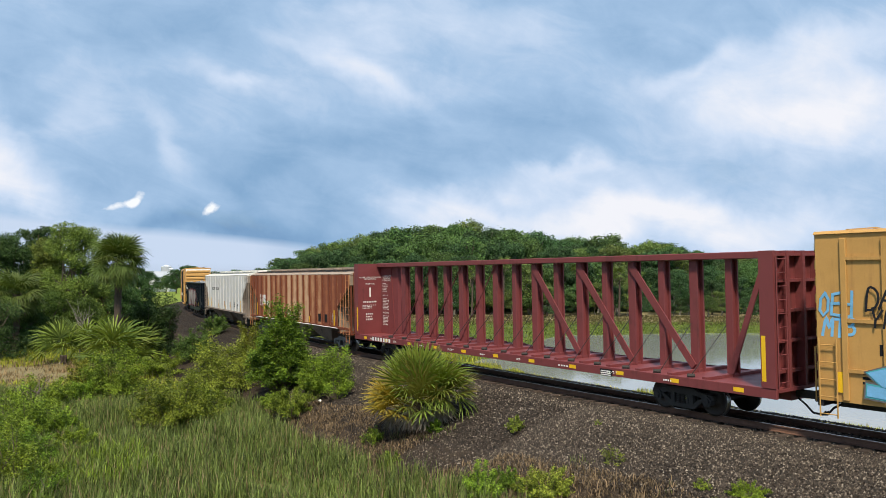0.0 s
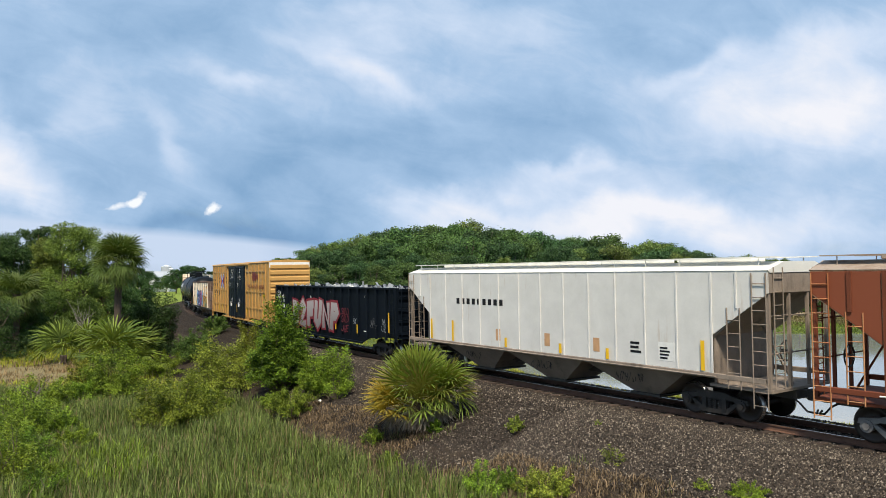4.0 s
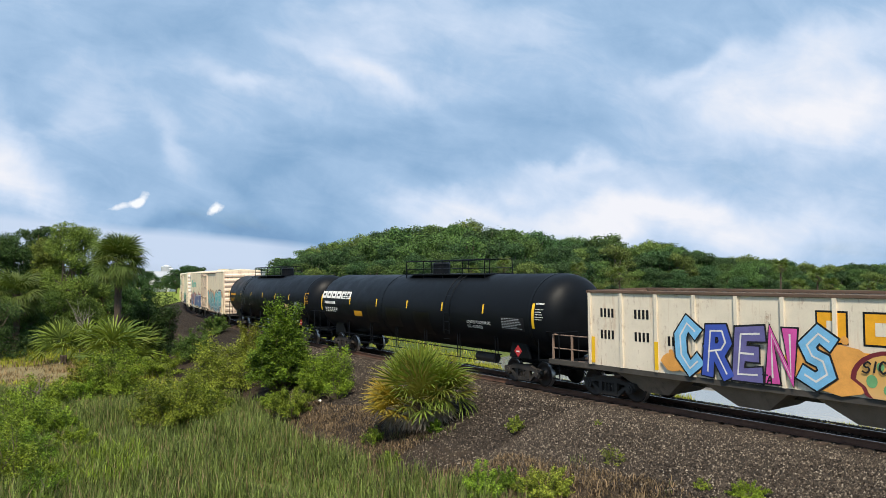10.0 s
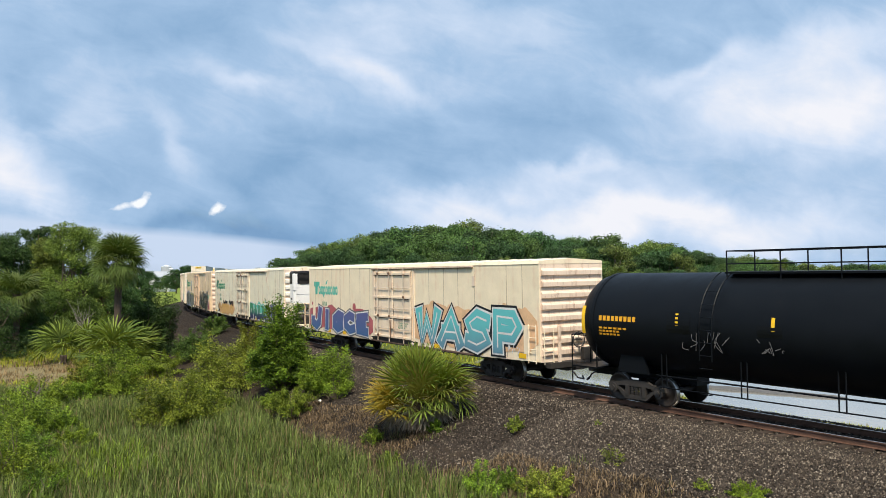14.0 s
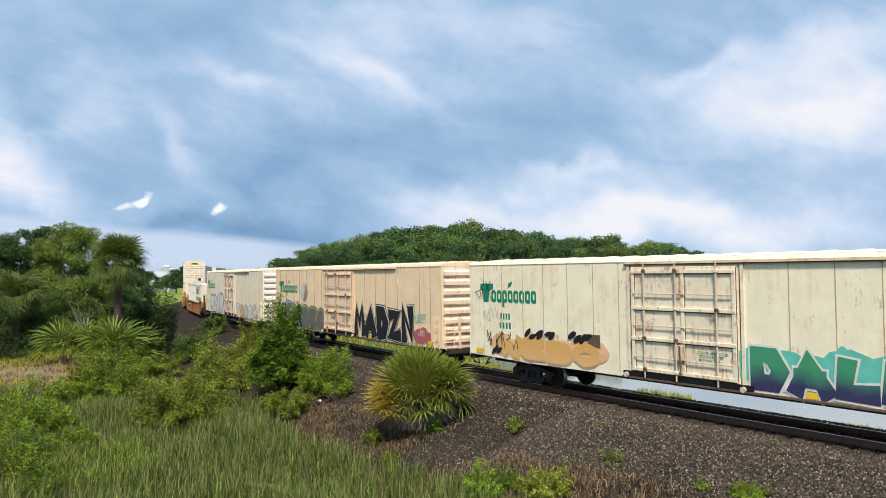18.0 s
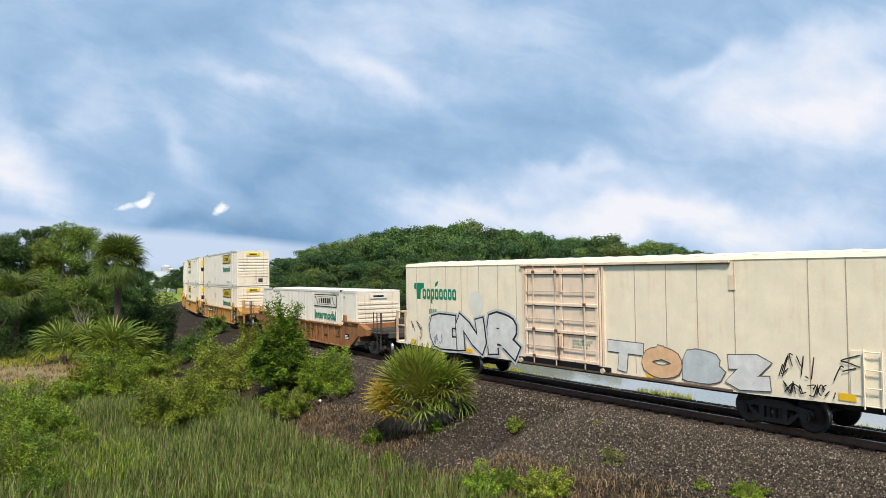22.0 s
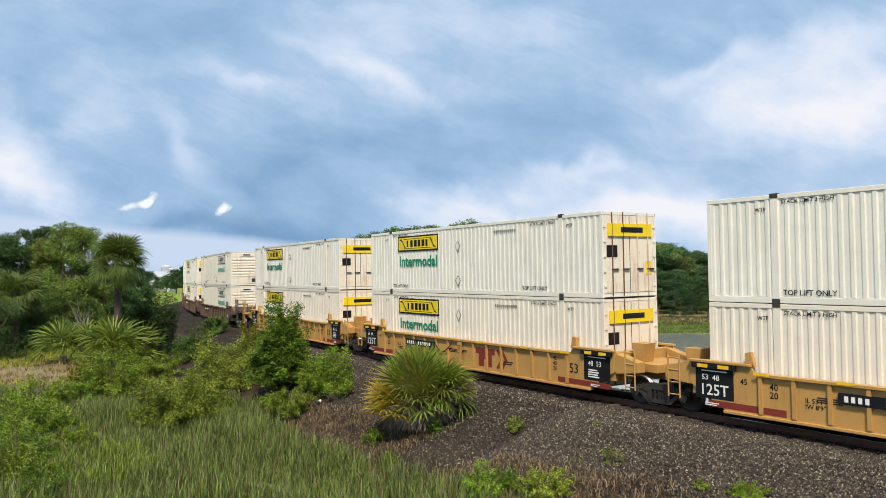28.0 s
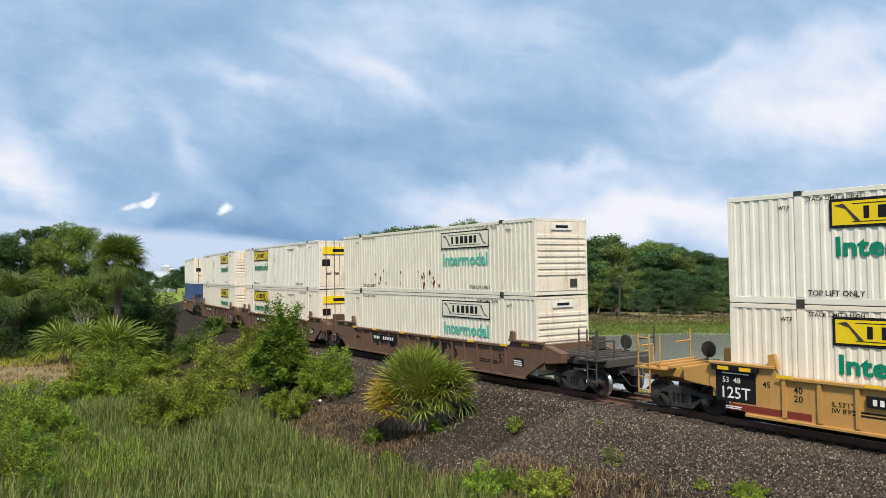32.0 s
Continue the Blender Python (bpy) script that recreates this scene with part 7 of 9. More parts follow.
def boxcar(s0, label, first=False):
    L = 9.65
    car = vehicle("boxcar", label, "boxcar", s0, 6.9)
    low, top, y = 1.02, 5.10, -1.45
    mirror_part(car, "side_wall", BOX_YELLOW, lambda bm, s: prism_bm(bm, [(-L, top), (-L, low), (-4.2, low), (-3.4, 0.80), (3.6, 0.80), (4.4, low), (L, low), (L, top)], s * 1.41, s * 1.45))
    bm = bmesh.new()
    prism_x(bm, [(-1.50, top), (-1.44, 5.17), (0, 5.24), (1.44, 5.17), (1.50, top), (1.40, top - 0.02), (-1.40, top - 0.02)], -L - 0.02, L + 0.02)
    part("roof", bm, BOX_YELLOW, car)
    for i in range(12):
        x = -L + 0.8 + 1.64 * i
        part("roof_rib", prism_x(bmesh.new(), [(-1.44, 5.175), (0, 5.25), (1.44, 5.175), (1.44, 5.20), (0, 5.28), (-1.44, 5.20)], x - 0.05, x + 0.05), BOX_YELLOW, car)
    for sx in (-1, 1):
        end = box_part("end_wall", (sx * (L - 0.05), sx * L, -1.41, 1.41, low, top - 0.022), BOX_YELLOW, car)
        for k in range(9):
            zz = 1.25 + k * 0.42
            part("end_rib", prism_bm(bmesh.new(), [(sx * (L + 0.001), zz), (sx * (L + 0.07), zz + 0.06), (sx * (L + 0.07), zz + 0.26), (sx * (L + 0.001), zz + 0.33)], -1.36, 1.36), BOX_YELLOW, end)
        part("end_top", box_bm(bmesh.new(), sx * (L + 0.002), sx * (L + 0.03), -1.42, 1.42, 4.72, 5.08), WHT, end, "white painted top of the end wall")
        ladder(car, "ladder", (sx * (L - 0.28), -1.53), 0.62, 2.55, 0.42, BOX_YELLOW, "x", 0.42)
        ladder(car, "ladder", (sx * (L + 0.12), -1.12), 0.95, 2.3, 0.42, BOX_YELLOW, "y", 0.42)
        bm = bmesh.new()
        box_bm(bm, sx * (L - 0.1), sx * (L + 0.05), -1.41, 1.41, 0.86, 1.015)
        part("end_sill", bm, STEEL_DARK, car)
        hand_wheel(sx * (L + 0.14), 0.35, 1.9, 0.27, BOX_YELLOW, car)
    dl, dr = -2.55, 2.75
    xs = [-8.97 + 0.938 * i for i in range(7)] + [dr + 0.35 + 0.95 * i for i in range(7)]
    for x in xs:
        part("side_post", box_bm(bmesh.new(), x - 0.07, x + 0.07, y - 0.055, y - 0.002, low + 0.05, top - 0.12, 0.01), BOX_YELLOW, car)
    for a, b in zip(xs, xs[1:]):
        if b - a > 1.2:
            continue
        for zz in (1.75, 2.95, 4.45):
            part("side_girt", box_bm(bmesh.new(), a + 0.072, b - 0.072, y - 0.05, y - 0.002, zz, zz + 0.09), BOX_YELLOW, car)
    for a, b in ((dl, (dl + dr) / 2 - 0.01), ((dl + dr) / 2 + 0.01, dr)):
        d = part("door", box_bm(bmesh.new(), a, b, y - 0.09, y - 0.002, 0.92, top - 0.16, 0.012), DOOR_BLACK, car, "black sliding door")
        for zz in (1.0, 2.0, 3.2, 4.8):
            part("door_rib", box_bm(bmesh.new(), a + 0.06, b - 0.06, y - 0.13, y - 0.092, zz, zz + 0.09), DOOR_BLACK, d)
        for f in (0.06, 0.36, 0.64, 0.94):
            x = a + (b - a) * f
            part("lock_rod", rod_bm(bmesh.new(), (x, y - 0.12, 0.86), (x, y - 0.12, top - 0.2), 0.022, 6), DOOR_BLACK, d)
        part("door_handle", box_bm(bmesh.new(), a + 0.9, a + 1.02, y - 0.16, y - 0.094, 1.75, 2.1), WHT, d)
        lettering(car, "CLOSE THIS DOOR\nBEFORE CLOSING\nMAIN DOOR" if a < -1 else "CLOSE AND LOCK\nDOORS BEFORE\nMOVING CAR", a + 1.25, 4.62, 0.125, WHT, y - 0.092, "CENTER", bold=0.004)
        lettering(car, "CIERRE ESTA PUERTA\nANTES DE CERRAR\nLA PUERTA PRINCIPAL" if a < -1 else "CIERRE Y PONGA\nEL SEGURO EN LAS\nPUERTAS ANTES DE\nMOVER EL CARRO", a + 1.25, 4.20, 0.125, WHT, y - 0.092, "CENTER", bold=0.004)
        bars(car, a + 0.25, 3.35, 0.62, 0.30, 4, WHT, y - 0.092, random.Random(5), 0.6, 5)
        panel(car, "placard", a + 0.62, a + 0.80, 1.82, 1.98, SPRAY["orange"], y - 0.092)
        panel(car, "data_plate", a + 1.0, a + 1.2, 1.86, 2.10, WHT, y - 0.092)
        scrawl(car, a + 0.95, a + 1.5, 2.15, 2.45, "white", y - 0.092, 81, 0.03, 4)
        panel(car, "reflector", a + 0.3, a + 0.42, 1.35, 1.95, YEL, y - 0.131) if a > -1 else None
    box_part("door_track", (dl - 2.6, dr + 2.6, y - 0.14, y - 0.002, 0.78, 0.86), BOX_YELLOW, car)
    box_part("door_header", (dl - 1.2, dr + 1.2, y - 0.12, y - 0.004, top - 0.10, top - 0.02), BOX_YELLOW, car)
    yy = y - 0.056
    if not first:
        lettering(car, "RAILCAR POOLING EXPERTS", 3.75, 3.26, 0.40, REDBROWN, yy, width=4.8)
        for x0, x1 in ((5.22, 5.66), (5.74, 6.18)):       # the owner's mark as plain shapes
            panel(car, "mark", x0, x1, 3.82, 4.42, REDBROWN, yy)
        bm = bmesh.new()
        prism_bm(bm, [(6.26, 4.12), (6.6, 4.42), (6.94, 4.12), (6.6, 3.82)], yy - 0.004, yy)
        part("mark", bm, REDBROWN, car)
        lettering(car, "next\nload", -6.92, 3.90, 0.36, BLK, y, shear=0.25)
        lettering(car, "any\nroad", -4.15, 3.90, 0.36, BLK, y, shear=0.25)
        bm = bmesh.new()
        ribbon(bm, [(-5.75, 4.24), (-4.67, 3.26)], 0.30, yy - 0.0005)
        ribbon(bm, [(-4.67, 4.24), (-5.75, 3.26)], 0.30, yy - 0.0015)
        part("emblem", bm, WHT, car)
        for pts, mat, d in (([(-5.72, 4.22), (-5.26, 3.76), (-5.72, 3.28)], BLUE, 0.0), ([(-4.70, 4.22), (-5.14, 3.76), (-4.70, 3.28)], BLUE, 0.003), ([(-5.78, 4.02), (-5.48, 3.76), (-5.78, 3.48)], RED, 0.006), ([(-4.64, 4.02), (-4.92, 3.76), (-4.64, 3.48)], RED, 0.009)):
            bm = bmesh.new()
            ribbon(bm, pts, 0.15, yy - d - 0.005)
            part("emblem", bm, mat, car)
        for k, x in enumerate((-9.55, -8.82)):
            bars(car, x, 3.75, 0.42, 0.22, 1, BLK, y, None, 0.15, 4, "marking")
            bars(car, x, 3.35, 0.42, 0.22, 1, BLK, y, None, 0.15, 4, "marking")
        bars(car, -7.86, 3.35, 0.36, 0.22, 1, BLK, y, None, 0.15, 4, "marking")
        bars(car, -8.7, 2.7, 0.45, 0.2, 2, BLK, y, None, 0.3, 4)
        bars(car, -7.9, 2.7, 0.5, 0.2, 2, BLK, y, None, 0.3, 4)
        panel(car, "notice", -8.8, -8.3, 2.42, 2.62, SIGN_YEL, y)
        bars(car, -8.76, 2.45, 0.42, 0.14, 2, BLK, y - 0.005)
        panel(car, "notice", 8.1, 8.7, 2.62, 2.85, SIGN_YEL, y)
        bars(car, 8.15, 2.65, 0.5, 0.16, 2, BLK, y - 0.005)
        panel(car, "data_plate", 7.25, 7.65, 2.75, 3.1, BLK, y)
        bars(car, 7.28, 2.78, 0.32, 0.28, 3, WHT, y - 0.005, random.Random(4))
        panel(car, "placard", -6.85, -6.6, 2.55, 2.85, BLK, y)
        lettering(car, "F", -6.8, 2.6, 0.2, BOX_YELLOW, y - 0.005)
    else:
        graffiti(car, "OEH", -9.6, -8.75, 3.05, 3.7, ["sky"], "sky", y, 41, 0.20)
        tag(car, "MTB", -9.5, 2.62, 0.42, "sky", y, 42, 0.07, 0.55)
        tag(car, "DA", -8.5, 3.30, 0.50, "black", y - 0.052, 43, 0.055, 0.6)
        tag(car, "YRZ", -8.4, 2.85, 0.45, "black", y - 0.052, 44, 0.055, 0.6)
        graffiti(car, "SOL", -8.5, -4.2, 1.15, 2.05, ["sky", "silver"], "teal", y - 0.055, 45, 0.3, "grey")
        bars(car, -8.2, 2.2, 0.5, 0.28, 1, BLK, y, None, 0.05, 2, "marking")
        bars(car, -8.6, 1.5, 0.6, 0.35, 3, BLK, y, random.Random(6))
    for x in (-9.2, -6.75, -5.6, -3.0, 3.3, 4.9, 6.8, 8.2):
        panel(car, "reflector", x, x + 0.16, 1.25, 1.75, YEL, y - 0.03)
    box_part("centre_sill", (-L, L, -0.32, 0.32, 0.70, 0.99), STEEL_DARK, car)
    for x in (-6.9, 6.9):
        truck(car, x)
    for x in (-L - 0.05, L + 0.05):
        coupler(car, x, 0.35)


def open_hopper(s0):
    L, E = 5.46, 1.95          # body and end platform
    car = vehicle("open_hopper", "rusty cream open-top hopper with bright blue and pink graffiti", "hopper car", s0, 5.0)
    low, top = 1.18, 3.62
    mirror_part(car, "side_wall", CREAM_RUST, lambda bm, s: box_bm(bm, -L, L, s * 1.44, s * 1.48, low, top - 0.09))
    mirror_part(car, "top_chord", END_DARK, lambda bm, s: box_bm(bm, -L - 0.03, L + 0.03, s * 1.40, s * 1.53, top - 0.088, top, 0.01))
    mirror_part(car, "side_sill", UNDER_GREY, lambda bm, s: box_bm(bm, -L - E, L + E, s * 1.36, s * 1.50, 1.02, low - 0.003))
    for i in range(9):
        x = -L + 0.06 + (2 * L - 0.12) * i / 8
        for s in (-1, 1):
            part("side_post", box_bm(bmesh.new(), x - 0.05, x + 0.05, s * 1.482, s * 1.545, low, top - 0.09), CREAM_RUST, car)
    for sx in (-1, 1):
        part("end_wall", box_bm(bmesh.new(), sx * (L - 0.06), sx * (L - 0.002), -1.436, 1.436, 1.06, top - 0.09), END_TAN, car, "soiled cream end wall with rust runs")
        part("end_band", box_bm(bmesh.new(), sx * (L + 0.001), sx * (L + 0.05), -1.43, 1.43, 2.80, top - 0.09), END_DARK, car, "dark chipped top of the end wall")
        box_part("end_chord", (sx * (L - 0.04), sx * (L + 0.07), -1.53, 1.53, top - 0.087, top - 0.002), END_DARK, car)
        for yy in (-1.38, -0.35, 0.55, 1.38):
            part("end_post", box_bm(bmesh.new(), sx * (L + 0.001), sx * (L + 0.12), yy - 0.05, yy + 0.05, 1.06, 2.79), END_RUST, car)
        part("end_brace", prism_bm(bmesh.new(), [(sx * (L + 0.02), 2.2), (sx * (L + 0.02), 2.0), (sx * (L + E - 0.5), 1.06), (sx * (L + E - 0.3), 1.06)], -0.05, 0.05), END_RUST, car)
        part("end_brace", box_bm(bmesh.new(), sx * (L + 0.121), sx * (L + 0.15), -1.36, 1.36, 1.95, 2.05), END_RUST, car)
        box_part("end_platform", (sx * L, sx * (L + E), -1.35, 1.35, 0.97, 1.05), END_RUST, car)
        ladder(car, "ladder", (sx * (L + 0.20), -1.05), 1.05, 3.5, 0.4, END_RUST, "y", 0.36, 0.018)
        hand_wheel(sx * (L + 0.25), 0.3, 2.0, 0.26, STEEL_DARK, car)
        for yy in (-1.32, 1.32):
            for x in (L + E - 0.06, L + E * 0.5):
                part("railing_post", box_bm(bmesh.new(), sx * (x - 0.03), sx * (x + 0.03), yy - 0.03, yy + 0.03, 1.051, 2.02), END_RUST, car)
            for zz in (1.55, 2.02):
                part("railing", rod_bm(bmesh.new(), (sx * (L + 0.05), yy, zz), (sx * (L + E - 0.04), yy, zz), 0.022, 5), END_RUST, car)
        part("railing", rod_bm(bmesh.new(), (sx * (L + E - 0.06), -1.32, 2.02), (sx * (L + E - 0.06), 1.32, 2.02), 0.022, 5), END_RUST, car)
    for k in (-1, 0, 1):
        x = k * 3.3
        bm = bmesh.new()
        tp = [bm.verts.new((x + dx, yy, 1.165)) for dx, yy in ((-1.55, -1.34), (1.55, -1.34), (1.55, 1.34), (-1.55, 1.34))]
        lo = [bm.verts.new((x + dx, yy, 0.38)) for dx, yy in ((-0.45, -0.8), (0.45, -0.8), (0.45, 0.8), (-0.45, 0.8))]
        for i in range(4):
            bm.faces.new((tp[i], tp[(i + 1) % 4], lo[(i + 1) % 4], lo[i]))
        bm.faces.new(lo)
        bm.faces.new(tp[::-1])
        part("hopper_chute", bm, CHUTE_GREY, car)
    box_part("centre_sill", (-L - E, L + E, -0.3, 0.3, 0.70, 0.965), UNDER_GREY, car)
    y = -1.482
    for k, x in enumerate((-4.95, -3.55)):
        bars(car, x, 2.75, 0.62, 0.30, 1, BLK, y, None, 0.05, 4, "marking")
        bars(car, x, 2.05, 0.62, 0.30, 1, BLK, y, None, 0.05, 4, "marking")
    bars(car, -2.3, 2.0, 0.62, 0.30, 1, BLK, y, None, 0.05, 4, "marking")
    for x in (2.2, 3.35, 4.45):      # the owner's yellow marks as plain blocks
        panel(car, "mark", x, x + 0.8, 2.40, 3.22, BLK, y)
        panel(car, "mark", x + 0.05, x + 0.75, 2.45, 3.17, ORANGE_LET, y - 0.0045)
        panel(car, "mark", x + 0.28, x + 0.52, 2.65, 2.97, CREAM_RUST, y - 0.009)
        panel(car, "mark_bar", x - 0.05, x + 0.85, 2.08, 2.24, ORANGE_LET, y)
    cloud_of(car, -2.3, -1.2, low + 0.02, 1.9, "orange", y - 0.064, 13)
    cloud_of(car, 1.9, 3.0, low + 0.02, 2.55, "orange", y - 0.064, 14)
    graffiti(car, "CRENS", -2.0, 2.75, low + 0.02, 2.85, ["sky", "blue", "violet", "pink", "sky"], "black", y - 0.070, 12, 0.42, None, None, "white", False, 0.26)
    for grow, tone, lift in ((1.0, "maroon", 0.066), (0.86, "amber", 0.070)):      # a mushroom shape with green spots
        bm = bmesh.new()
        bm.faces.new([bm.verts.new((4.0 + grow * 0.95 * math.cos(k * 0.2618) * (1 - 0.25 * (math.sin(k * 0.2618) < -0.2)), y - lift, max(low + 0.02, 1.62 + grow * 0.72 * math.sin(k * 0.2618)))) for k in range(24)])
        part("graffiti_figure", bm, SPRAY[tone], car)
    for cx, cz, r in ((3.55, 1.6, 0.13), (3.9, 1.42, 0.10), (4.3, 1.75, 0.12), (4.4, 1.45, 0.15), (3.75, 1.95, 0.09)):
        bm = bmesh.new()
        bm.faces.new([bm.verts.new((cx + r * math.cos(k * 0.5236), y - 0.075, cz + r * 1.2 * math.sin(k * 0.5236))) for k in range(12)])
        part("graffiti_spot", bm, SPRAY["green"], car)
    tag(car, "SICK", 3.35, 1.80, 0.26, "black", y - 0.09, 3, 0.045)
    tag(car, "JDH", 4.55, 1.30, 0.36, "violet", y - 0.09, 4, 0.05)
    tag(car, "TA", 0.75, 1.25, 0.22, "black", y - 0.09, 5, 0.04)
    for x in (-5.3, -2.75, 5.15):
        panel(car, "reflector", x, x + 0.14, 1.25, 2.1, YEL, y - 0.065)
    for x in (-5.0, 5.0):
        truck(car, x)
    for x in (-L - E, L + E):
        coupler(car, x, 0.3)


def tank_car(s0, L, label, mid_platform, yellow_text, seed):
    car = vehicle("tank_car", label, "tank car", s0, 7.9)
    R, zc = 1.60, 2.56
    seg = 48
    prof = [(-L, 0.02), (-L + 0.02, 0.55), (-L + 0.12, 0.98), (-L + 0.32, 1.32), (-L + 0.62, 1.52), (-L + 0.95, R)]
    prof = prof + [(0.0, R)] + [(-a, r) for a, r in prof[::-1]]
    bm = lathe(prof, seg)
    bmesh.ops.rotate(bm, verts=bm.verts, cent=(0, 0, 0), matrix=Matrix.Rotation(-math.pi / 2, 3, "Z"))
    bmesh.ops.translate(bm, verts=bm.verts, vec=(0, 0, zc))
    part("tank_shell", bm, TANK_BLACK, car, "glossy black tank shell", True)

    def on_shell(x, ang, lift=0.004):
        """A point of the shell: angle down from the top towards the camera's side."""
        return Vector((x, -(R + lift) * math.sin(ang), zc + (R + lift) * math.cos(ang)))

    def patch(name, x0, x1, z0, z1, mat, lift=0.004):
        bm = bmesh.new()
        a0, a1 = math.acos((z1 - zc) / R), math.acos((z0 - zc) / R)
        n = max(2, int((a1 - a0) / 0.08) + 1)
        cols = [[bm.verts.new(on_shell(x, a0 + (a1 - a0) * k / n, lift)) for k in range(n + 1)] for x in (x0, x1)]
        for k in range(n):
            bm.faces.new((cols[0][k], cols[1][k], cols[1][k + 1], cols[0][k + 1]))
        return part(name, bm, mat, car)
    for x in ([-2.45, L - 1.3] if mid_platform else [-L + 1.0, L - 1.0]):
        bm = lathe([(x - 0.06, R + 0.004), (x - 0.06, R + 0.014), (x + 0.06, R + 0.014), (x + 0.06, R + 0.004)], seg)
        bmesh.ops.rotate(bm, verts=bm.verts, cent=(0, 0, 0), matrix=Matrix.Rotation(-math.pi / 2, 3, "Z"))
        bmesh.ops.translate(bm, verts=bm.verts, vec=(0, 0, zc))
        part("shell_band", bm, TANK_BLACK, car)
    for i, x in enumerate((-L + 0.55, -6.0, -3.0, 0.0, 3.0, 6.0, L - 1.15)):
        tall = i in (0, 6)
        patch("reflector", x, x + (0.14 if tall else 0.10), 2.2 if tall else 2.62, 3.1 if tall else 2.98, YEL)
    p0, p1, pv = (-1.42, 5.02, 0.6) if mid_platform else (-4.82, 1.7, 0.9)      # platform ends and the valves' place
    bm = bmesh.new()
    stands = [p0 + (p1 - p0) * k / 4 for k in range(5)]
    for x in stands:
        for yy in (-0.72, 0.72):
            rod_bm(bm, (x, yy, zc + 1.42), (x, yy, zc + 2.22), 0.022, 5)
    for yy in (-0.72, 0.72):
        for zz in (zc + 1.85, zc + 2.22):
            rod_bm(bm, (p0, yy, zz), (p1, yy, zz), 0.020, 5)
    for x in (p0, p1):
        rod_bm(bm, (x, -0.72, zc + 2.22), (x, 0.72, zc + 2.22), 0.02, 5)
    part("platform_rail", bm, TANK_BLACK, car)
    box_part("top_platform", (p0 - 0.05, p1 + 0.05, -0.76, 0.76, zc + R - 0.03, zc + R + 0.03), TANK_BLACK, car)
    bm = bmesh.new()
    rod_bm(bm, (pv, 0, zc + R), (pv, 0, zc + R + 0.46), 0.42, 16)
    rod_bm(bm, (pv, 0, zc + R + 0.46), (pv, 0, zc + R + 0.56), 0.46, 16, 0.36)
    part("valve_housing", bm, TANK_BLACK, car)
    for x in (3.6,) if mid_platform else (-4.9,):
        bm = bmesh.new()
        for dx in (-0.2, 0.2):
            prev = None
            for k in range(12):
                a = 0.35 + k * 0.16
                p = on_shell(x + dx, a, 0.12) if a < 1.62 else Vector((x + dx, -(R + 0.12), zc + (R + 0.12) * math.cos(1.62) - (a - 1.62) * 1.6))
                if prev is not None:
                    rod_bm(bm, prev, p, 0.018, 5)
                prev = p
        for k in range(9):
            zz = 0.75 + 0.36 * k
            c = (zz - zc) / (R + 0.12)
            yy = -(R + 0.12) * math.sqrt(max(0.0, 1 - c * c)) if zz > zc else -(R + 0.12)
            rod_bm(bm, (x - 0.2, yy, zz), (x + 0.2, yy, zz), 0.014, 5)
        part("ladder", bm, TANK_BLACK, car)
    for sx in (-1, 1):
        part("stub_sill", box_bm(bmesh.new(), sx * 6.2, sx * (L + 0.1), -0.32, 0.32, 0.70, 1.02), TANK_BLACK, car)
        bm = bmesh.new()
        prism_bm(bm, [(sx * 7.3, 1.02), (sx * 8.5, 1.02), (sx * 8.3, 1.75), (sx * 7.5, 1.75)], -1.25, -1.15)
        prism_bm(bm, [(sx * 7.3, 1.02), (sx * 8.5, 1.02), (sx * 8.3, 1.75), (sx * 7.5, 1.75)], 1.15, 1.25)
        box_bm(bm, sx * 7.4, sx * 8.4, -1.14, 1.14, 1.0, 1.25)
        part("saddle", bm, TANK_BLACK, car)
        part("end_platform", box_bm(bmesh.new(), sx * (L - 1.0), sx * (L + 0.12), -1.42, 1.42, 1.03, 1.08), TANK_BLACK, car)
        bm = bmesh.new()
        for pts in ([(sx * (L - 1.0), -1.4, 1.08), (sx * (L - 1.0), -1.4, 2.1), (sx * (L + 0.1), -1.4, 2.1), (sx * (L + 0.1), -1.4, 0.5), (sx * (L - 0.35), -1.4, 0.5)],
                    [(sx * (L + 0.1), -1.4, 2.1), (sx * (L + 0.1), -0.5, 2.1), (sx * (L + 0.1), -0.5, 1.08)], [(sx * (L + 0.1), 1.4, 1.08), (sx * (L + 0.1), 1.4, 2.1), (sx * (L + 0.1), 0.5, 2.1), (sx * (L + 0.1), 0.5, 1.08)]):
            for a, b in zip(pts, pts[1:]):
                rod_bm(bm, a, b, 0.022, 5)
        part("handrail", bm, TANK_BLACK, car)
    bm = bmesh.new()
    rod_bm(bm, (-6.9, -1.35, 0.72), (6.9, -1.35, 0.72), 0.020, 5)
    rod_bm(bm, (-6.9, -1.35, 1.06), (6.9, -1.35, 1.06), 0.026, 5)
    for k in range(6):
        for dx in (-0.09, 0.09):
            x = -6.6 + 2.64 * k + dx
            rod_bm(bm, (x, -1.35, 0.70), (x, -1.35, 1.72), 0.022, 5)
    part("side_rail", bm, TANK_BLACK, car)
    bm = bmesh.new()
    rod_bm(bm, (4.6, -0.8, 0.78), (5.9, -0.8, 0.78), 0.17, 12)
    part("air_reservoir", bm, STEEL_DARK, car)
    let = ORANGE_LET if yellow_text else WHT
    rng = random.Random(seed)

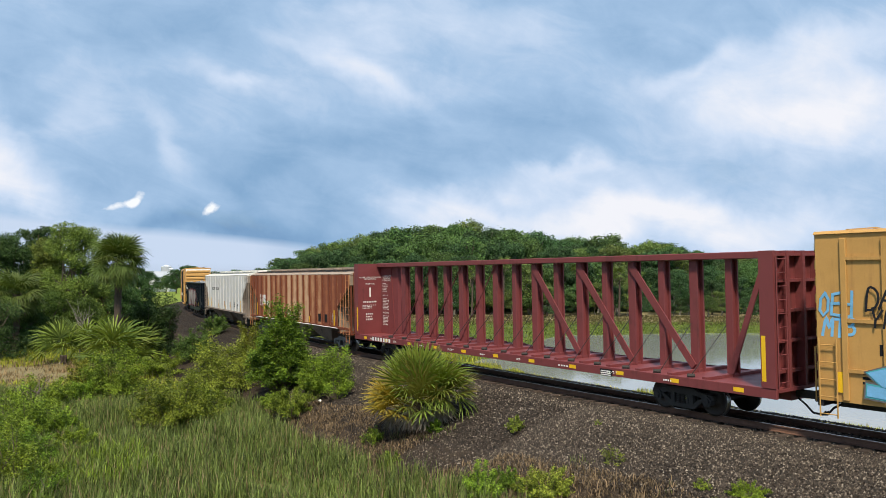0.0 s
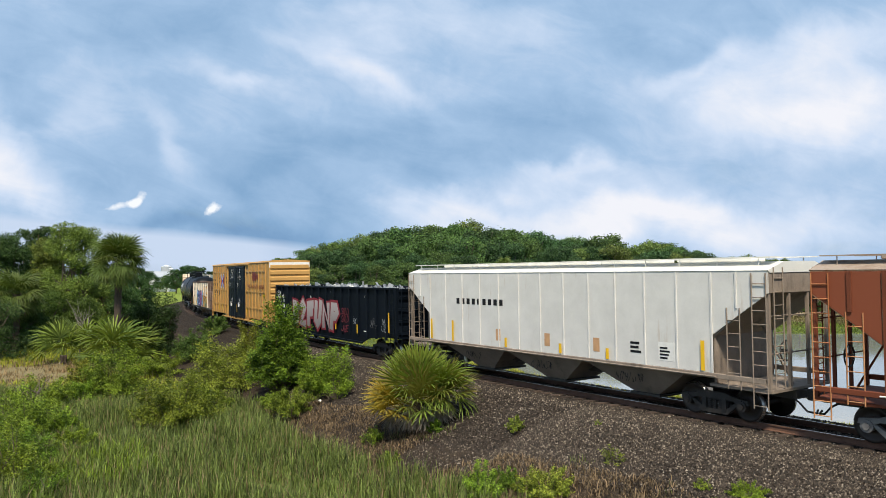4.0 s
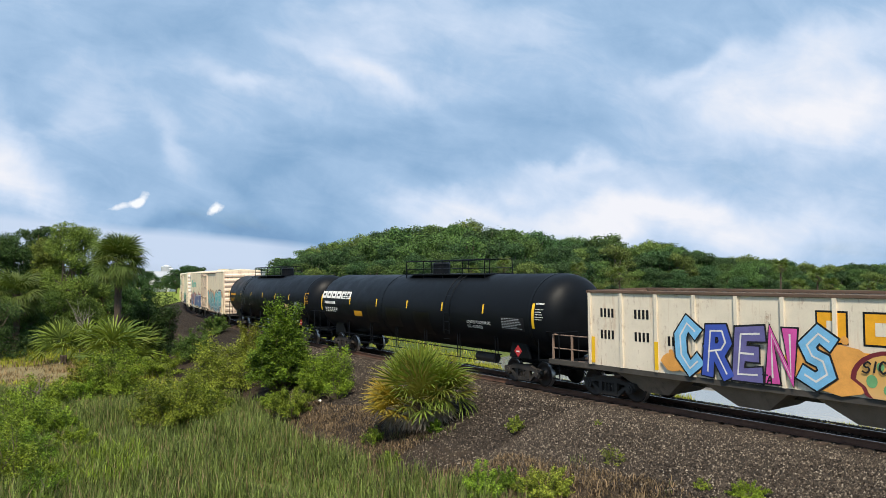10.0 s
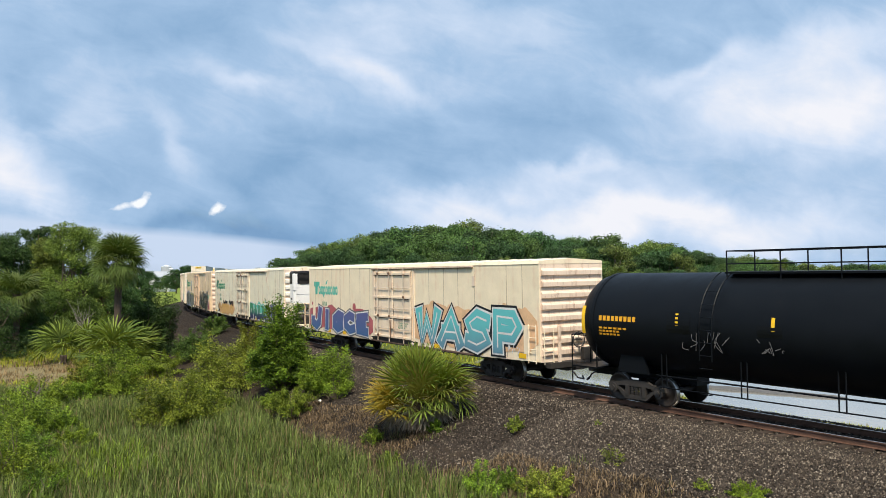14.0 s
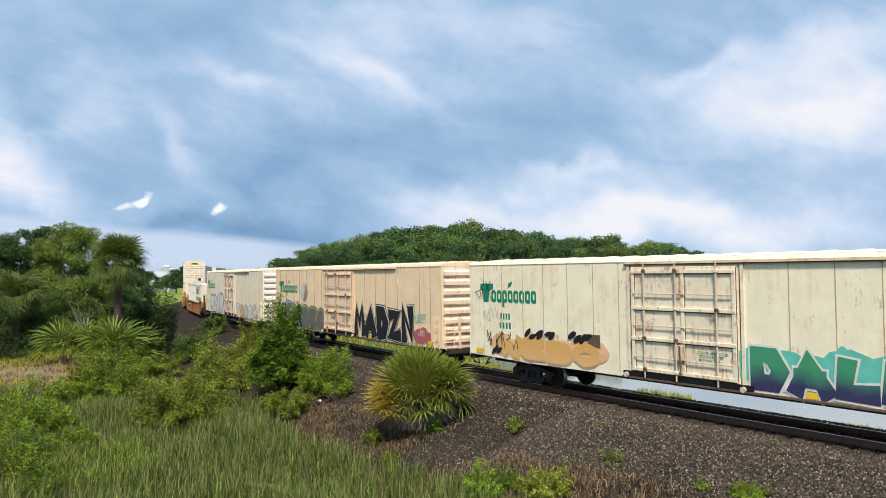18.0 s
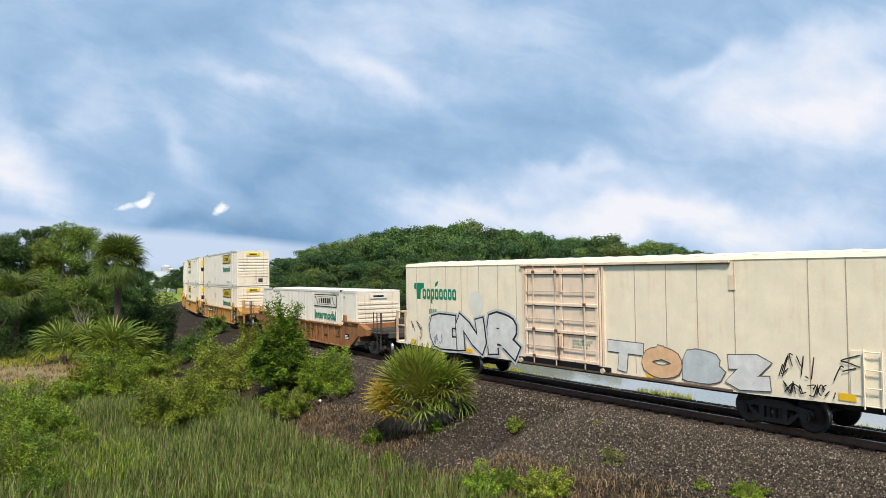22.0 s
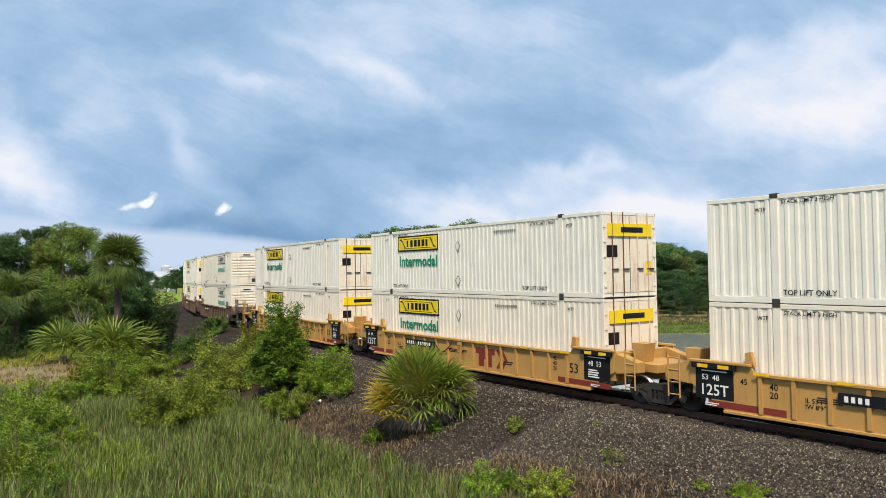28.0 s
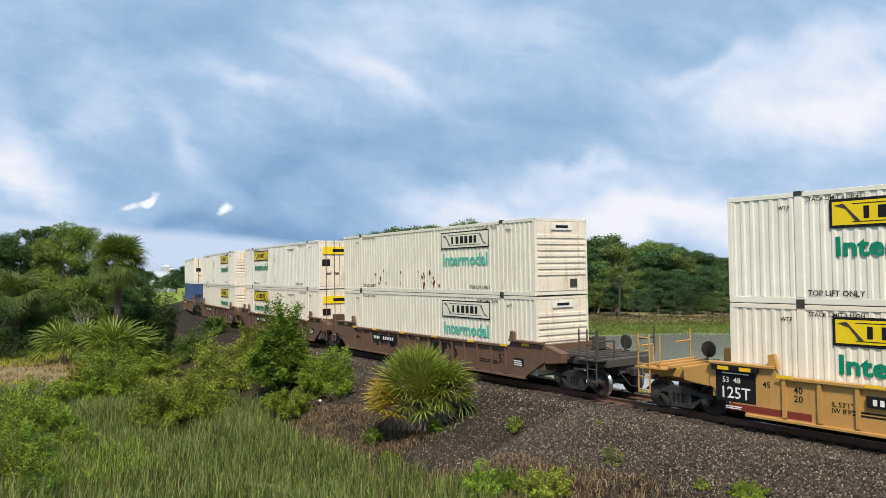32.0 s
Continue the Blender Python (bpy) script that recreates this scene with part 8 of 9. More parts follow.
    def shell_bars(x, z, w, h, rows, mat, cuts, tall=0.6):
        pitch = h / rows
        for r in range(rows):
            ww = w * rng.uniform(0.7, 1.0)
            bm = bmesh.new()
            for c in range(cuts):
                xa, xb = x + ww * c / cuts, x + ww * (c + 0.72) / cuts
                zt = z + h - pitch * r
                v = [bm.verts.new(on_shell(px, math.acos((pz - zc) / R))) for px, pz in ((xa, zt), (xb, zt), (xb, zt - pitch * tall), (xa, zt - pitch * tall))]
                bm.faces.new(v)
            part("marking", bm, mat, car, "row of plain painted bars")
    if not yellow_text:
        for i in range(6):           # the owner's name as plain white blocks
            patch("mark", -9.55 + i * 0.61, -9.00 + i * 0.61, 2.90, 3.28, WHT)
            patch("mark_slot", -9.40 + i * 0.61, -9.16 + i * 0.61, 3.03, 3.15, TANK_BLACK, 0.008)
        shell_bars(-9.15, 2.50, 1.9, 0.24, 1, WHT, 9)
        shell_bars(-9.05, 2.14, 1.7, 0.26, 3, WHT, 6)
        patch("notice", -6.0 + 0.5, -4.6, 2.05, 2.32, ORANGE_LET)
        patch("repaint", -6.9, -6.1, 2.4, 3.4, REPAINT)
        for x0, x1, z0, z1 in ((-4.0, -2.9, 1.8, 2.7), (-2.0, -0.6, 1.7, 2.6), (0.6, 2.0, 1.5, 2.5)):
            patch("repaint", x0, x1, z0, z1, REPAINT)
        # words that say what the load is
        for txt, zz in (("LIQUEFIED PETROLEUM GAS", 2.20), ("NOT - ODORIZED", 2.02)):
            a = math.acos((zz - zc) / R)
            p = on_shell(4.9, a, 0.006)
            ob = lettering(car, txt, 0, 0, 0.17, WHT, 0)
            ob.matrix_basis = Matrix.Translation(p) @ Matrix.Rotation(a, 4, "X") @ Matrix.Diagonal((0.75, 1, 1, 1))
    else:
        shell_bars(-8.95, 2.55, 1.55, 0.26, 1, ORANGE_LET, 9)
        shell_bars(-8.95, 2.15, 1.2, 0.3, 3, ORANGE_LET, 6)
        patch("repaint", -6.3, -5.5, 2.4, 3.0, REPAINT)
        patch("repaint", -3.4, -2.7, 2.45, 2.75, REPAINT)
        patch("placard", 5.2, 5.85, 1.95, 2.35, SPRAY["peach"])
        for x0, x1, z0, z1, sd in ((-5.7, -4.2, 1.95, 2.5, 31), (-3.4, -2.5, 2.0, 2.4, 32), (2.1, 3.0, 1.5, 2.5, 33), (6.7, 8.2, 1.45, 2.0, 34)):
            scrawl(car, x0, x1, z0, z1, "grey", -R - 0.03, sd, 0.03, 12) if sd != 34 else tag(car, "SKTOE", x0, z0, 0.45, "white", -R - 0.03, sd, 0.045, 0.55)
    patch("data_plate", 7.2, 8.6, 2.05, 2.55, BLK)
    shell_bars(7.25, 2.08, 1.3, 0.42, 7, SPRAY["silver"], 7, 0.32)
    bm = bmesh.new()
    prism_bm(bm, [(7.85, 1.30), (8.07, 1.52), (8.29, 1.30), (8.07, 1.08)], -1.46, -1.45)
    part("placard", bm, RED, car, "red diamond hazard placard")
    bars(car, 7.98, 1.26, 0.18, 0.1, 1, WHT, -1.462)
    shell_bars(L - 0.95, 3.02, 0.55, 0.10, 1, let, 7)
    shell_bars(L - 0.95, 2.45, 0.5, 0.45, 5, let, 6, 0.28)
    for x in (-7.9, 7.9):
        truck(car, x)
    for x in (-L - 0.1, L + 0.1):
        coupler(car, x, 0.45)


def reefer(s0, kind, seed, label, unit=False, rear_deck=0.0):
    """An insulated car: plain sides with seams, a plug door, ribbed ends; kind picks the paint."""
    L, car = 10.5, vehicle("refrigerator_car", label, "refrigerator car", s0, 7.3)
    low, top, y, m = 0.92, 4.52, -1.55, REEFER[kind]
    mirror_part(car, "side_wall", m, lambda bm, s: prism_bm(bm, [(-L, top), (-L, 1.02), (-7.0, low), (7.0, low), (L, 1.02), (L, top)], s * 1.50, s * 1.55))
    bm = bmesh.new()
    prism_x(bm, [(-1.57, top + 0.001), (-1.52, 4.63), (0, 4.72), (1.52, 4.63), (1.57, top + 0.001)], -L - 0.01, L + 0.01)
    part("roof", bm, m, car)
    for i in range(22):
        x = -L + 0.5 + i * (2 * L - 1.0) / 21
        part("roof_rib", prism_x(bmesh.new(), [(-1.50, 4.634), (0, 4.722), (1.50, 4.634), (1.50, 4.655), (0, 4.745), (-1.50, 4.655)], x - 0.10, x + 0.10), WHITE_ROOF, car)
    seams = [-9.6, -8.5, -7.3, -6.2, -5.0, -3.8, -2.7, 3.0, 4.2, 5.3, 6.5, 8.6, 9.55]
    for x in seams:
        part("panel_seam", box_bm(bmesh.new(), x - 0.012, x + 0.012, y - 0.008, y - 0.001, 1.05, top), SEAM if kind == 2 else SEAM_PALE, car)
    for sx in (-1, 1):
        e = box_part("end_wall", (sx * (L - 0.06), sx * L, -1.50, 1.50, 1.0, top), REEFER_END, car)
        for k in range(8):
            zz = 1.2 + k * 0.41
            part("end_rib", prism_bm(bmesh.new(), [(sx * (L + 0.001), zz), (sx * (L + 0.08), zz + 0.05), (sx * (L + 0.08), zz + 0.20), (sx * (L + 0.001), zz + 0.29)], -1.46, 1.46), WHITE_ROOF if kind in (1, 3) else REEFER_END, e)
        box_part("end_sill", (sx * (L - 0.02), sx * (L + 0.28), -1.30, 1.30, 0.80, 0.99), STEEL_DARK, car)
        if sx > 0:
            ladder(car, "ladder", (sx * (L - 0.34), y - 0.08), 0.95, 2.35, 0.42, m, "x", 0.42)
        ladder(car, "ladder", (sx * (L + 0.14), -1.25), 0.95, 2.2, 0.42, m, "y", 0.42)
        part("access_panel", box_bm(bmesh.new(), sx * (L - 0.9), sx * (L - 0.55), y - 0.02, y - 0.002, 1.25, 2.3), m, car)
    hand_wheel(L + 0.22, 0.1, 1.75, 0.28, STEEL_DARK, car)
    for yy in (-0.75, 0.9):
        box_part("end_post", (L + 0.09, L + 0.17, yy - 0.05, yy + 0.05, 0.99, 2.3), REEFER_END, car)
    box_part("gear_box", (L + 0.09, L + 0.26, 0.3, 0.75, 1.0, 1.45), STEEL_DARK, car, 0.02)
    # plug door: framed leaf, bars, lock rods with clamps, tracks above and below
    a, b = -2.22, 1.62
    face = DOOR_FACE[kind]
    d = part("door", box_bm(bmesh.new(), a + 0.08, b - 0.08, y - 0.06, y - 0.002, 1.14, 4.36, 0.01), face, car, "insulated plug door with rusty locking rods")
    # thin dark strips beside stiles and below bars are their shade, painted on
    for x in (a + 0.10, (a + b) / 2 + 0.02, b - 0.22):
        part("door_stile", box_bm(bmesh.new(), x, x + 0.12, y - 0.100, y - 0.062, 1.2, 4.32, 0.008), face, d)
        part("door_seam", box_bm(bmesh.new(), x + 0.122, x + 0.14, y - 0.066, y - 0.0605, 1.2, 4.32), CLAMP_AND_SHADE, d)
    for zz in (1.18, 2.12, 3.05, 4.16):
        part("door_bar", box_bm(bmesh.new(), a + 0.10, b - 0.10, y - 0.118, y - 0.0625, zz, zz + 0.10, 0.006), face, d)
        part("door_seam", box_bm(bmesh.new(), a + 0.12, b - 0.12, y - 0.070, y - 0.0605, zz - 0.035, zz - 0.004), CLAMP_AND_SHADE, d)
    for zz in (1.62, 2.58, 3.55):
        part("lever_rod", rod_bm(bmesh.new(), (a + 0.2, y - 0.125, zz), (b - 0.2, y - 0.125, zz), 0.016, 6), ROD_STEEL, d)
    for f in (0.17, 0.47, 0.83):
        x = a + (b - a) * f
        part("lock_rod", rod_bm(bmesh.new(), (x, y - 0.165, 1.0), (x, y - 0.165, 4.45), 0.026, 6), ROD_STEEL, d)
        for zz in (1.2, 2.14, 3.07, 4.18):
            part("rod_clamp", box_bm(bmesh.new(), x - 0.06, x + 0.06, y - 0.20, y - 0.137, zz + 0.01, zz + 0.11, 0.01), CLAMP_AND_SHADE if (zz * 10 + f * 7) % 2 < 1.2 else face, d)
    part("lever_box", box_bm(bmesh.new(), a + 1.72, a + 2.1, y - 0.16, y - 0.107, 1.62, 2.06, 0.015), face, d)
    part("lever", rod_bm(bmesh.new(), (a + 1.98, y - 0.19, 1.2), (a + 1.94, y - 0.19, 2.05), 0.022, 6), CLAMP_AND_SHADE, d)
    part("door_sill", box_bm(bmesh.new(), a - 0.25, b + 0.35, y - 0.11, y - 0.003, 0.985, 1.135), BLK, car, "black steel sill below the door")
    for x in (a - 0.10, b + 0.02):
        part("door_frame", box_bm(bmesh.new(), x, x + 0.10, y - 0.05, y - 0.002, 1.14, 4.42), face, car)
        part("frame_gap", box_bm(bmesh.new(), x + (0.105 if x < 0 else -0.055), x + (0.16 if x < 0 else -0.005), y - 0.012, y - 0.002, 1.14, 4.38), CLAMP_AND_SHADE, car)
    part("door_track", box_bm(bmesh.new(), a - 0.2, 6.4, y - 0.09, y - 0.002, 4.45, 4.50), REEFER_END, car)
    part("track_gap", box_bm(bmesh.new(), a - 0.2, 6.4, y - 0.07, y - 0.002, 4.415, 4.446), CLAMP_AND_SHADE, car)
    part("door_track", box_bm(bmesh.new(), a - 0.3, 6.4, y - 0.12, y - 0.002, 0.925, 0.980), END_DARK, car)
    for x in (a - 0.1, b + 0.1):
        part("track_roller", rod_bm(bmesh.new(), (x, y - 0.18, 1.02), (x, y - 0.11, 1.02), 0.085, 10), ROD_STEEL, d)
    for x in (-10.1, -7.9, -5.9, -1.2, 0.9, 3.4, 6.6, 9.3):
        panel(car, "reflector", x, x + 0.42, 1.00 if abs(x) < 8 else 1.08, 1.16 if abs(x) < 8 else 1.26, YEL, y - 0.013)
    part("vent_plate", box_bm(bmesh.new(), 6.35, 6.55, y - 0.03, y - 0.002, 3.7, 4.1), REEFER_END, car)
    # the shipper's green wordmark as plain shapes: a tall stem with a bar, round blocks and a leaf
    z, mark = 3.08, GRN if kind != 0 else TEAL
    bm = bmesh.new()
    prism_bm(bm, [(-9.82, 3.55), (-9.78, 3.80), (-9.0, 3.80), (-9.0, 3.60), (-9.26, 3.50), (-9.30, z), (-9.60, z), (-9.62, 3.50)], y - 0.007, y - 0.002)
    part("wordmark", bm, mark, car, "green wordmark as plain shapes")
    for i in range(8):
        x, w = -9.12 + 0.325 * i, 0.28
        low_z = z - (0.2 if i == 2 else 0.0)
        bm = bmesh.new()
        prism_bm(bm, [(x, low_z + 0.06), (x, z + 0.40), (x + 0.06, z + 0.47), (x + w - 0.06, z + 0.47), (x + w, z + 0.38), (x + w, z + 0.06), (x + w - 0.05, z), (x + 0.12, z), (x + 0.12, low_z)], y - 0.007, y - 0.002)
        part("wordmark", bm, mark, car)
        bm = bmesh.new()
        prism_bm(bm, [(x + 0.11, z + 0.14), (x + 0.11, z + 0.34), (x + w - 0.09, z + 0.34), (x + w - 0.09, z + 0.14)], y - 0.0095, y - 0.0075)
        part("wordmark_gap", bm, m, car)
    bm = bmesh.new()
    prism_bm(bm, [(-8.15, z + 0.55), (-7.95, z + 0.62), (-7.86, z + 0.82), (-8.08, z + 0.74)], y - 0.007, y - 0.002)
    part("wordmark_leaf", bm, mark, car)
    bars(car, -8.6, 2.45, 0.62, 0.24, 1, GRN, y, None, 0.05, 4, "marking")
    bars(car, -8.65, 2.1, 0.72, 0.24, 1, GRN, y, None, 0.05, 4, "marking")
    bars(car, -8.65, 1.72, 0.7, 0.22, 2, GRN, y, None, 0.4, 6)
    G = {0: [("JIGCE", -10.1, -2.9, 1.04, 2.35, ["slate"], "white", 0.36, "grey", "rose", None, False), ("WASP", 1.9, 9.5, 1.03, 2.85, ["lagoon"], "white", 0.34, "black", "peach", "white", False)],
         1: [("WEBO", -8.7, -3.5, 1.03, 1.85, ["amber"], "peach", 0.40, None, "peach", None, True), ("DALK", 1.8, 6.4, 0.98, 2.2, ["deep_green"], "white", 0.42, None, "aqua", None, False), ("FLOES", 6.3, 10.2, 0.98, 2.15, ["black"], "white", 0.36, "black", "violet", None, False)],
         2: [("SHEAR", -10.2, -5.75, 1.0, 2.35, ["grey", "black", "grey"], "silver", 0.40, "blue", None, None, True), ("REC", -5.75, -2.3, 1.0, 2.2, ["grey"], "olive", 0.44, "grey", None, None, True), ("MADZN", 1.75, 8.1, 0.98, 2.65, ["black"], "white", 0.46, "black", None, None, False)],
         3: [("ENR", -8.5, -2.6, 1.03, 2.55, ["white"], "black", 0.34, "silver", None, None, True), ("TOBZ", 1.8, 7.6, 1.03, 1.98, ["white", "peach", "silver"], "grey", 0.40, None, None, None, True)]}[kind]
    for i, (word, x0, x1, z0, z1, fills, line, wgt, halo, cloud, gloss, soft) in enumerate(G):
        graffiti(car, word, x0, x1, z0, z1, fills, line, y - 0.012, seed + i, wgt, halo, cloud, gloss, soft, 0.16 if word in ("MADZN", "TOBZ") else 0.28)
    for i, (x0, x1, z0, z1, c) in enumerate({0: [(8.6, 9.4, 1.2, 1.5, "white")], 1: [(-10.1, -9.1, 3.2, 3.9, "black"), (-9.4, -7.6, 1.3, 2.0, "black"), (-9.6, -8.4, 2.4, 3.0, "silver"), (9.4, 10.1, 2.6, 3.0, "black"), (-0.6, 0.6, 1.3, 1.9, "tan")],
                                              2: [(-10.3, -9.2, 2.6, 3.1, "black"), (-0.9, 1.2, 1.4, 1.9, "black"), (-1.0, 0.7, 0.98, 1.12, "white")],
                                              3: [(-10.0, -9.2, 1.3, 2.1, "black"), (7.8, 8.7, 1.5, 2.1, "black"), (7.9, 9.2, 1.1, 1.4, "black"), (-0.4, 0.6, 1.4, 1.9, "black"), (9.0, 9.8, 1.4, 2.2, "black"), (-8.3, -7.6, 1.2, 1.6, "violet")]}[kind]):
        scrawl(car, x0, x1, z0, z1, c, y - 0.03, seed * 7 + i, 0.048, 6)
    lettering(car, "CLOSE AND LOCK\nDOORS BEFORE\nMOVING CAR", 0.28, 1.86, 0.115, GRN if kind != 2 else BLK, y - 0.063, bold=0.004)
    if kind == 1:
        drops(car, -7.2, -5.6, 1.98, 0.22, 6, "black", y - 0.03, 5)
        drops(car, -5.0, -3.6, 2.02, 0.24, 5, "black", y - 0.03, 6)
        drops(car, -9.0, -8.6, 1.3, 0.2, 3, "black", y - 0.03, 7)
        panel(car, "patch", -4.05, -3.5, 1.75, 2.15, END_DARK, y - 0.03, label="dark painted patch")
    if kind == 2:
        cloud_of(car, 8.3, 9.5, 1.05, 1.85, "rose", y - 0.012, 9)
        tag(car, "HUBER", 8.0, 2.05, 0.34, "aqua", y - 0.02, 10, 0.035)
        tag(car, "JMA", 8.5, 1.45, 0.26, "white", y - 0.02, 11, 0.025)
        tag(car, "MANIK", -1.1, 1.75, 0.26, "black", y - 0.13, 12, 0.028)
        bm = bmesh.new()
        bm.faces.new([bm.verts.new((-5.45 + 0.60 * math.cos(k * 0.4189), y - 0.009, 3.15 + 0.60 * math.sin(k * 0.4189))) for k in range(15)])
        part("emblem", bm, SPRAY["silver"], car, "faded round emblem")
        bm = bmesh.new()
        ribbon(bm, [(-5.2, 3.6), (-4.85, 3.95), (-4.45, 4.3)], 0.09, y - 0.010)
        part("emblem", bm, CREAM_RUST, car)
        bm = bmesh.new()
        bm.faces.new([bm.verts.new((-5.42 + 0.55 * math.cos(k * 0.3 - 1.9), y - 0.0105, 3.15 + 0.57 * math.sin(k * 0.3 - 1.9))) for k in range(11)])
        part("rust_stain", bm, SLOPE_TAN, car)
    if kind == 3:
        bm = bmesh.new()
        bm.faces.new([bm.verts.new((-5.2 + 0.5 * math.cos(k * 0.4189), y - 0.009, 3.0 + 0.5 * math.sin(k * 0.4189))) for k in range(15)])
        part("emblem", bm, WHITE_ROOF, car, "faded round emblem")
    if unit:            # cooling unit and its platform at the front end
        u = part("cooling_unit", box_bm(bmesh.new(), L + 0.09, L + 1.05, -1.22, 1.22, 2.25, 4.42, 0.10), UNIT_WHITE, car, "white cooling unit with a black grille")
        part("top_cover", box_bm(bmesh.new(), L + 0.12, L + 1.07, -1.235, 1.235, 3.55, 4.44, 0.10), BLK, u, "black top cover")
        part("cheek", box_bm(bmesh.new(), L + 0.75, L + 1.075, -1.24, -0.95, 3.2, 4.30, 0.04), UNIT_WHITE, u)
        for k in range(10):
            part("grille_slat", box_bm(bmesh.new(), L + 1.071, L + 1.10, -0.85, 0.95, 3.62 + k * 0.075, 3.65 + k * 0.075), STEEL_DARK, u)
        for z0, z1 in ((2.35, 2.92), (2.96, 3.50)):
            part("unit_door", box_bm(bmesh.new(), L + 1.051, L + 1.075, -1.05, 1.05, z0, z1, 0.01), UNIT_WHITE, u)
        part("door_latch", box_bm(bmesh.new(), L + 1.076, L + 1.09, -0.1, 0.1, 2.90, 2.98), BLK, u)
        part("side_latch", box_bm(bmesh.new(), L + 0.45, L + 0.70, -1.235, -1.222, 2.62, 2.74), BLK, u)
        box_part("end_platform", (L + 0.02, L + 1.9, -1.45, 1.45, 1.0, 1.10), DOOR_FACE[kind], car)
        box_part("platform_beam", (L + 0.02, L + 1.9, -1.47, -1.38, 0.80, 0.995), DOOR_FACE[kind], car)
        box_part("end_sill", (L + 0.3, L + 1.85, -1.2, 1.2, 0.72, 0.996), STEEL_DARK, car)
        for yy in (-1.42, 1.42):
            for x in (L + 0.12, L + 0.68, L + 1.25, L + 1.82):
                box_part("railing_post", (x - 0.05, x + 0.05, yy - 0.035, yy + 0.035, 1.102, 2.42), DOOR_FACE[kind], car)
            for zz in (1.82, 2.40):
                part("railing", rod_bm(bmesh.new(), (L + 0.1, yy, zz), (L + 1.85, yy, zz), 0.03, 5), DOOR_FACE[kind], car)
        for zz in (1.82, 2.40):
            part("railing", rod_bm(bmesh.new(), (L + 1.85, -1.42, zz), (L + 1.85, 1.42, zz), 0.03, 5), DOOR_FACE[kind], car)
        box_part("fuel_tank", (L + 0.75, L + 1.6, -1.30, 1.0, 1.11, 1.62), STEEL_DARK, car, 0.05)
        box_part("battery_box", (L + 0.15, L + 0.62, -1.30, -0.5, 1.11, 1.58), BLK, car, 0.03)
        panel(car, "reflector", L - 0.62, L - 0.06, 1.02, 1.24, YEL, y - 0.013)
        coupler(car, L + 1.8, 0.2)
    else:
        coupler(car, L + 0.25, 0.3)
    if rear_deck:
        D = -L - rear_deck
        box_part("end_platform", (D, -L - 0.02, -1.45, 1.45, 1.0, 1.10), REEFER[1], car)
        bm = bmesh.new()
        for x in (D + 0.06, -L - 0.30):
            for yy in (-1.42, -0.5, 0.5, 1.42):
                box_bm(bm, x - 0.045, x + 0.045, yy - 0.04, yy + 0.04, 1.10, 2.5)
        for zz in (1.8, 2.45):
            rod_bm(bm, (D + 0.06, -1.42, zz), (D + 0.06, 1.42, zz), 0.03, 5)
            for yy in (-1.42, 1.42):
                rod_bm(bm, (D + 0.06, yy, zz), (-L - 0.1, yy, zz), 0.03, 5)
        part("platform_rail", bm, DOOR_RUST, car)
        coupler(car, D + 0.05, 0.2)
    else:
        coupler(car, -L - 0.25, 0.3)
    box_part("centre_sill", (-L, L, -0.3, 0.3, 0.62, 0.91), STEEL_DARK, car)
    for x in (-7.3, 7.3):
        truck(car, x)


centerbeam(3.405)
boxcar(-19.12, "ochre steel boxcar with blue graffiti on its side", True)
covered_hopper(25.05, 9.2, RUST_TAN, RUST_RIB, RUST_RIB, "rust-streaked tan covered hopper with brown ribs", 15, True, "grey")
covered_hopper(44.25, 8.95, GREY_WHITE, GREY_WHITE, CHUTE_GREY, "faded grey-white covered hopper with rust stains", 13, False, "dark")
gondola(62.86)
boxcar(82.73, "ochre high-cube boxcar with black double doors")
open_hopper(100.97)
tank_car(118.15, 10.2, "black petroleum gas tank car with top platform", True, False, 1)
tank_car(139.55, 10.25, "black gas tank car with yellow strips and scrawls", False, True, 2)
reefer(161.75, 0, 101, "cream refrigerator car with blue and teal graffiti", rear_deck=1.1)
reefer(187.25, 1, 202, "pale refrigerator car with a cooling unit and graffiti", unit=True)
reefer(210.2, 2, 303, "peach refrigerator car with black block graffiti", rear_deck=1.0)
reefer(234.1, 3, 404, "white refrigerator car with pale blue graffiti", rear_deck=1.1)


# ---- containers on well cars ----
def container_meshes(worn):
    """The meshes of a 53-foot container, shared by all that look alike: corrugated walls, frame, end doors."""
    HL, HW, H = 8.07, 1.295, 2.89
    out = {}
    # corrugated side: trapezoid waves, one sheet
    bm = bmesh.new()
    pitch, depth = 0.27, 0.020
    n = int(2 * (HL - 0.16) / pitch)
    xs, ys = [], []
    x = -HL + 0.12
    step = (2 * HL - 0.24) / n
    for i in range(n):
        for f, d in ((0.0, 0), (0.30, 0), (0.44, 1), (0.86, 1)):
            xs.append(x + (i + f) * step)
            ys.append(d * depth)
    xs.append(HL - 0.12)
    ys.append(0)
    lo = [bm.verts.new((a, -HW + 0.035 - 0.03 + b, 0.17)) for a, b in zip(xs, ys)]
    hi = [bm.verts.new((a, -HW + 0.035 - 0.03 + b, H - 0.13)) for a, b in zip(xs, ys)]
    for i in range(len(xs) - 1):
        bm.faces.new((lo[i], lo[i + 1], hi[i + 1], hi[i]))
    out["side"] = mesh_of(bm, "side_wall", BOX_WORN if worn else BOX_WHITE)
    return out


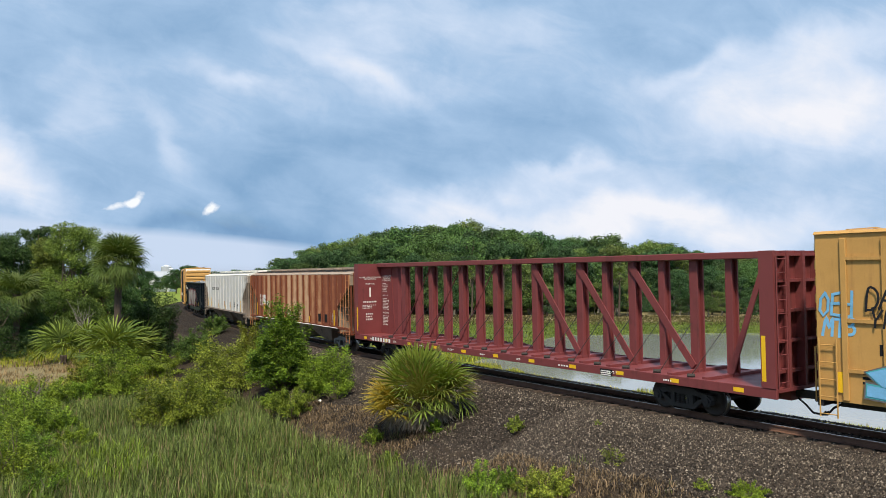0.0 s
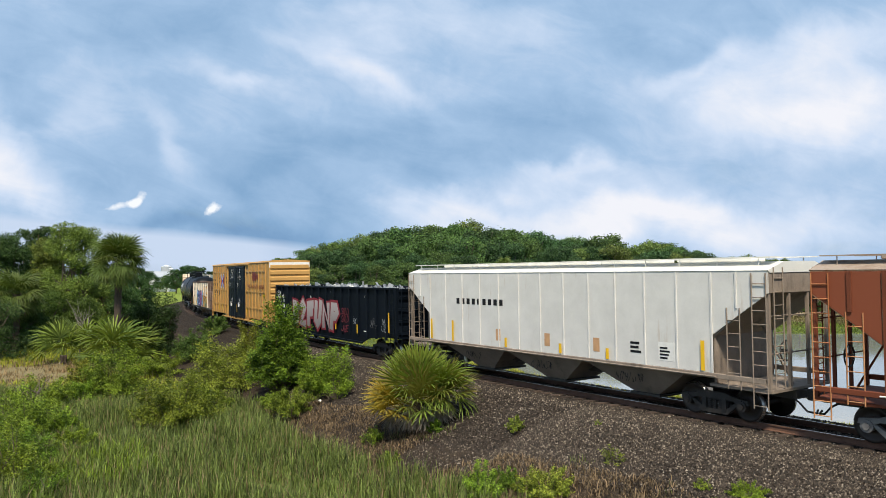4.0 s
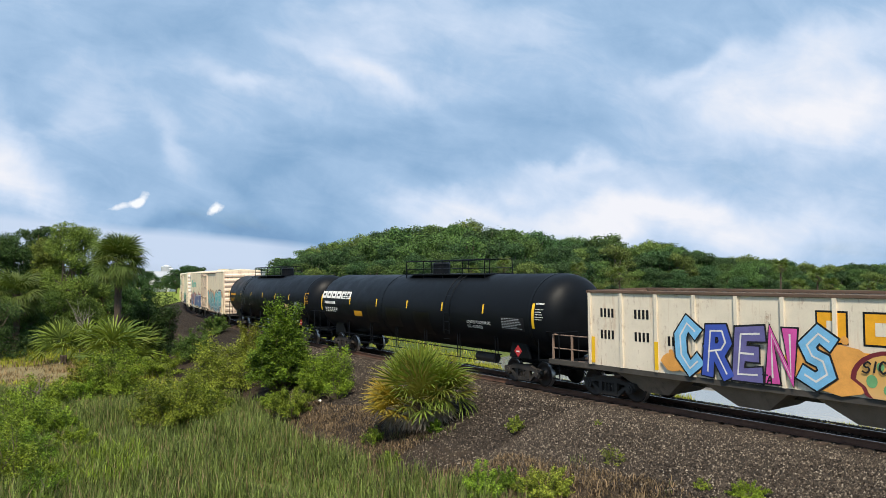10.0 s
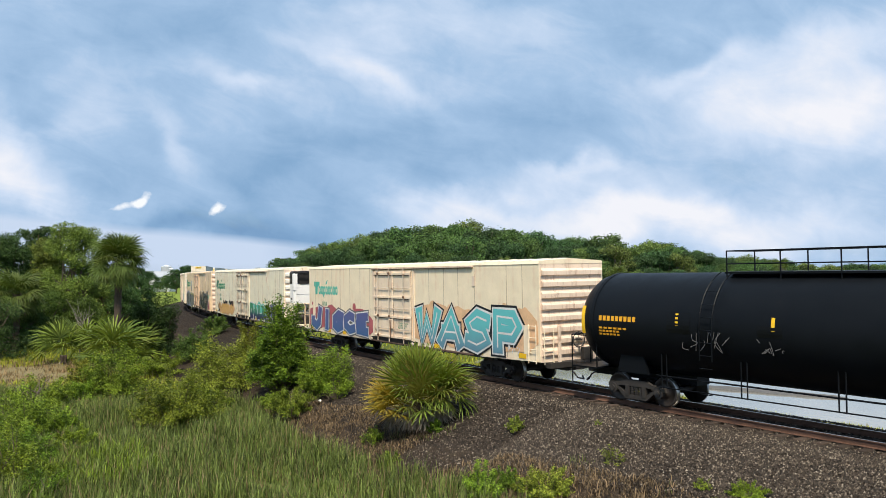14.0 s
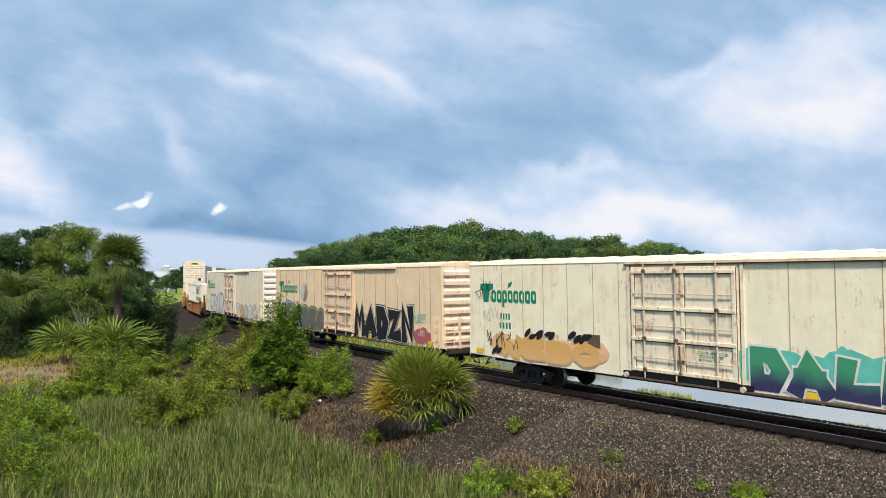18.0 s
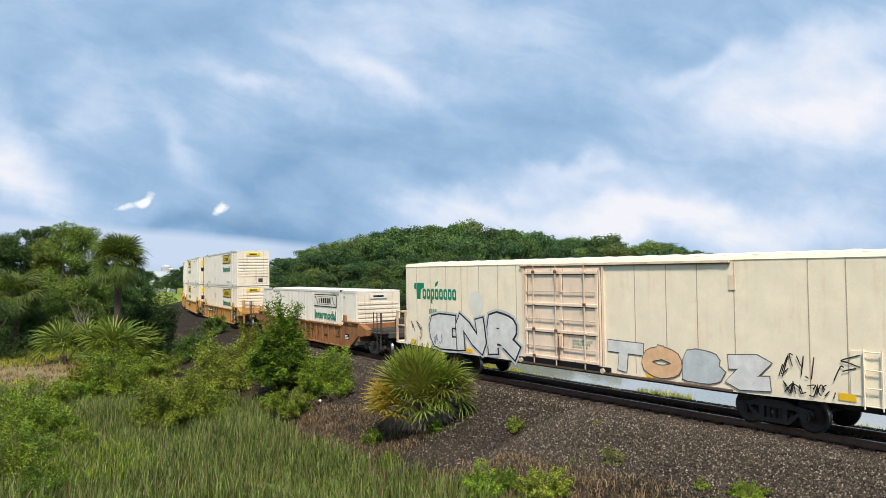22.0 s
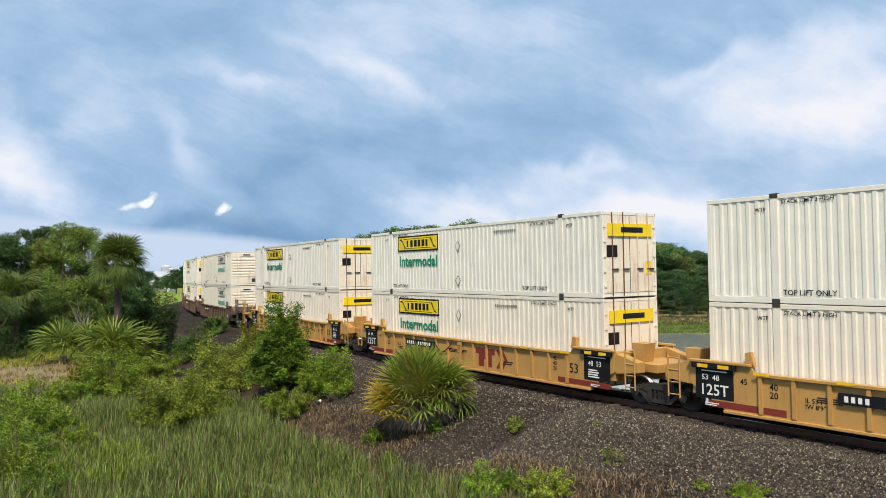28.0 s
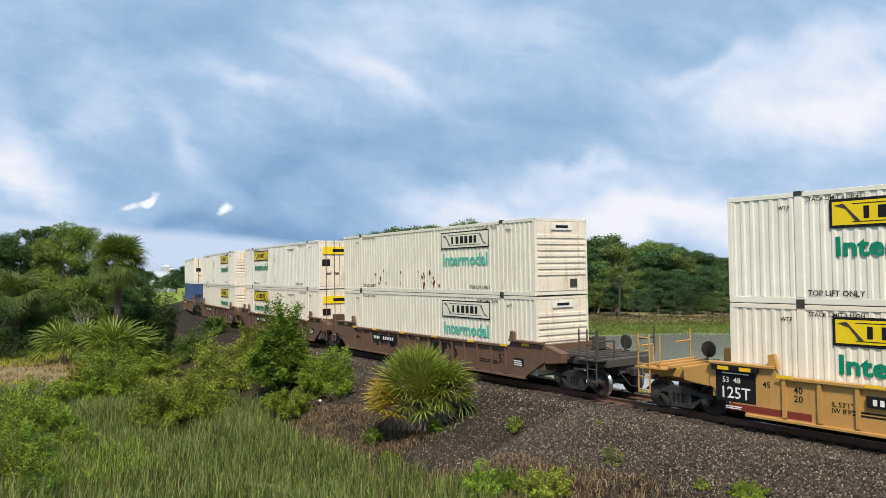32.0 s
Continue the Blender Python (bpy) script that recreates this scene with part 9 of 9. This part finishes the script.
BOX_CREAM = paint("cream_container_paint", (0.770, 0.690, 0.580), (0.56, 0.45, 0.32), 0.14, 0.7, 0.5)
SIDE_SHEET = {False: container_meshes(False)["side"], True: container_meshes(True)["side"]}
SIDE_SHEET["cream"] = SIDE_SHEET[False].copy()
SIDE_SHEET["cream"].materials.clear()
SIDE_SHEET["cream"].materials.append(BOX_CREAM)
POST_M = surface("corner_casting", (0.055, 0.050, 0.048), 0.7, 0.2, 0.3)


def container(s0, half, z0, label, style="yellow", worn=False, front_plain=False, upper=False, seed=1, logo_x=-6.2, color=None):
    """A long domestic container that rides on a well car or on another container."""
    HL, HW, H = 8.07, 1.295, 2.89
    cream = not worn and not upper and style == "yellow"
    m = color or (BOX_WORN if worn else BOX_CREAM if cream else BOX_WHITE)
    c = tagged(new("shipping_container"), label, "container", "containers of the train")
    TRAIN.append((c, s0, half, Matrix.Translation((0, 0, z0))))
    if color:
        me = SIDE_SHEET[False].copy()
        me.materials.clear()
        me.materials.append(color)
    else:
        me = SIDE_SHEET["cream" if cream else worn]
    for k in (0, math.pi):
        p = part("side_wall", me, None, c)
        p.rotation_euler = (0, 0, k)
    box_part("roof", (-HL, HL, -HW + 0.004, HW - 0.004, H - 0.12, H - 0.03), m, c)
    box_part("floor", (-HL + 0.02, HL - 0.02, -HW + 0.05, HW - 0.05, 0.02, 0.16), m, c)
    for s in (-1, 1):
        part("top_rail", box_bm(bmesh.new(), -HL, HL, s * (HW - 0.06), s * (HW + 0.004), H - 0.13, H - 0.01, 0.006), m, c)
        part("bottom_rail", box_bm(bmesh.new(), -HL, HL, s * (HW - 0.06), s * (HW + 0.004), 0.0, 0.165, 0.006), m, c)
        for x in (-HL + 0.06, HL - 0.06):
            part("corner_post", box_bm(bmesh.new(), x - 0.06, x + 0.06, s * (HW - 0.07), s * (HW + 0.005), 0.168, H - 0.132), m, c)
        for x in (-6.05, 6.05):
            part("load_post", box_bm(bmesh.new(), x - 0.10, x + 0.10, s * (HW - 0.05), s * (HW + 0.008), 0.168, H - 0.132), m, c)
            for z in (0.0, H - 0.10):
                part("casting", box_bm(bmesh.new(), x - 0.11, x + 0.11, s * (HW - 0.09), s * (HW + 0.014), z, z + 0.12), POST_M, c)
    # ends: doors with lock rods, or a ribbed front
    for sx in (-1, 1):
        plain = front_plain == (sx > 0)
        e = part("end_wall", box_bm(bmesh.new(), sx * (HL - 0.05), sx * (HL - 0.004), -HW + 0.075, HW - 0.075, 0.168, H - 0.132), (color or BOX_END), c)
        if plain:
            for k in range(7):
                zz = 0.75 + k * 0.23
                part("front_rib", box_bm(bmesh.new(), sx * (HL - 0.002), sx * (HL + 0.03), -HW + 0.12, HW - 0.12, zz, zz + 0.13, 0.01), (color or BOX_END), e)
            part("vent_box", box_bm(bmesh.new(), sx * (HL - 0.002), sx * (HL + 0.02), 0.4, 0.75, 0.3, 0.6), POST_M, e)
        else:
            for yy in (-0.86, -0.34, 0.34, 0.86):
                part("lock_rod", rod_bm(bmesh.new(), (sx * (HL + 0.03), yy, 0.05), (sx * (HL + 0.03), yy, H - 0.03), 0.022, 6), CLAMP_AND_SHADE if yy < 0 else ROD_STEEL, e)
                part("rod_handle", box_bm(bmesh.new(), sx * (HL + 0.0), sx * (HL + 0.05), yy - 0.02, yy + 0.28, 0.92, 0.97), POST_M, e)
            part("door_gap", box_bm(bmesh.new(), sx * (HL - 0.003), sx * (HL + 0.002), -0.012, 0.012, 0.18, H - 0.15), BLK, e)
            for yy in (-1.2, 1.2):
                for k in range(5):
                    part("hinge", box_bm(bmesh.new(), sx * (HL - 0.003), sx * (HL + 0.025), yy - 0.05, yy + 0.05, 0.35 + 0.5 * k, 0.43 + 0.5 * k), m, e)
            part("door_plate", box_bm(bmesh.new(), sx * (HL - 0.003), sx * (HL + 0.004), 0.75, 1.05, 0.75, 1.2), SIGN_YEL, e)
            part("door_plate", box_bm(bmesh.new(), sx * (HL - 0.003), sx * (HL + 0.004), -1.1, -0.6, 1.35, 1.75), BLK, e)
        if style != "bare":
            b = part("brand_panel", box_bm(bmesh.new(), sx * (HL + 0.004), sx * (HL + 0.045), -1.05 if not plain else -0.5, 1.05 if not plain else 0.5, 2.05 if not plain else 2.45, 2.48 if not plain else 2.68), SIGN_YEL if style == "yellow" else WHITE_ROOF, e)
            part("brand_bars", box_bm(bmesh.new(), sx * (HL + 0.046), sx * (HL + 0.05), -0.45 if not plain else -0.3, 0.6 if not plain else 0.3, 2.18 if not plain else 2.52, 2.36 if not plain else 2.62), BLK, e)
    y = -HW - 0.006
    if style != "bare":
        x = logo_x
        if style == "yellow":
            panel(c, "brand_panel", x, x + 3.5, 1.90, 2.62, BLK, y)
            panel(c, "brand_panel", x + 0.07, x + 3.43, 1.97, 2.55, SIGN_YEL, y - 0.0045, label="yellow sign panel with black bars")
        else:
            panel(c, "brand_panel", x, x + 3.5, 1.90, 2.62, BLK, y)
            panel(c, "brand_panel", x + 0.05, x + 3.45, 1.95, 2.57, m, y - 0.0045, label="outlined sign panel with black bars")
        for i in range(6):          # owner's name as plain blocks
            a = x + 0.82 + i * 0.33
            panel(c, "brand_bar", a, a + (0.13, 0.21, 0.24, 0.22, 0.24, 0.18)[i], 2.11, 2.41, BLK, y - 0.010)
        for pts in ([(0.12, 2.46), (0.34, 2.50), (0.74, 2.06), (0.62, 2.06), (0.40, 2.36)], [(2.84, 2.46), (2.96, 2.46), (3.14, 2.16), (3.38, 2.02), (3.14, 2.06)]):     # a scroll at each end
            part("brand_scroll", prism_bm(bmesh.new(), [(x + px, pz) for px, pz in pts], y - 0.014, y - 0.010), POST_M if style == "yellow" else SPRAY["grey"], c)
        for zz in (2.03, 2.47):
            panel(c, "brand_line", x + 0.55, x + 2.95, zz, zz + 0.018, BLK, y - 0.010)
        lettering(c, "Intermodal", x + 0.1, 1.22, 0.66, GRN if style == "yellow" or logo_x == 1.9 else TEAL, y, width=3.3, bold=0.03)
    lettering(c, "STACK LIMIT 3 HIGH", -5.85, 2.62 if upper else 2.60, 0.15, BLK, y)
    lettering(c, "STACK LIMIT 3 HIGH", 4.4, 2.60, 0.15, BLK, y)
    lettering(c, "TOP LIFT ONLY", -5.85, 0.22, 0.2, BLK, y)
    lettering(c, "TOP LIFT ONLY", 3.9, 0.22, 0.2, BLK, y)
    for x in (-6.6, 6.35):
        lettering(c, "WTP", x, 2.45, 0.15, BLK, y)
    bars(c, 2.2, 2.44, 1.4, 0.10, 1, SPRAY["grey"], y, None, 0.05, 11, "marking")
    if not worn:
        dx = logo_x + 5.0 if logo_x < 0 else -2.0
        for zz in (0.55, 2.0):
            bm = bmesh.new()
            prism_bm(bm, [(dx - 0.2, zz), (dx, zz + 0.24), (dx + 0.2, zz), (dx, zz - 0.24)], y - 0.004, y)
            part("placard_holder", bm, POST_M, c, "empty diamond placard holder")
            bm = bmesh.new()
            prism_bm(bm, [(dx - 0.165, zz), (dx, zz + 0.20), (dx + 0.165, zz), (dx, zz - 0.20)], y - 0.008, y - 0.0042)
            part("placard_face", bm, m, c)
    else:
        rng = random.Random(seed)
        bm = bmesh.new()
        for i in range(34):
            a, z = rng.choice((-4.5, -3.6, -2.2, 0.2, 0.6, 1.2)) + rng.uniform(-0.5, 0.5), 0.22 + abs(rng.gauss(0, 0.45))
            r = rng.uniform(0.02, 0.09)
            bm.faces.new([bm.verts.new((a + r * math.cos(k * 0.8976) * rng.uniform(0.6, 1.2), y - 0.002 - 0.0002 * i, min(2.2, z) + r * math.sin(k * 0.8976) * rng.uniform(0.7, 1.6))) for k in range(7)])
        if upper:
            part("rust_spots", bm, RUST_RIB, c)
        else:
            bm.free()
    return c


def well_unit(s0, m, label, front_end, rear_end, deck_plate, name_m, seed, dark_plates=True, half=9.9, marked=True):
    """One well: deep side sills, end decks; an end rides on its own truck or shares one with its neighbour."""
    car = vehicle("well_car", label, "well car", s0, half, "wells of the train")
    HX = 8.35
    dm = m if m is WELL_YELLOW else UNDER_GREY
    for s in (-1, 1):
        bm = bmesh.new()
        prism_bm(bm, [(-HX - 0.3, 1.62), (-HX - 0.3, 1.0), (-HX + 0.35, 0.62), (-HX + 0.8, 0.36), (HX - 0.8, 0.36), (HX - 0.35, 0.62), (HX + 0.3, 1.0), (HX + 0.3, 1.62), (HX - 1.6, 1.62), (HX - 1.8, 1.38), (-HX + 1.8, 1.38), (-HX + 1.6, 1.62)], s * 1.40, s * 1.45)
        part("side_sill", bm, m, car)
        part("top_flange", box_bm(bmesh.new(), -HX + 1.82, HX - 1.82, s * 1.36, s * 1.54, 1.384, 1.47, 0.01), m, car)
        part("bottom_flange", box_bm(bmesh.new(), -HX + 0.8, HX - 0.8, s * 1.30, s * 1.53, 0.28, 0.358, 0.01), m, car)
        for k in range(15):
            x = -HX + 1.9 + k * (2 * HX - 3.8) / 14
            part("side_rib", box_bm(bmesh.new(), x - 0.05, x + 0.05, s * 1.452, s * 1.52, 0.40, 1.382), m, car)
        for sx in (-1, 1):
            part("end_flange", box_bm(bmesh.new(), sx * (HX - 1.65), sx * (HX + 0.3), s * 1.36, s * 1.54, 1.624, 1.70, 0.01), m, car)
            part("guide", prism_bm(bmesh.new(), [(sx * (HX - 1.72), 1.62), (sx * (HX - 1.62), 2.02), (sx * (HX - 1.45), 1.98), (sx * (HX - 1.45), 1.71), (sx * (HX - 1.66), 1.71)], s * 1.33, s * 1.46), m, car)
    for sx in (-1, 1):
        part("end_bulkhead", box_bm(bmesh.new(), sx * (HX - 0.05), sx * (HX + 0.25), -1.395, 1.395, 0.70, 1.60), m, car)
    box_part("well_floor", (-HX + 0.6, HX - 0.6, -1.29, 1.29, 0.36, 0.44), m, car)
    for sx, kind in ((1, front_end), (-1, rear_end)):
        reach = {"own": 11.35, "shared_lead": 9.9, "shared_trail": 9.9}[kind]
        bm = bmesh.new()
        box_bm(bm, sx * (HX + 0.26), sx * reach, -1.0 if kind == "own" else -0.85, 1.0 if kind == "own" else 0.85, 1.02, 1.30, 0.02)
        box_bm(bm, sx * (HX + 0.26), sx * (reach - 0.1), -0.35, 0.35, 0.78, 1.015)
        part("end_deck", bm, dm, car)
        for s in (-1, 1):
            part("end_bracket", prism_bm(bmesh.new(), [(sx * (HX + 0.31), 1.58), (sx * (HX + 0.31), 0.95), (sx * (HX + 1.2), 1.05), (sx * (HX + 1.2), 1.36)], s * 1.05, s * 1.40), m, car)
        if kind == "own":
            truck(car, sx * 9.9)
            coupler(car, sx * 11.35, 0.42)
            ladder(car, "ladder", (sx * 11.0, -1.38), 0.5, 2.3, 0.42, dm, "x", 0.4, 0.02)
            bm = bmesh.new()
            for a, b in (((sx * 11.25, -1.35, 1.3), (sx * 11.25, -1.35, 2.3)), ((sx * 11.25, 1.35, 1.3), (sx * 11.25, 1.35, 2.3)), ((sx * 10.4, -1.38, 1.3), (sx * 10.4, -1.38, 2.3)), ((sx * 11.25, -1.35, 1.9), (sx * 11.25, -0.6, 1.9)), ((sx * 11.25, 0.6, 1.9), (sx * 11.25, 1.35, 1.9)), ((sx * 11.25, -0.6, 1.3), (sx * 11.25, -0.6, 1.9))):
                rod_bm(bm, a, b, 0.03, 5)
            part("handrail", bm, dm, car)
            part("end_step", box_bm(bmesh.new(), sx * 10.2, sx * 11.3, -1.42, -1.0, 1.25, 1.30), dm, car)
            for k in range(6):
                x = sx * (8.9 + 0.42 * k)
                part("deck_slat", box_bm(bmesh.new(), x - 0.07, x + 0.07, -1.25, 1.25, 1.303, 1.38), dm, car)
            part("brake_box", box_bm(bmesh.new(), sx * 9.1, sx * 9.45, 0.45, 0.85, 1.385, 1.85, 0.03), dm, car)
            bm = bmesh.new()
            rod_bm(bm, (sx * 10.3, 0.95, 1.7), (sx * 10.3, 1.0, 1.7), 0.26, 12)
            rod_bm(bm, (sx * 10.3, 0.9, 1.3), (sx * 10.3, 0.9, 1.75), 0.03, 5)
            part("brake_wheel", bm, STEEL_DARK, car)
        else:
            if kind == "shared_lead":
                truck(car, sx * 10.03)
            part("stanchion", prism_bm(bmesh.new(), [(sx * 8.85, 1.31), (sx * 9.2, 1.31), (sx * 9.32, 1.9), (sx * 8.75, 1.9)], -0.75, -0.25), m, car)
            ladder(car, "ladder", (sx * 9.25, -1.40), 0.5, 1.75, 0.40, m, "x", 0.36, 0.02)
    y = -1.452
    rng = random.Random(seed)
    for sx in (-1, 1):
        for k, x in enumerate((sx * 7.6, sx * 6.4, sx * 4.2, sx * 1.4)):
            panel(car, "reflector", x - 0.22, x + 0.22, 1.42 if abs(x) < 6.5 else 1.50, 1.50 if abs(x) < 6.5 else 1.60, YEL, y - 0.09 if abs(x) < 6.5 else y)
    if dark_plates:
        for sx, big in ((1, "53  48"), (-1, "125T")):
            x = sx * 7.86 - 0.60
            panel(car, "notice_plate", x, x + 1.2, 0.62, 1.46, BLK, y)
            part("plate_cap", box_bm(bmesh.new(), x - 0.08, x + 1.3, y - 0.10, y - 0.002, 1.465, 1.615, 0.01), BLK, car)
            for d in (0.12, 0.78):
                panel(car, "reflector", x + d, x + d + 0.34, 1.49, 1.59, YEL, y - 0.102)
            if sx > 0:
                lettering(car, "48  53", x + 0.2, 1.10, 0.24, WHT, y - 0.004)
                bars(car, x + 0.2, 0.72, 0.6, 0.3, 4, WHT, y - 0.004, rng)
                lettering(car, "53", x - 0.72, 0.78, 0.46, BLK, y)
                lettering(car, "45\n40\n20", x - 1.55, 1.14, 0.20, BLK, y)
            else:
                lettering(car, "53  48", x + 0.2, 1.14, 0.22, WHT, y - 0.004)
                lettering(car, "125T", x + 0.12, 0.72, 0.44, WHT, y - 0.004)
                lettering(car, "45", x + 1.4, 1.12, 0.22, BLK, y)
                lettering(car, "40\n20", x + 2.25, 1.06, 0.24, BLK, y)
                lettering(car, "IL 53'1\"\nIW 8'9\"", x + 3.2, 0.86, 0.17, BLK, y)
            bars(car, x + 0.2, 1.38, 0.8, 0.06, 1, WHT, y - 0.004)
            panel(car, "red_plate", x - (1.3 if sx > 0 else 0.0) + (0.4 if sx < 0 else 0), x + 1.2 + (1.5 if sx < 0 else 0), 0.40, 0.58, REDBROWN, y - 0.001)
            bars(car, x + 0.3, 0.43, 0.5, 0.1, 2, WHT, y - 0.006, rng)
    else:
        lettering(car, "53", 5.95, 0.75, 0.5, BLK, y)
        panel(car, "data_plate", 6.9, 7.5, 0.72, 1.02, BLK, y)
        bars(car, 6.94, 0.75, 0.5, 0.22, 3, WHT, y - 0.005, rng)
    panel(car, "number_panel", -4.4, -2.0, 0.95, 1.22, BLK, y, 0.072)
    bars(car, -4.25, 1.01, 0.65, 0.15, 1, WHT, y - 0.073, None, 0.02, 4, "marking")
    bars(car, -3.3, 1.01, 1.1, 0.15, 1, WHT, y - 0.073, None, 0.02, 6, "marking")
    if marked:          # the owner's mark as a plain block and two chevrons
        bm = bmesh.new()
        prism_bm(bm, [(1.05, 1.22), (1.05, 1.00), (1.25, 0.98), (1.25, 0.50), (1.60, 0.50), (1.60, 0.80), (1.78, 0.80), (1.78, 0.50), (2.12, 0.50), (2.12, 0.98), (2.32, 1.00), (2.32, 1.22)], y - 0.004, y)
        part("mark", bm, name_m, car)
        for d in (0.0, 0.26):
            bm = bmesh.new()
            prism_bm(bm, [(2.40 + d, 1.22), (2.58 + d, 1.22), (2.86 + d, 0.86), (2.58 + d, 0.50), (2.40 + d, 0.50), (2.68 + d, 0.86)], y - 0.004, y)
            part("mark", bm, name_m, car)
    else:
        bars(car, 3.2, 0.62, 0.9, 0.5, 4, BLK, y - 0.002, rng, 0.6, 6)
        for pts, mat in (([(1.35, 1.0), (1.75, 0.72)], RED), ([(1.35, 0.72), (1.75, 1.0)], BLUE)):
            bm = bmesh.new()
            ribbon(bm, pts, 0.08, y - 0.003 - (0.002 if mat is RED else 0))
            part("emblem", bm, mat, car)
    lettering(car, "20\nC", -0.16, 1.08, 0.22, BLK, y - 0.07)
    if m is WELL_YELLOW:
        bm = bmesh.new()
        pts = curved([(-1.95, 1.28), (-1.72, 1.02), (-1.35, 0.84), (-0.95, 1.0), (-0.62, 1.24)], 4)
        for p, q in zip(pts, pts[1:]):
            rod_bm(bm, (p[0], y - 0.06, p[1]), (q[0], y - 0.06, q[1]), 0.025, 6)
        part("slack_hose", bm, RUBBER, car)
    part("centre_post", box_bm(bmesh.new(), -0.18, 0.18, y - 0.072, y - 0.069, 0.40, 1.38), m, car)
    for k in range(5):
        bars(car, rng.uniform(-7, 6), 0.7 + 0.2 * (k % 2), 0.7, 0.16, 2 + k % 2, BLK, y, rng, 0.5)
    if not dark_plates:
        panel(car, "notice_plate", -2.7, -2.3, 0.7, 1.0, BLK, y)
    return car


Z0 = 0.445
ZU = Z0 + 2.905
well_unit(258.65, WELL_ORANGE, "rusty orange well car with one white container", "own", "own", True, REDBROWN, 1, False)
container(258.65, 9.9, Z0, "white ribbed container riding low in an orange well", "outlined", False, True, False, 3, 1.9)
YW = "ochre articulated well car with stacked containers"
well_unit(282.6, WELL_YELLOW, YW, "own", "shared_lead", True, REDBROWN, 2)
well_unit(302.7, WELL_YELLOW, YW, "shared_trail", "shared_lead", True, REDBROWN, 3)
well_unit(322.8, WELL_YELLOW, YW, "shared_trail", "own", True, REDBROWN, 4, marked=False)
BW = "brown articulated well car with stacked containers"
well_unit(346.9, WELL_BROWN, BW, "own", "shared_lead", True, BLK, 5, False)
well_unit(366.6, WELL_BROWN, BW, "shared_trail", "shared_lead", True, BLK, 6, False)
well_unit(386.4, WELL_BROWN, BW, "shared_trail", "own", True, BLK, 7, False)
well_unit(410.3, WELL_BROWN, BW, "own", "own", True, BLK, 8, False)
WC = "white ribbed container with a yellow sign panel"
WO = "white worn container with an outlined sign and rust"
for s0, lo, hi, lx in ((282.6, ("yellow", False, True), ("yellow", False, True), 1.85), (302.7, ("yellow", False, False), ("yellow", False, False), -5.35), (322.8, ("yellow", False, False), ("yellow", False, False), -5.25),
                   (346.9, ("outlined", True, True), ("outlined", True, True), 1.75), (366.6, ("yellow", False, False), ("yellow", False, False), -5.6), (386.4, ("yellow", True, True), ("yellow", False, True), 1.8)):
    for up, (st, worn, fp) in enumerate((lo, hi)):
        container(s0, 9.9, (Z0, ZU)[up], WC if st == "yellow" else WO, st, worn, fp, bool(up), int(s0), lx)
CONTAINER_BLUE = paint("blue_container_paint", (0.035, 0.075, 0.200), (0.10, 0.07, 0.05), 0.2)
container(410.3, 9.9, Z0, "dark blue ribbed container riding low in a well", "bare", False, False, False, 5, 0, CONTAINER_BLUE)
container(410.3, 9.9, ZU, "white ribbed container on a blue one", "bare", False, False, True, 5)


def motions():
    """Everything on the rails rolls past; the rows follow the curve."""
    times = [i * 0.5 for i in range(65)]
    for thing, s0, half, place in TRAIN:
        walk(thing, [(t, ride(max(-440.0, s0 + START - rolled(t)), half) @ place) for t in times])
    walk(BACKDROP, [(0.0, Matrix.Translation(EYE) @ pose(0, 0, 0, 0, 0, 0.5)), (16.0, Matrix.Translation(EYE)), (32.0, Matrix.Translation(EYE) @ pose(0, 0, 0, 0, 0, -0.5))])
    if WHEELS:
        turn, rows, k = 2 * math.pi * 0.457, [], 0
        total, step = rolled(32.0), 2 * math.pi * 0.457 * 80 / 360
        steps = [j * 32.0 / 960 for j in range(961)]
        nxt = 0.0
        for t in steps:
            if rolled(t) >= nxt - 1e-6 or t == steps[-1]:
                rows.append((t, pose(0, 0, 0, 0, math.degrees(rolled(t) / 0.457), 0)))
                nxt = rolled(t) + step * 0.75
        walk(WHEELS[0], rows)
        lead = WHEELS[0].animation_data
        for w in WHEELS[1:]:
            w.rotation_mode = "QUATERNION"
            w.animation_data_create()
            w.animation_data.action = lead.action
            w.animation_data.action_slot = lead.action_slot


motions()
